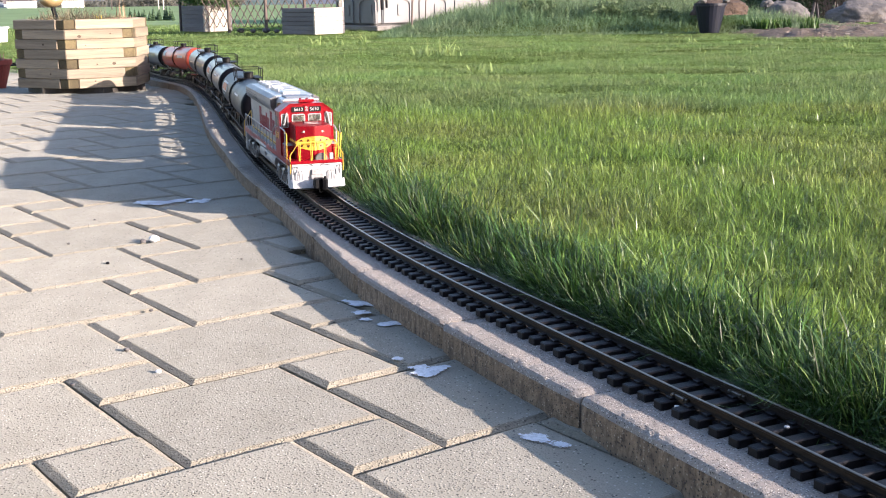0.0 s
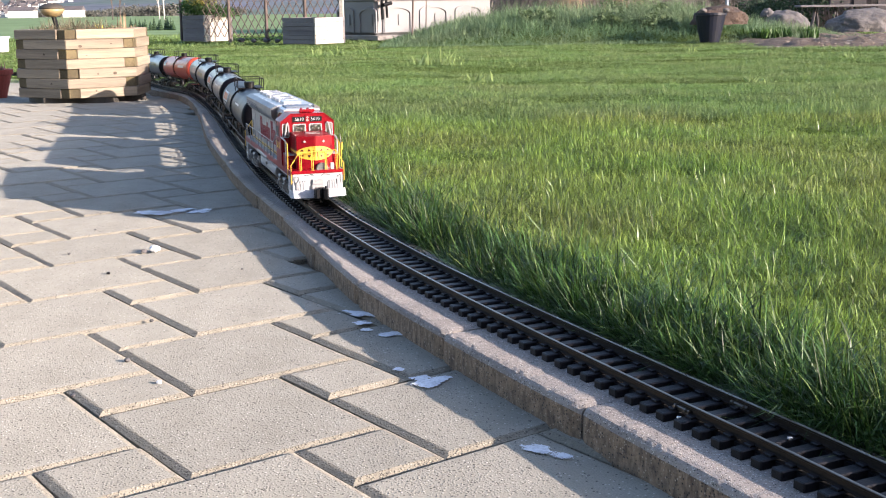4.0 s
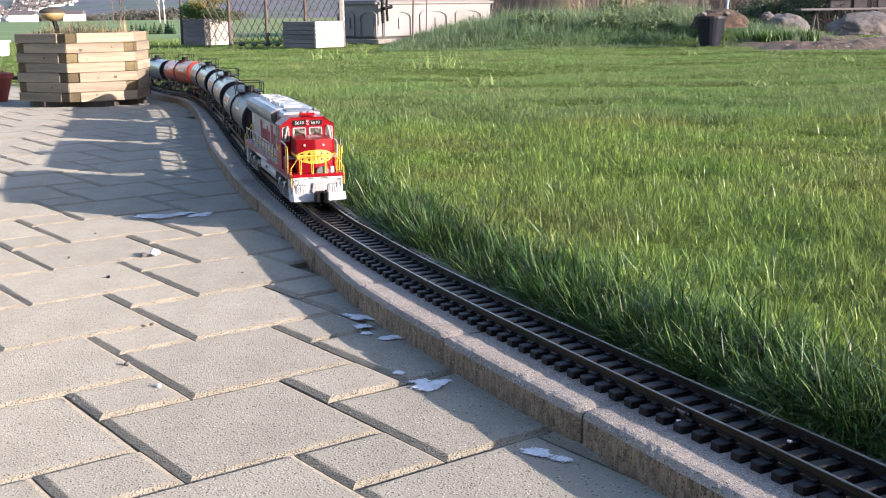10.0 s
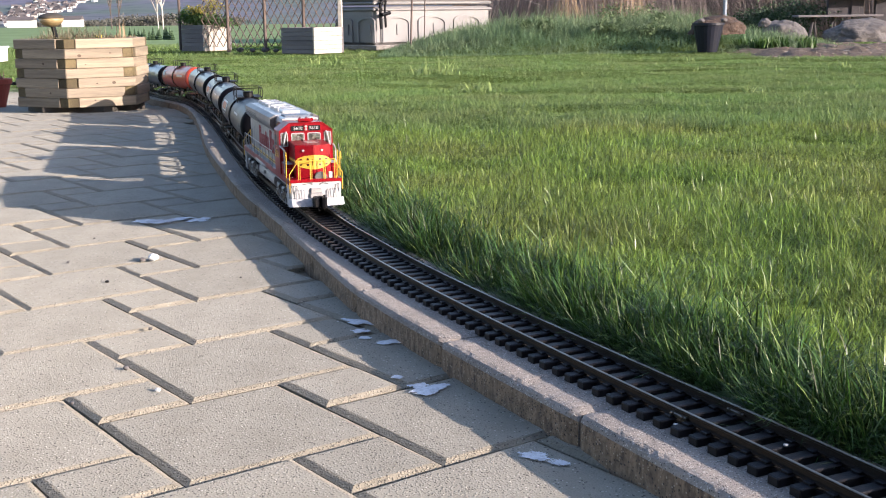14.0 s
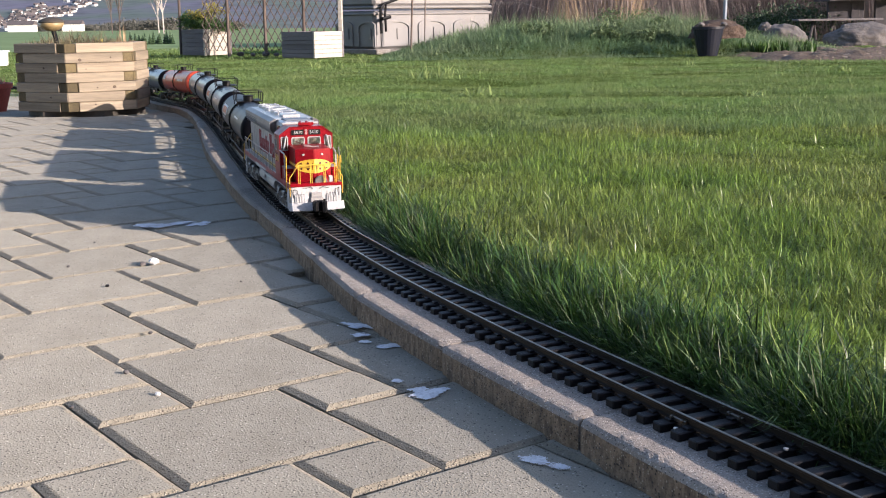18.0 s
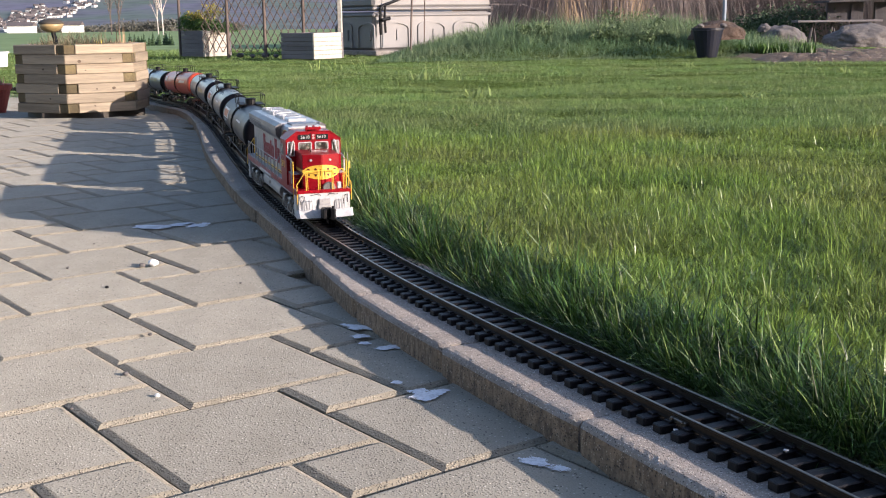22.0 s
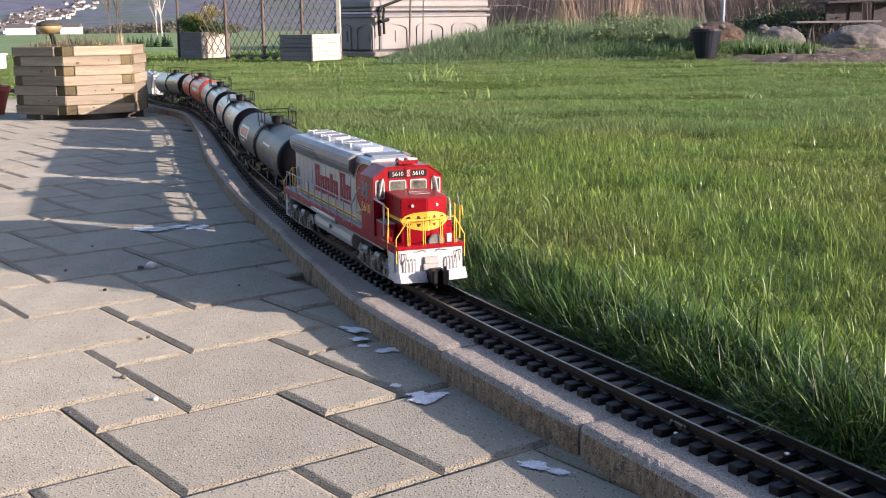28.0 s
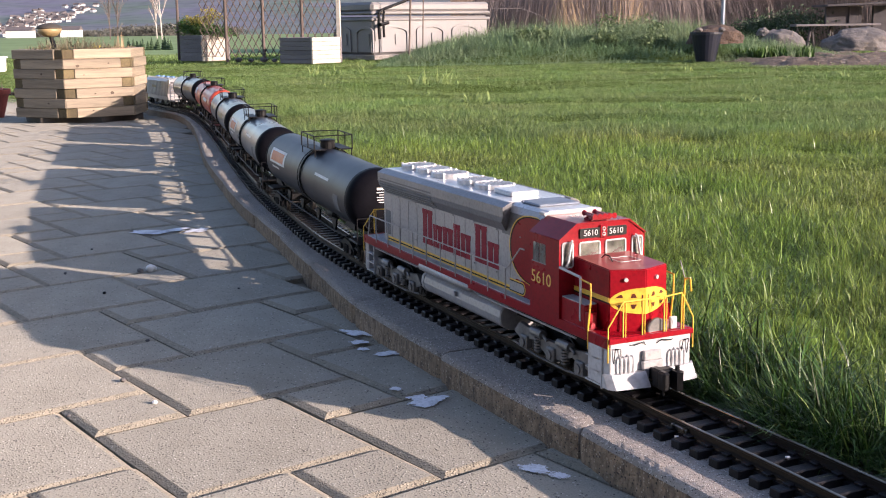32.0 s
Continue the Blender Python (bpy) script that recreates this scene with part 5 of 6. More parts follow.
# ---- lawn ----
def blades(name, points, heights, widths, lean, material, seed, bends=2, heading=None):
    """Tapered blades that arch over; bends: pieces along a blade, heading: (angle, spread) of the way they lean."""
    rng = np.random.default_rng(seed)
    n = len(points)
    way = rng.uniform(0, 2 * np.pi, n) if heading is None else rng.normal(heading[0], heading[1], n)
    first, more = np.abs(rng.normal(0, 1, n)) * lean * 0.3, np.abs(rng.normal(0, 1, n)) * lean * 0.9
    twist = way + np.pi / 2 + rng.normal(0, 0.5, n)
    face = np.stack([np.cos(twist), np.sin(twist), np.zeros(n)], 1) * (widths / 2)[:, None]
    out = np.stack([np.cos(way), np.sin(way)], 1)
    p = np.array(points, float)
    rows = [p - face, p + face]
    for k in range(bends):
        tilt = np.minimum(first + more * (k + 0.5) / bends, 2.1)
        step = heights / bends
        p = p + np.concatenate([out * (np.sin(tilt) * step)[:, None], (np.cos(tilt) * step)[:, None]], 1)
        if k < bends - 1:
            w = 1 - 0.5 * (k + 1) / bends
            rows += [p - face * w, p + face * w]
    rows.append(p)
    v = np.stack(rows, 1).reshape(-1, 3)
    size = len(rows)
    k = np.arange(n)[:, None] * size
    f = []
    for i in range(bends - 1):
        f += [k + [2 * i, 2 * i + 1, 2 * i + 3], k + [2 * i, 2 * i + 3, 2 * i + 2]]
    f.append(k + [size - 3, size - 2, size - 1])
    return fast_mesh(name, v, np.concatenate(f, 0), material)


def scatter(rng, n, y0, y1):
    y = rng.uniform(y0, y1, n)
    left = np.where(y < 6.6, np.interp(y, EDGE_Y, EDGE_X), -6.0)
    right = 0.40 * y + 0.35
    x = left + (right - left) * rng.uniform(0, 1, n)
    return x, y


lawn = empty("lawn", pose(0, 0, 0), "unmown green lawn grass with longer blades along the track", "grass", kind="stuff")
rng = np.random.default_rng(4)


def on_soil(x, y):
    z = np.array([lawn_bumps(a, b) for a, b in zip(x, y)]) - hollow(x, y) + rise(x, y) - 0.020
    return np.stack([x, y, z], 1)


for y0, y1, n, hgt, wid, lean, bends in ((0.75, 2.0, 190000, 0.026, 0.00110, 3.6, 2), (2.0, 3.5, 215000, 0.021, 0.0012, 3.4, 2), (3.5, 4.6, 130000, 0.020, 0.0015, 3.0, 2), (4.6, 7.2, 300000, 0.020, 0.0020, 2.5, 1), (7.2, 12.6, 330000, 0.019, 0.0038, 2.3, 1), (12.6, 17.5, 60000, 0.030, 0.0075, 1.2, 1)):
    x, y = scatter(rng, n, y0, y1)
    patch = np.array([noise.noise((a * 1.3, b * 1.3, 9)) + 0.6 * noise.noise((a * 4.5, b * 4.5, 2)) + 0.9 * noise.noise((a * 17, b * 17, 6)) for a, b in zip(x, y)])
    heights = hgt * np.clip(1 + 0.85 * patch, 0.35, 2.1) * rng.uniform(0.5, 1.2, n) * (1 - 14 * np.minimum(hollow(x, y), 0.03))
    inside = x - np.interp(y, EDGE_Y, EDGE_X)
    keep = (y > 2.6) | (rng.uniform(0, 1, n) < np.clip((inside - 0.035) / 0.09, 0.05, 1))
    ob = blades("grass_blades", on_soil(x, y)[keep], heights[keep], (wid * rng.uniform(0.6, 1.3, n))[keep], lean, GRASS if y0 < 3 else GRASS_FAR, n, bends)
    ob.parent = lawn
# longer blades that arch out over the curb, darkened to add the edge shade
for y0, y1, n, hgt, spread, slack in ((0.7, 1.5, 27000, 0.058, 0.045, 0.003), (1.5, 2.6, 27000, 0.056, 0.045, 0.002), (2.6, 6.2, 40000, 0.080, 0.042, -0.006)):
    y = rng.uniform(y0, y1, n)
    inside = np.abs(rng.normal(0, spread, n)) + slack
    x = np.interp(y, EDGE_Y, EDGE_X) + inside
    heights = hgt * rng.uniform(0.35, 1.2, n) * np.array([1 + 0.55 * noise.noise((a * 11, b * 11, 4)) for a, b in zip(x, y)])
    out = np.argsort(inside)
    for part_of, heading, mat in ((out[:n // 2], (3.3, 1.0), GRASS_LUSH_SHADED), (out[n // 2:], None, GRASS_LUSH_SHADED), (out[::9], (4.0, 1.2), GRASS_SHINY)):
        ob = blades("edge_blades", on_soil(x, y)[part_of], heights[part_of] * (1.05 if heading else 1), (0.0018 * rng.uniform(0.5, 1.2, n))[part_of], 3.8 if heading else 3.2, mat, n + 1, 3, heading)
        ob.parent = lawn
# scattered glossy blades that catch the sun
for y0, y1, n, hgt, wid in ((0.6, 2.2, 3600, 0.036, 0.0016), (2.2, 4.5, 3000, 0.030, 0.0018)):
    x, y = scatter(rng, n, y0, y1)
    ob = blades("glossy_blades", on_soil(x, y), hgt * rng.uniform(0.6, 1.2, n), wid * rng.uniform(0.6, 1.2, n), 2.0, GRASS_SHINY, n + 5, 3)
    ob.parent = lawn
n = 2200
y = rng.uniform(0.7, 2.8, n)
x = np.interp(y, EDGE_Y, EDGE_X) + np.abs(rng.normal(0, 0.045, n)) + 0.006
ob = blades("arching_blades", on_soil(x, y), 0.075 * rng.uniform(0.5, 1.2, n), 0.0013 * rng.uniform(0.6, 1.2, n), 2.9, GRASS_SHINY, 71, 4, (3.6, 1.1))
ob.parent = lawn
# broad pale leaves of bulbs in the lawn
for k, (x, y, h) in enumerate(((-0.99, 9.5, 0.09), (-0.80, 9.3, 0.08), (-0.62, 9.7, 0.10), (-0.11, 7.3, 0.11), (0.02, 7.35, 0.10), (0.06, 7.2, 0.08), (0.15, 5.5, 0.05), (2.0, 9.6, 0.07), (1.35, 5.1, 0.05), (2.5, 7.4, 0.05))):
    tuft_rng = np.random.default_rng(500 + k)
    q = 13
    pts = np.stack([x + tuft_rng.normal(0, 0.03, q), y + tuft_rng.normal(0, 0.03, q), np.full(q, lawn_height(x, y) - 0.02)], 1)
    ob = blades("bulb_leaves", pts, 1.15 * h * tuft_rng.uniform(0.6, 1.2, q), np.full(q, 0.012), 1.5, BULB_LEAF, 600 + k)
    tagged(ob, "clump of broad pale leaves in the lawn", "leaf clump", "leaf clumps")
n = 90
x, y = scatter(rng, n, 0.7, 6.0)
ob = blades("dry_blades", on_soil(x, y), 0.036 * rng.uniform(0.6, 1.3, n), 0.0014 * rng.uniform(0.6, 1.2, n), 4.0, DRY, 9)
ob.parent = lawn

n = 150
y = rng.uniform(0.8, 2.6, n)
x = np.interp(y, EDGE_Y, EDGE_X) + np.abs(rng.normal(0, 0.03, n)) + 0.002
ob = blades("dry_wisps", on_soil(x, y) + np.array([0, 0, 0.008]), 0.045 * rng.uniform(0.4, 1.2, n), 0.0011 * rng.uniform(0.6, 1.2, n), 4.0, DRY, 19, 3)
ob.parent = lawn

# ---- hexagonal planter and pots ----
HEX_SIDE, HEX_TURN = 0.291, 32.0
planter = empty("hexagonal_planter", pose(-1.566, 5.218, 0), "hexagonal planter of stacked pale pine boards on the paving", "planter")
random.seed(8)


def build_planter():
    apothem = HEX_SIDE * math.sqrt(3) / 2
    bm = bmesh.new()
    bmesh.ops.create_cone(bm, cap_ends=True, segments=6, radius1=HEX_SIDE - 0.035, radius2=HEX_SIDE - 0.035, depth=0.045, matrix=pose(0, 0, -0.0025, 0, 0, HEX_TURN))
    part("base", bm, BOARD_DARK, planter)
    for side in range(6):
        turn = HEX_TURN - 90 + 60 * side
        for k in range(7):
            # boards pass each other at the corners, turn about
            long_left = (k + side) % 2
            a, b = (-HEX_SIDE / 2 + (0.0 if long_left else 0.047), HEX_SIDE / 2 - (0.047 if long_left else 0.0))
            bm = bmesh.new()
            z = 0.020 + k * 0.0406
            box(bm, a + 0.0006, b - 0.0006, -0.022, 0.022, z, z + 0.0398, 0.0022)
            m = pose(0, 0, 0, 0, 0, turn + 90) @ pose(0, -apothem + 0.022, 0)
            ob = part("board", bm, PINE, planter)
            for x, z_in, size in {(0, 5): ((-0.085, 0.012, 0.008), (0.045, 0.02, 0.004)), (0, 2): ((0.052, 0.018, 0.008), (-0.02, 0.017, 0.004)), (0, 0): ((-0.03, 0.028, 0.004),), (5, 4): ((0.02, 0.02, 0.006),), (5, 1): ((0.05, 0.02, 0.005),), (0, 4): ((-0.06, 0.015, 0.003),)}.get((side, k), ()):
                knot = bmesh.new()
                turned(knot, ((0.0, size), (0.0006, size * 0.9)), 12, pose(x, -0.0225, z + z_in, 0, 0, 90) @ Matrix.Scale(0.75, 4, (0, 0, 1)))
                part("knot", knot, KNOT, ob)
            ob.matrix_basis = m @ pose(random.uniform(-0.001, 0.001), random.uniform(-0.0015, 0.0015), 0, 0, 0, random.uniform(-0.2, 0.2))
            # sawn end of the neighbouring board showing at the corner
            bm = bmesh.new()
            x0 = HEX_SIDE / 2 - 0.046 if long_left else -HEX_SIDE / 2 + 0.0005
            box(bm, x0, x0 + 0.0455, -0.017, 0.017, z + 0.0012, z + 0.0386, 0.0015)
            ob = part("board_end", bm, END_GRAIN, planter, "darker sawn board end")
            ob.matrix_basis = m
    bm = bmesh.new()
    bmesh.ops.create_cone(bm, cap_ends=True, segments=6, radius1=HEX_SIDE - 0.05, radius2=HEX_SIDE - 0.05, depth=0.265, matrix=pose(0, 0, 0.1475, 0, 0, HEX_TURN))
    part("soil", bm, MULCH, planter)


build_planter()


def tuft(name, n, spread, height, width, lean, material, where, seed, label, category, kind=""):
    """A loose clump of stems or blades."""
    r = np.random.default_rng(seed)
    a, d = r.uniform(0, 6.283, n), spread * np.sqrt(r.uniform(0, 1, n))
    pts = np.stack([d * np.cos(a), d * np.sin(a), np.zeros(n)], 1)
    ob = blades(name, pts, height * r.uniform(0.5, 1.15, n), width * r.uniform(0.6, 1.3, n), lean, material, seed + 1)
    ob.location = where
    return tagged(ob, label, category, kind=kind)


tuft("dry_stems", 1100, 0.24, 0.048, 0.0028, 1.0, DRY, (-1.566, 5.218, 0.275), 31, "withered brown stems in the hexagonal planter", "dry plants", "stuff")
tuft("green_shoots", 700, 0.23, 0.045, 0.003, 0.9, WEED, (-1.58, 5.218, 0.275), 33, "young green shoots in the hexagonal planter", "plants", "stuff")
tuft("withered_cushion", 2600, 0.15, 0.105, 0.0026, 3.4, DRY_MAT, (-1.60, 5.22, 0.275), 45, "grey-brown withered cushion plant in the planter", "dry plants")
tuft("reed_stubble", 16, 0.040, 0.105, 0.005, 0.10, DRY, (-1.42, 5.25, 0.275), 35, "cut pale reed stalks in the planter", "reeds")
tuft("yellow_flower", 22, 0.012, 0.052, 0.006, 0.35, YELLOW_PETAL, (-1.49, 5.20, 0.275), 37, "small yellow flower in the planter", "flower")

bird_bath = empty("mushroom_ornament", pose(-1.659, 5.13, 0.287), "tan mushroom ornament on a dark bent stem in the planter", "garden ornament")
bm = bmesh.new()
pipe(bm, ((0.012, 0, 0), (0.006, 0, 0.04), (-0.006, 0, 0.085)), 0.010, 8)
part("stem", bm, BLACK, bird_bath)
bm = bmesh.new()
turned(bm, ((0.066, 0.012), (0.072, 0.030), (0.086, 0.046), (0.102, 0.0525)), 20, pose(-0.006, 0, 0, 0, -90, 0))
cap_part = part("cap", bm, TAN, bird_bath, "tan rounded cap", True)
# Upper half in a dark colour that stands in for its shade.
bm = bmesh.new()
turned(bm, ((0.102, 0.0535), (0.106, 0.0535), (0.114, 0.046), (0.122, 0.030), (0.126, 0.008)), 20, pose(-0.006, 0, 0, 0, -90, 0))
part("cap_top", bm, BOARD_DARK, cap_part, "crown coloured dark for its shade", True)

pot = empty("flower_pot", pose(-2.16, 5.62, -0.024), "red terracotta flower pot with pink flowers beside the planter", "flower pot")
bm = bmesh.new()
turned(bm, ((0, 0.085), (0.11, 0.115), (0.112, 0.122), (0.135, 0.124), (0.135, 0.112), (0.12, 0.108)), 28, pose(0, 0, 0, 0, -90, 0))
part("pot", bm, TERRACOTTA, pot, smooth=False)
tuft("pink_flowers", 160, 0.09, 0.05, 0.010, 0.5, PINK, (-2.16, 5.62, 0.092), 41, "pink flowers growing in the red pot", "flowers")
box_bin = empty("white_trough", pose(-4.40, 11.4, -0.01), "white plastic trough standing on the grass", "trough")
bm = bmesh.new()
prism(bm, ((-0.10, 0), (0.10, 0), (0.12, 0.13), (-0.12, 0.13)), -0.22, 0.22, "x")
part("body", bm, WHITE_PLASTIC, box_bin)
bm = bmesh.new()
box(bm, -0.235, 0.235, -0.13, 0.13, 0.125, 0.142, 0.005)
part("rim", bm, WHITE_PLASTIC, box_bin)

# ---- small things on the paving and the track ----
def spill(where, size, seed, stretch=1.0, turn=0.0, broken=0.22):
    """A thin, broken crust of paint with a ragged edge."""
    n = 44
    vs, fs = [], []
    for j in range(n):
        for i in range(n):
            x, y = ((k + 0.5) / n * 3 - 1.5 for k in (i, j))
            if 1 - math.hypot(x, y) + 0.75 * noise.noise((x * 1.3, y * 1.3, seed)) + broken * noise.noise((x * 6, y * 6, seed + 9)) > 0.06:
                h = 1.5 / n
                b = len(vs)
                vs += [((x + a * h) * size * stretch, (y + c * h) * size, 0.0011) for a, c in ((-1, -1), (1, -1), (1, 1), (-1, 1))]
                fs.append((b, b + 1, b + 2, b + 3))
    ob = fast_mesh("paint_stain", vs, fs, PAINT_SPILL)
    ob.matrix_basis = pose(where[0], where[1], 0.0, 0, 0, turn)
    return tagged(ob, "dried splash of white paint on the paving", "paint stain", "paint stains", "stuff")


spill((-0.018, 1.187), 0.019, 2, 1.1, 20)
spill((-0.068, 1.371), 0.011, 4, 1.4, 5)
spill((-0.098, 1.392), 0.006, 5, 1.5, 0)
spill((-0.104, 1.425), 0.008, 6, 1.6, 0)
spill((-0.108, 1.468), 0.012, 7, 2.2, -25)
spill((0.083, 0.990), 0.009, 9, 2.6, -38, 0.5)
spill((-0.052, 1.232), 0.005, 10, 1.6, -50)
for k, x in enumerate((-0.575, -0.545, -0.51, -0.48)):
    spill((x, 2.255 - 0.02 * (k % 2) + 0.03 * k * 0.3), 0.020, 12 + k, 1.3, 15 * k)

random.seed(14)


def pebble(x, y, z, r, material, label):
    bm = bmesh.new()
    bmesh.ops.create_icosphere(bm, subdivisions=2, radius=r)
    for v in bm.verts:
        v.co *= 1 + 0.3 * noise.noise(v.co * (2 / r) + Vector((x * 9, y * 9, 0)))
        v.co.z *= 0.7
    ob = part("pebble", bm, material)
    ob.matrix_basis = pose(x, y, z + r * 0.55, 0, 0, random.uniform(0, 360))
    return tagged(ob, label, "pebble", "pebbles")


pebble(-0.474, 1.882, 0, 0.009, WHITE_PLASTIC, "white crumb lying on the paving")
pebble(-0.490, 1.875, 0, 0.005, STONE, "small stone lying on the paving")
pebble(-0.505, 1.72, 0, 0.003, BLACK, "small dark stone lying on the paving")
pebble(-0.36, 1.275, 0, 0.0035, STONE, "small stone lying in a paving joint")
pebble(-0.305, 1.195, 0, 0.003, WHITE_PLASTIC, "white crumb lying in a paving joint")
for k in range(5):
    pebble(random.uniform(-0.75, -0.2), random.uniform(0.95, 2.2), 0, random.uniform(0.0018, 0.003), STONE, "tiny stone on the paving")


def screw(s, side, z=0.0395):
    p, _ = on_line(s, side)
    bm = bmesh.new()
    turned(bm, ((0, 0.0014), (0.0012, 0.0023), (0.002, 0.0021), (0.0023, 0.0008)), 12, pose(0, 0, 0, 0, -90, 0))
    ob = part("screw", bm, HEADLIGHT)
    ob.matrix_basis = pose(p[0], p[1], z)
    return tagged(ob, "bright screw head holding the track down", "screw", "track screws")


screw(along(0.905), 0.008)
screw(along(0.955), -0.012, 0.036)
screw(along(0.985), -0.034, 0.036)
for s0, side in ((along(0.99), -0.0245), (along(0.975), 0.0245)):
    p, d = on_line(s0, side)
    bm = bmesh.new()
    box(bm, -0.011, 0.011, -0.0036, 0.0036, -0.0085, -0.0040, 0.0008)
    for x in (-0.007, 0.007):
        rod(bm, (x, -0.006, -0.005), (x, 0.006, -0.005), 0.0014, 8)
    ob = part("rail_joiner", bm, RAILHEAD)
    ob.matrix_basis = pose(p[0], p[1], RAIL_TOP, 0, 0, math.degrees(math.atan2(d[1], d[0])))
    tagged(ob, "small metal joiner clamped on the rail", "rail joiner", "rail joiners")

# ---- garden behind the lawn ----
# Shaded faces get dark boards, the sunlit end pale ones: light painted in.
def trough(m, w, d, h, label, sunlit_end_tone):
    e = empty("planter_box", m, label, "planter box", "long wooden planter boxes")
    n = 6
    for k in range(n):
        for side, (x0, x1, y0, y1), mat in (("front", (-w / 2, w / 2 - 0.03, -d / 2, -d / 2 + 0.025), GREY_WOOD), ("back", (-w / 2, w / 2, d / 2 - 0.025, d / 2), GREY_WOOD),
                                            ("end", (w / 2 - 0.025, w / 2, -d / 2 - 0.004, d / 2 - 0.026), sunlit_end_tone), ("end", (-w / 2, -w / 2 + 0.025, -d / 2 + 0.026, d / 2 - 0.026), GREY_WOOD)):
            bm = bmesh.new()
            box(bm, x0, x1, y0, y1, k * h / n + 0.001, (k + 1) * h / n - 0.001, 0.003)
            part("board", bm, mat, e)
    bm = bmesh.new()
    box(bm, -w / 2 + 0.03, w / 2 - 0.03, -d / 2 + 0.03, d / 2 - 0.03, 0.02, h - 0.03)
    part("soil", bm, MULCH, e)
    return e


trough(pose(-1.340, 12.50, -0.005, 0, 0, -38), 0.48, 0.44, 0.268, "weathered planter box under the trellis, boards shade-toned and one end sun-toned", PALE_WOOD)
trough(pose(-2.719, 13.885, -0.005, 0, 0, -38), 0.40, 0.41, 0.295, "weathered planter box with a green shrub, boards shade-toned and one end sun-toned", PALE_WOOD)


def leafy(name, where, spread, height, n, size, material, seed, label, category, kind="", trunk=None):
    """A clump of many small leaves with an uneven outline."""
    r = np.random.default_rng(seed)
    lobes = r.normal(0, 1, (9, 3)) * np.array([spread * 0.5, spread * 0.4, height * 0.28]) + np.array([0, 0, height * 0.5])
    c = lobes[r.integers(0, 9, n)] + r.normal(0, 1, (n, 3)) * np.array([spread * 0.22, spread * 0.22, height * 0.17])
    c[:, 2] = np.maximum(c[:, 2], 0.02)
    u = r.normal(0, 1, (n, 3))
    u /= np.linalg.norm(u, axis=1)[:, None]
    v = np.cross(u, r.normal(0, 1, (n, 3)))
    v /= np.linalg.norm(v, axis=1)[:, None]
    s = size * r.uniform(0.5, 1.4, (n, 1))
    verts = np.stack([c - u * s, c + v * s * 0.4, c + u * s, c - v * s * 0.4], 1).reshape(-1, 3)
    ob = fast_mesh(name, verts, np.arange(n * 4).reshape(-1, 4), material)
    ob.location = where
    if trunk:
        e = new(name)
        e.location = where
        ob.location = (0, 0, 0)
        ob.parent, ob.name = e, "crown"
        bm = bmesh.new()
        for k in range(trunk):
            a = k * 2.4
            rod(bm, (0, 0, 0), (spread * 0.4 * math.cos(a), spread * 0.4 * math.sin(a), height * 0.7), 0.012, 6, 0.003)
        part("trunk", bm, BARK, e)
        ob = e
    return tagged(ob, label, category, kind=kind)


leafy("shrub", (-2.72, 13.88, 0.26), 0.30, 0.21, 2600, 0.020, LEAF, 51, "small green shrub in a planter box", "shrub", trunk=4)
leafy("yellow_shrub", (-2.70, 13.9, 0.38), 0.24, 0.14, 900, 0.016, YELLOW_LEAF, 52, "yellowish flowering shrub in a planter box", "shrub", trunk=3)

trellis = empty("trellis", pose(-2.60, 13.05, 0, 0, 0, -9), "wooden lattice trellis on reddish posts behind the planter boxes", "trellis")


def build_trellis():
    wide, tall = 1.55, 1.25
    for k in range(4):
        x = wide * (0.19, 0.46, 0.74, 1.0)[k]
        bm = bmesh.new()
        if k == 3:
            box(bm, x - 0.022, x + 0.022, -0.022, 0.022, 0, tall + 0.1, 0.004)
            part("post", bm, PALE_WOOD, trellis, "pale square post")
        else:
            rod(bm, (x, 0, 0), (x, 0, tall + 0.1), 0.018, 10)
            part("post", bm, POST_WOOD, trellis, "reddish round post")
    for way in (-1, 1):
        for k in range(-12, 32):
            x0 = k * 0.078
            pts = []
            for t in (0, 1):
                pts.append(Vector((x0 + way * t * tall * 0.52, 0, 0.06 + t * (tall - 0.06))))
            a, b = pts
            # cut the slat at the sides of the panel
            lo, hi = 0.0, 1.0
            for bound, sign in ((0, 1), (wide, -1)):
                da, db = sign * (a.x - bound), sign * (b.x - bound)
                if da < 0 and db < 0:
                    lo, hi = 1.0, 0.0
                elif da < 0:
                    lo = max(lo, da / (da - db))
                elif db < 0:
                    hi = min(hi, da / (da - db))
            if hi - lo < 0.05:
                continue
            p, q = a.lerp(b, lo), a.lerp(b, hi)
            bm = bmesh.new()
            d = q - p
            box(bm, -0.007, 0.007, -0.003, 0.003, 0, d.length, m=Matrix.Translation(p + Vector((0, 0.004 * way, 0))) @ d.to_track_quat("Z", "Y").to_matrix().to_4x4())
            part("slat", bm, POST_WOOD, trellis)


build_trellis()
for k, (x, y) in enumerate(((-2.05, 13.0), (-1.9, 12.95), (-1.78, 12.9), (-2.2, 13.1))):
    pebble(x, y, 0, 0.03 + 0.01 * (k % 2), STONE, "round stone at the foot of the trellis")["category"] = "stone"


def tall_post(m, h, r, material, label):
    bm = bmesh.new()
    rod(bm, (0, 0, 0), (0, 0, h), r, 10)
    ob = part("post", bm, material)
    ob.matrix_basis = m
    return tagged(ob, label, "post")


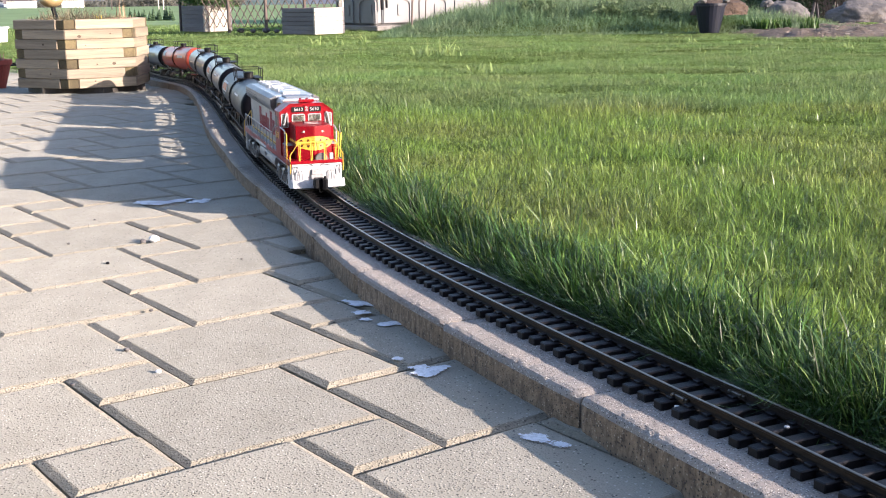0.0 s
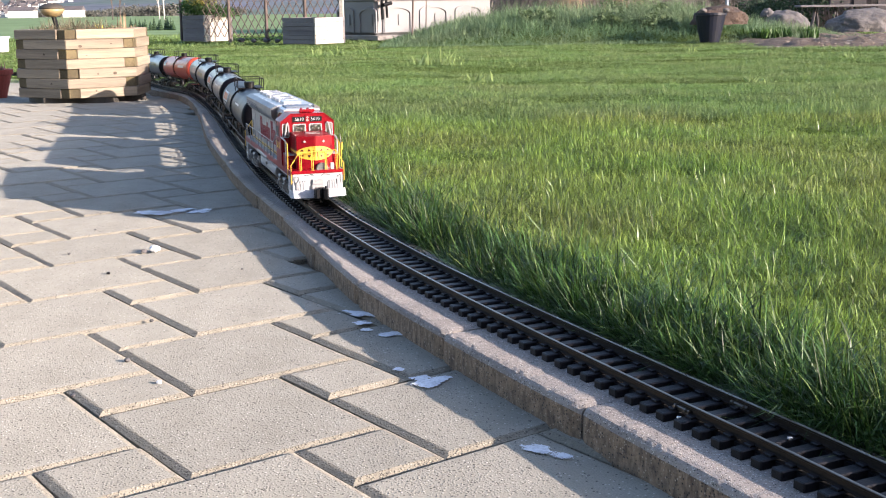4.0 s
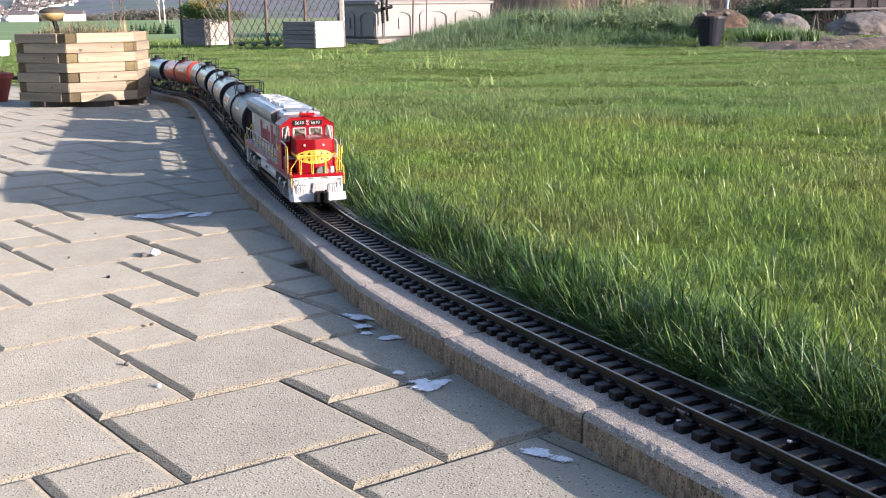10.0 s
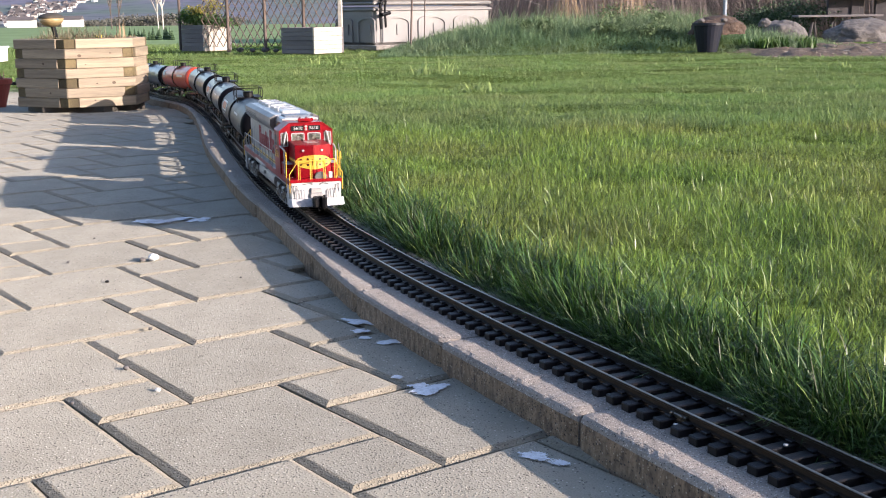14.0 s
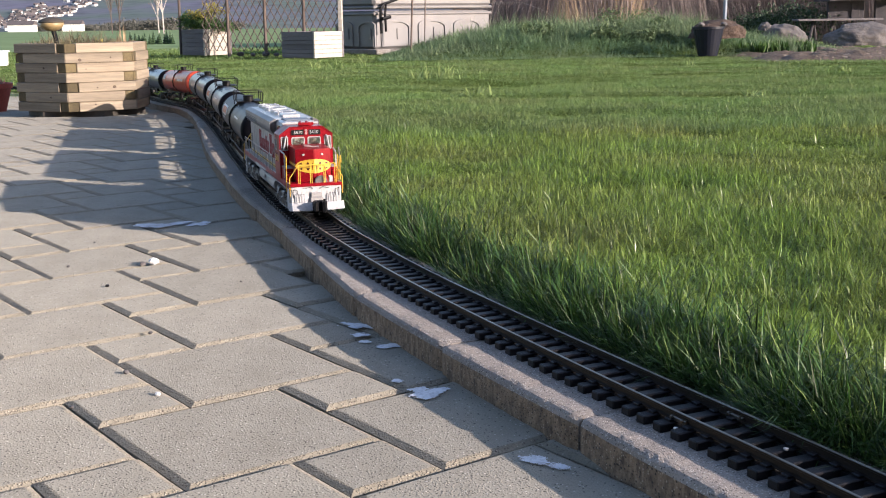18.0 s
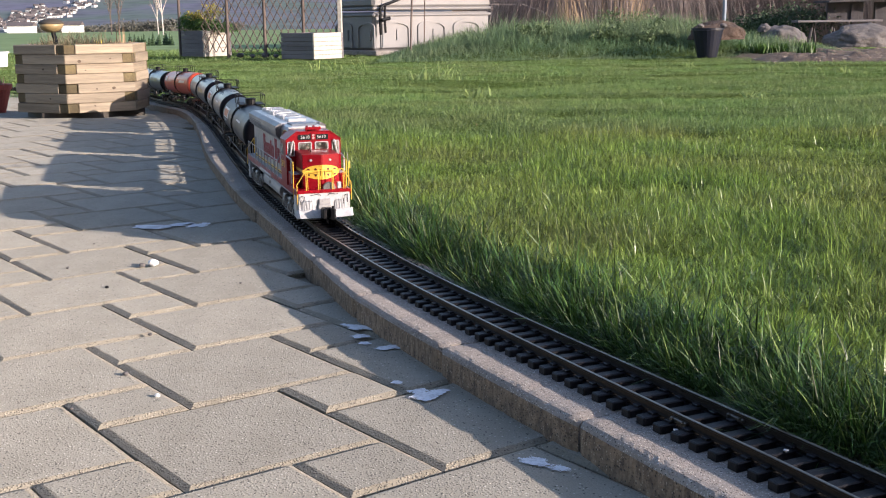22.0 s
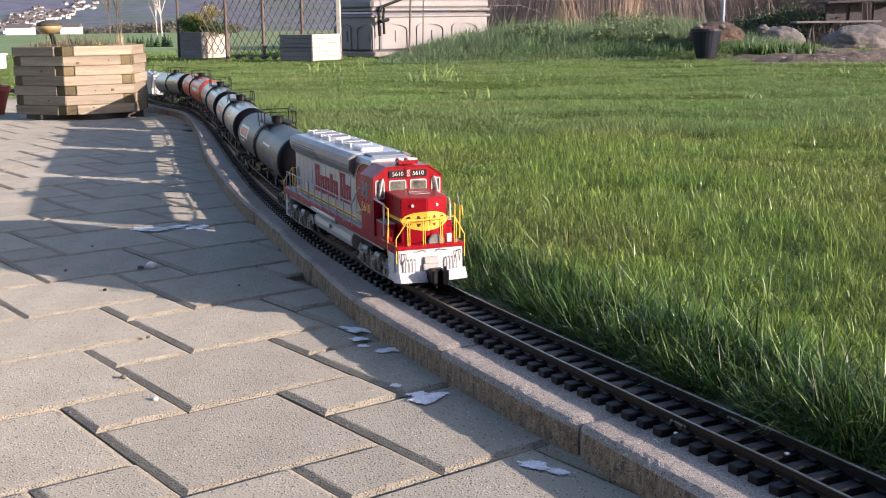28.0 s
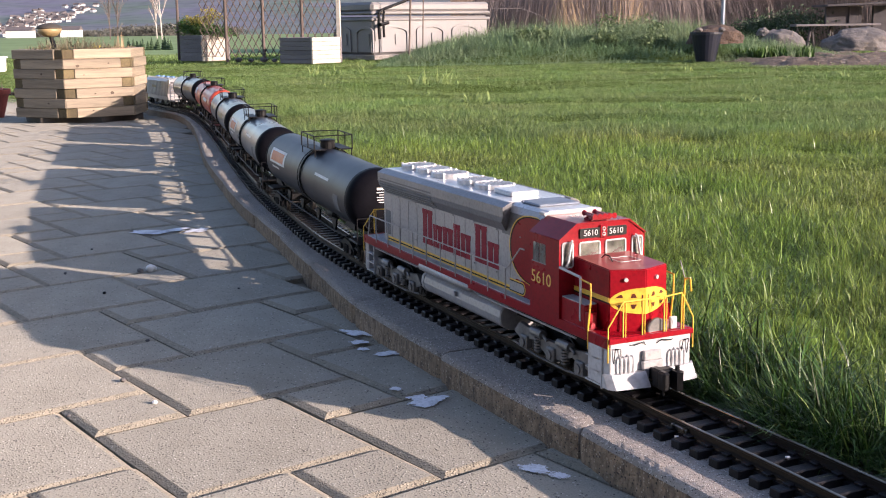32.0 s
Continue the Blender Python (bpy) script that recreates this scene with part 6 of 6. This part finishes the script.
tall_post(pose(-3.05, 14.0, 0, 0, 0.6), 1.9, 0.016, POST_WOOD, "slim wooden stake in the grass")
tall_post(pose(-0.315, 12.5, 0, 0, 2.5), 1.5, 0.011, POST_WOOD, "slim wooden stake before the storage box")
tall_post(pose(-0.18, 13.2, 0, 0, 1.5), 1.5, 0.007, POST_WOOD, "thin stake before the storage box")
tall_post(pose(3.32, 14.0, 0, 0, 0.5), 2.2, 0.022, STEEL, "grey blue steel pole behind the mound")

# storage box with arched panels
store = empty("storage_box", pose(-0.297, 14.22, 0, 0, 0, 39), "beige plastic garden storage box with arched panels and black hose", "storage box")


def build_store():
    w, d, h = 1.73, 0.72, 0.47
    bm = bmesh.new()
    box(bm, -w / 2, w / 2, -d / 2, d / 2, 0.045, h, 0.03)
    body = part("body", bm, PLASTIC_BEIGE, store)
    bm = bmesh.new()
    box(bm, -w / 2 - 0.06, w / 2 + 0.02, -d / 2 - 0.12, d / 2 + 0.02, -0.01, 0.045, 0.008)
    part("base_slab", bm, CURB, store)
    for z in (0.42, 0.49):
        bm = bmesh.new()
        box(bm, -w / 2 - 0.018, w / 2 + 0.018, -d / 2 - 0.018, d / 2 + 0.018, z, z + 0.035, 0.012)
        part("rim", bm, PLASTIC_BEIGE, body)
    bm = bmesh.new()
    box(bm, -w / 2 - 0.012, w / 2 + 0.012, -d / 2 - 0.012, d / 2 + 0.012, 0.52, 0.63, 0.03)
    part("lid", bm, PLASTIC_BEIGE, store)

    def arch(cx, face_y, wide, tall, turn):
        out = [(-wide / 2, 0), (wide / 2, 0)] + [(wide / 2 * math.cos(a), tall + wide * 0.16 * math.sin(a)) for a in (radians(15 * k) for k in range(13))]
        m = turn @ Matrix.Translation((cx, face_y, 0.07)) @ FACE_RIGHT
        bm = bmesh.new()
        inner = [(x * 0.86, 0.0 if y == 0 else y - 0.028) for x, y in out]
        loops = [[bm.verts.new(m @ Vector((x, y, z))) for x, y in loop] for loop, z in ((out, 0), (out, 0.016), (inner, 0.016), (inner, 0))]
        fs = [bm.faces.new((p[i], p[(i + 1) % len(out)], q[(i + 1) % len(out)], q[i])) for p, q in zip(loops, loops[1:] + loops[:1]) for i in range(len(out))]
        bmesh.ops.recalc_face_normals(bm, faces=fs)
        panel = part("arched_rib", bm, PLASTIC_BEIGE, body)
        bm = bmesh.new()
        plate(bm, [(x + 0.05, y + tall * 0.62) for x, y in rounded(0.07, 0.12, 0.008)], 0.012, m)
        part("handle_recess", bm, PLASTIC_BEIGE, panel)

    for k in range(3):
        arch(-w / 2 + 0.30 + k * 0.53, -d / 2, 0.42, 0.235, Matrix())
    left = pose(0, 0, 0, 0, 0, -90)
    for cx in (-0.22, 0.22):
        arch(cx, -w / 2, 0.34, 0.235, left)
    bm = bmesh.new()
    pipe(bm, ((-w / 2 + 0.62, -d / 2 - 0.05, 0.70), (-w / 2 + 0.30, -d / 2 - 0.05, 0.60), (-w / 2 + 0.10, -d / 2 - 0.05, 0.54), (-w / 2 + 0.05, -d / 2 - 0.06, 0.50), (-w / 2 + 0.05, -d / 2 - 0.06, 0.30), (-w / 2 + 0.055, -d / 2 - 0.06, 0.22)), 0.016, 8)
    pipe(bm, ((-w / 2 + 0.13, -d / 2 - 0.05, 0.53), (-w / 2 + 0.11, -d / 2 - 0.06, 0.42), (-w / 2 + 0.12, -d / 2 - 0.06, 0.24)), 0.014, 8)
    rod(bm, (-w / 2 + 0.05, -d / 2 - 0.09, 0.38), (-w / 2 + 0.16, -d / 2 - 0.09, 0.40), 0.02, 8)
    part("hose", bm, BLACK, store, "black hose hanging over the side")


build_store()


# earth mound with rough grass
def mound_height(x, y):
    a = max(0, 1 - ((x - 1.35) / 1.9) ** 2) * max(0, 1 - ((y - 13.2) / 1.7) ** 2)
    b = max(0, 1 - ((x - 3.0) / 1.2) ** 2) * max(0, 1 - ((y - 13.0) / 1.5) ** 2)
    return 0.235 * a + 0.13 * b + 0.03 * noise.noise((x * 2, y * 2, 1)) * (a + b)


mound = sheet("earth_mound", -0.7, 4.3, 11.5, 14.9, -0.040, SOIL, 0.1, mound_height)
tagged(mound, "low earth mound overgrown with rough grass", "mound", kind="structure")
rng2 = np.random.default_rng(77)
n = 75000
gx, gy = rng2.uniform(-0.6, 4.2, n), rng2.uniform(11.3, 14.6, n)
gz = np.array([mound_height(a, b) for a, b in zip(gx, gy)])
rough_grass = blades("rough_grass", np.stack([gx, gy, gz - 0.01], 1), (0.05 + 0.17 * np.clip(gz / 0.21, 0, 1)) * rng2.uniform(0.4, 1.1, n) * np.array([1 + 0.8 * noise.noise((a * 5, b * 5, 3)) for a, b in zip(gx, gy)]), 0.0038 * rng2.uniform(0.6, 1.4, n), 2.3, TALL_GRASS, 78)
tagged(rough_grass, "long rough grass on the earth mound", "grass", kind="stuff")
for k, (x, y, s, h) in enumerate(((1.0, 12.5, 0.2, 0.13), (1.7, 12.2, 0.2, 0.16), (2.15, 12.1, 0.18, 0.16), (1.9, 13.3, 0.35, 0.22))):
    leafy("weed_clump", (x, y, mound_height(x, y) - 0.03), s, h, 900, 0.018, WEED, 60 + k, "grey green weeds on the earth mound", "weeds", "stuff")

bucket = empty("black_pot", pose(2.53, 11.3, -0.005), "black plastic plant pot filled with bark at the mound", "plant pot")
bm = bmesh.new()
turned(bm, ((0, 0.090), (0.25, 0.142), (0.252, 0.153), (0.275, 0.153), (0.275, 0.137), (0.26, 0.135)), 24, pose(0, 0, 0, 0, -90, 0))
part("pot", bm, POT_BLACK, bucket)
bm = bmesh.new()
bmesh.ops.create_icosphere(bm, subdivisions=3, radius=0.136, matrix=pose(0, 0, 0.255))
for v in bm.verts:
    v.co.z = 0.255 + (v.co.z - 0.255) * 0.35 + 0.02 * noise.noise(v.co * 25)
part("bark", bm, MULCH, bucket)
for x, y in ((-0.09, -0.10), (0.13, -0.07)):
    pebble(2.53 + x, 11.3 + y, 0.272, 0.032, STONE, "pale stone on the rim of the black pot")["category"] = "stone"


def heap(name, where, rx, ry, h, material, seed, label, category):
    bm = bmesh.new()
    bmesh.ops.create_icosphere(bm, subdivisions=5, radius=1)
    for v in bm.verts:
        k = 1 + 0.16 * noise.noise(v.co * 2.1 + Vector((seed, 0, 0))) + 0.06 * noise.noise(v.co * 7 + Vector((0, seed, 0)))
        v.co = Vector((v.co.x * rx * k, v.co.y * ry * k, v.co.z * h * k))
    bmesh.ops.delete(bm, geom=[v for v in bm.verts if v.co.z < -0.3 * h], context="VERTS")
    ob = part(name, bm, material, smooth=True)
    ob.location = where
    return tagged(ob, label, category)


heap("bark_mound", (2.72, 11.75, 0.19), 0.27, 0.2, 0.14, MULCH, 3, "heap of brown bark mulch behind the black pot", "mulch heap")
heap("boulder", (3.72, 13.0, 0.10), 0.24, 0.20, 0.17, STONE, 7, "rounded pale boulder at the edge of the garden bed", "boulder")
heap("boulder", (3.53, 13.0, 0.22), 0.07, 0.06, 0.07, STONE, 8, "small rounded stone resting on a boulder", "boulder")
heap("boulder", (4.58, 13.0, 0.08), 0.40, 0.25, 0.19, STONE, 11, "large grey boulder behind the garden bed", "boulder")


def bed_rim(x, y):
    """How far the place lies inside the front edge of the bed."""
    return y - (10.1 - 0.55 * (x - 2.7) + 0.2 * noise.noise((x * 2, y * 2, 0)))


bed = sheet("garden_bed", 2.7, 6.5, 9.3, 12.6, -0.03, EARTH, 0.05, lambda x, y: max(0, min(1, bed_rim(x, y) / 0.3, (x - 2.7) / 0.3)) * (0.045 + 0.04 * noise.noise((x * 3, y * 3, 4)) + 0.03 * noise.noise((x * 11, y * 11, 4))),
            lambda x, y: bed_rim(x, y) > 0)
tagged(bed, "bare brown soil of a dug garden bed with clods", "garden bed", kind="structure")
rng3 = np.random.default_rng(12)
for k in range(9):
    x, y = rng3.uniform(3.0, 3.75), rng3.uniform(11.3, 12.2)
    tuft("bed_plant", 60, 0.09, 0.10, 0.022, 0.55, LEAF, (x, y, 0.02), 90 + k, "leafy green plant on the garden bed", "plants")["group"] = "garden bed plants"

shelter = empty("wooden_shelter", pose(5.0, 14.6, 0), "dark low wooden shelter with a plank bench behind the bed", "shelter")


def build_shelter():
    for x0, x1, y, z0, z1, mat, name in ((-0.28, 0.16, 0, 0.30, 0.52, DARK_WOOD, "wall"), (0.0, 0.10, -0.02, 0.30, 0.50, DARK_WOOD, "post"), (0.30, 0.70, 0.0, 0.05, 0.52, DARK_WOOD, "wall")):
        bm = bmesh.new()
        box(bm, x0, x1, y, y + 0.05, z0, z1, 0.004)
        part(name, bm, mat, shelter)
    bm = bmesh.new()
    box(bm, -0.33, 0.75, -0.25, 0.35, 0.525, 0.55, 0.004, pose(0, 0, 0, 0, -2, 0))
    part("roof_board", bm, DARK_WOOD, shelter)
    bm = bmesh.new()
    box(bm, -0.72, 0.30, -0.28, -0.02, 0.285, 0.31, 0.004)
    part("bench_board", bm, GREY_WOOD, shelter)
    for x in (-0.50, -0.26, 0.2):
        bm = bmesh.new()
        rod(bm, (x - 0.06, -0.2, 0), (x, -0.15, 0.29), 0.018, 6)
        rod(bm, (x + 0.06, -0.1, 0), (x, -0.15, 0.29), 0.018, 6)
        part("leg", bm, DARK_WOOD, shelter)


build_shelter()
leafy("hedge_bank", (4.25, 15.2, 0), 0.75, 0.44, 6500, 0.022, CONIFER, 71, "dark green hedge behind the boulders", "hedge")


# brown brushwood behind the garden
def brush(name, x0, x1, y0, y1, n, h, material, seed, label):
    r = np.random.default_rng(seed)
    pts = np.stack([r.uniform(x0, x1, n), r.uniform(y0, y1, n), np.zeros(n)], 1)
    ob = blades(name, pts, h * r.uniform(0.4, 1.1, n), 0.0065 * r.uniform(0.3, 1.2, n), 0.5, material, seed, 3)
    return tagged(ob, label, "brushwood", kind="stuff")


brush("brushwood", 0.4, 8.5, 16.0, 19.5, 22000, 1.4, BRUSH, 81, "dense bare brown brushwood behind the garden")
brush("pale_reeds", 1.3, 2.6, 15.0, 15.6, 260, 1.1, DRY, 82, "pale dry reeds in front of the brushwood")
bank = sheet("brush_bank", 0.2, 14, 19.4, 24, -0.03, EARTH, 0.5, lambda x, y: 1.6 * min(1, (y - 19.4) / 1.5))
tagged(bank, "dark bank behind the brushwood", "bank", kind="structure")
pale = bmesh.new()
pipe(pale, ((0.6, 14.3, 0.545), (1.0, 14.6, 0.55), (1.25, 14.9, 0.47), (1.5, 15.1, 0.33)), 0.0018, 6)
ob = part("washing_line", pale, GREY_WOOD)
tagged(ob, "thin grey cord hanging from the storage box", "cord")


def bare_tree(where, h, seed, material, label, spread=0.22):
    """A tapered trunk that forks into bare limbs and twigs."""
    r = random.Random(seed)
    e = empty("bare_tree", Matrix.Translation(where), label, "tree", "bare trees")
    trunk, twigs = bmesh.new(), bmesh.new()

    def grow(p, d, length, rad, depth):
        q = p + d * length
        rod(trunk if depth < 2 else twigs, p, q, rad, 6 if depth < 2 else 4, rad * 0.65)
        if depth < 4:
            for k in range(3 if depth else 7):
                nd = (d + Vector((r.uniform(-1, 1), r.uniform(-1, 1), r.uniform(0, 0.7))) * (0.4 + 0.12 * depth)).normalized()
                grow(p.lerp(q, r.uniform(0.4, 1.0)), nd, length * r.uniform(0.45, 0.65), rad * 0.55, depth + 1)

    grow(Vector((0, 0, 0)), Vector((r.uniform(-0.05, 0.05), 0, 1)).normalized(), h * 0.5, h * 0.009, 0)
    part("trunk", trunk, material, e)
    part("crown", twigs, TWIG, e)
    return e


for k, (u, y) in enumerate(((-0.255, 850), (-0.247, 870), (-0.238, 840), (-0.228, 900), (-0.215, 950), (-0.262, 900), (-0.30, 1350), (-0.318, 1400), (-0.335, 1450), (-0.29, 1300), (-0.20, 1000), (-0.18, 1050))):
    leafy("far_wood", (u * y, y, -0.0072 * (y - 40) - 0.5), 18, 6, 2600, 0.9, FAR_WOOD, 300 + k, "bare brown wood below the hillside", "woodland", "stuff")
bare_tree((-9.25, 40, -0.03), 2.7, 3, BIRCH, "bare white birch on the meadow")
bare_tree((-9.65, 41, -0.03), 2.2, 4, BIRCH, "slender bare birch on the meadow")
bare_tree((-11.0, 41, -0.03), 2.3, 6, BARK, "bare brown tree on the meadow")
bare_tree((-11.8, 43, -0.03), 2.2, 9, BARK, "bare brown tree on the meadow")
random.seed(19)
for k in range(14):
    h = random.uniform(0.17, 0.27)
    bm = bmesh.new()
    rings = 11
    turned(bm, [(h * i / rings, max(0.003, 0.052 * (1 - i / rings) * (1.25 if i % 2 else 0.75))) for i in range(rings + 1)], 9, pose(0, 0, 0, 0, -90, 0))
    for v in bm.verts:
        v.co += Vector((noise.noise(v.co * 60 + Vector((k, 0, 0))), noise.noise(v.co * 60 + Vector((0, k, 0))), 0)) * 0.012
    ob = part("hedge_conifer", bm, CONIFER)
    ob.location = (-5.72 + k * 0.062 + random.uniform(-0.012, 0.012), 22 + random.uniform(-0.15, 0.15), -0.03)
    tagged(ob, "small dark conifer in a young hedge row", "conifer", "hedge conifers")


# ---- paving ----
PAVE_X, PAVE_Y, PAVE_TURN, LARGE, SMALL = -0.4025, 1.1827, radians(-53.1), 0.2023, 0.0992
pavement = empty("pavement", pose(0, 0, 0), "sandy grey concrete pavers, large and small squares", "pavement", kind="structure")


def paver_mesh(name, size, seed):
    """A paver with a worn, rounded, slightly uneven edge."""
    r = random.Random(seed)
    bm = bmesh.new()
    g, c, e = 0.0010, 0.0078, 0.0034
    rings = []
    for inset, z, rough in ((g, -0.03, 0), (g, -e, 0.0005), (g + c * 0.75, -0.0006, 0.0005), (g + c, 0.0, 0.0007)):
        lo, hi, mid = inset, size - inset, (size * 0.33, size * 0.67)
        ring = [(lo, lo), (mid[0], lo), (mid[1], lo), (hi, lo), (hi, mid[0]), (hi, mid[1]), (hi, hi), (mid[1], hi), (mid[0], hi), (lo, hi), (lo, mid[1]), (lo, mid[0])]
        rings.append([bm.verts.new((x + r.uniform(-rough, rough), y + r.uniform(-rough, rough), z)) for x, y in ring])
    for a, b in zip(rings, rings[1:]):
        for i in range(12):
            bm.faces.new((a[i], a[(i + 1) % 12], b[(i + 1) % 12], b[i])).material_index = 1
    bm.faces.new(rings[-1])
    me = bpy.data.meshes.new(name)
    bm.to_mesh(me)
    bm.free()
    me.materials.append(PAVER)
    me.materials.append(PAVER_EDGE)
    return me


random.seed(21)
big_paver, small_paver = ([paver_mesh(name, size, 40 + k) for k in range(5)] for name, size in (("large_paver", LARGE), ("small_paver", SMALL)))
ax, ay = math.cos(PAVE_TURN), math.sin(PAVE_TURN)
bx, by = -ay, ax
spots = {"big": [], "small": []}
for i in range(-34, 35):
    for j in range(-34, 35):
        ox = PAVE_X + i * (LARGE * bx + SMALL * ax) + j * (SMALL * bx - LARGE * ax)
        oy = PAVE_Y + i * (LARGE * by + SMALL * ay) + j * (SMALL * by - LARGE * ay)
        for kind, shift, size in (("small", 0, SMALL), ("big", SMALL, LARGE)):
            px, py = ox + shift * ax, oy + shift * ay
            cx, cy = px + (ax + bx) * size / 2, py + (ay + by) * size / 2
            if -6.5 < cx and -2.0 < cy < 7.2 and cx < (edge_x(cy, 0.01) if -1.2 < cy < 6.6 else (1.4 if cy < 0 else -2.3)):
                spots[kind].append((math.hypot(cx + 0.3, cy - 1.6), px, py, cy))
rest_v, rest_f = [], []
rest_m = []
for kind, shapes in (("big", big_paver), ("small", small_paver)):
    for k, (far, px, py, cy) in enumerate(sorted(spots[kind])):
        m = Matrix.Translation((px, py, random.uniform(-0.0012, 0.0004) + dip(cy))) @ Euler((random.gauss(0, 0.002), random.gauss(0, 0.002), PAVE_TURN + random.gauss(0, 0.002))).to_matrix().to_4x4()
        me = shapes[k % 5]
        if k < 300:
            ob = new("paver", me)
            ob.parent = pavement
            ob.matrix_basis = m
        else:
            base = len(rest_v)
            rest_v += [m @ v.co for v in me.vertices]
            for f in me.polygons:
                i = list(f.vertices)
                quads = [i] if len(i) == 4 else [[i[11], i[0], i[1], i[2]], [i[10], i[11], i[2], i[3]], [i[9], i[10], i[3], i[4]], [i[8], i[9], i[4], i[5]], [i[7], i[8], i[5], i[6]]]
                rest_f += [tuple(base + v for v in quad) for quad in quads]
                rest_m += [f.material_index] * len(quads)
more = fast_mesh("paver_field", [tuple(v) for v in rest_v], rest_f, PAVER, pavement)
more.data.materials.append(PAVER_EDGE)
more.data.polygons.foreach_set("material_index", rest_m)
more.data.polygons.foreach_set("use_smooth", [False] * len(rest_f))
tagged(more, kind="stuff")


# ---- motions ----
TRAIN_RUN = ((0, 3.899), (18.5, 3.899), (19, 3.895), (19.5, 3.889), (20, 3.880), (21, 3.857), (22, 3.830), (23, 3.783), (24, 3.712), (25, 3.632), (25.5, 3.586), (26.5, 3.479), (27.5, 3.362),
             (28, 3.302), (29, 3.187), (30, 3.066), (31, 2.940), (31.5, 2.878), (32, 2.816))


def carriage(s, front, back, lead=0.0):
    """The pose of a vehicle whose two trucks stand front and back metres behind s; its origin lies lead metres ahead of its front truck."""
    p, _ = on_line(s + front)
    q, _ = on_line(s + back)
    d = (p - q) / np.linalg.norm(p - q)
    o = p + d * lead
    fall = math.degrees(math.atan2(dip(q[1]) - dip(p[1]), back - front))
    return pose(o[0], o[1], RAIL_TOP + dip(o[1]), 0, fall, math.degrees(math.atan2(d[1], d[0])))


CAR_FIRST, CAR_PITCH = 0.625, 0.755


def turning(r, x):
    """Rows for a wheelset that rolls with the train: a new row for every 70 degrees or less."""
    ts, ss = np.array([t for t, _ in TRAIN_RUN]), np.array([s for _, s in TRAIN_RUN])
    rows = [(0, pose(x, 0, r)), (18.5, pose(x, 0, r))]
    steps = int((ss[0] - ss[-1]) / (1.15 * r)) + 1
    last = 18.5
    for k in range(1, steps + 1):
        gone = (ss[0] - ss[-1]) * k / steps
        t = float(np.interp(gone, ss[0] - ss[1:], ts[1:]))
        if frame(t) > frame(last):
            rows.append((t, pose(x, 0, r) @ Matrix.Rotation(gone / r, 4, "Y")))
            last = t
    return rows


def motions():
    walk(LOCO, [(t, carriage(s, LOCO_TRUCKS[0], LOCO_TRUCKS[1], LOCO_TRUCKS[0])) for t, s in TRAIN_RUN])
    for k, car in enumerate(CARS):
        half = 0.262 if k < 5 else 0.285
        middle = CAR_FIRST + CAR_PITCH * (k + 0.5) + (0 if k < 5 else 0.012)
        walk(car, [(t, carriage(s, middle - half, middle + half, -half)) for t, s in TRAIN_RUN])
    for ob, x, r in WHEELS:
        walk(ob, turning(r, x))


motions()
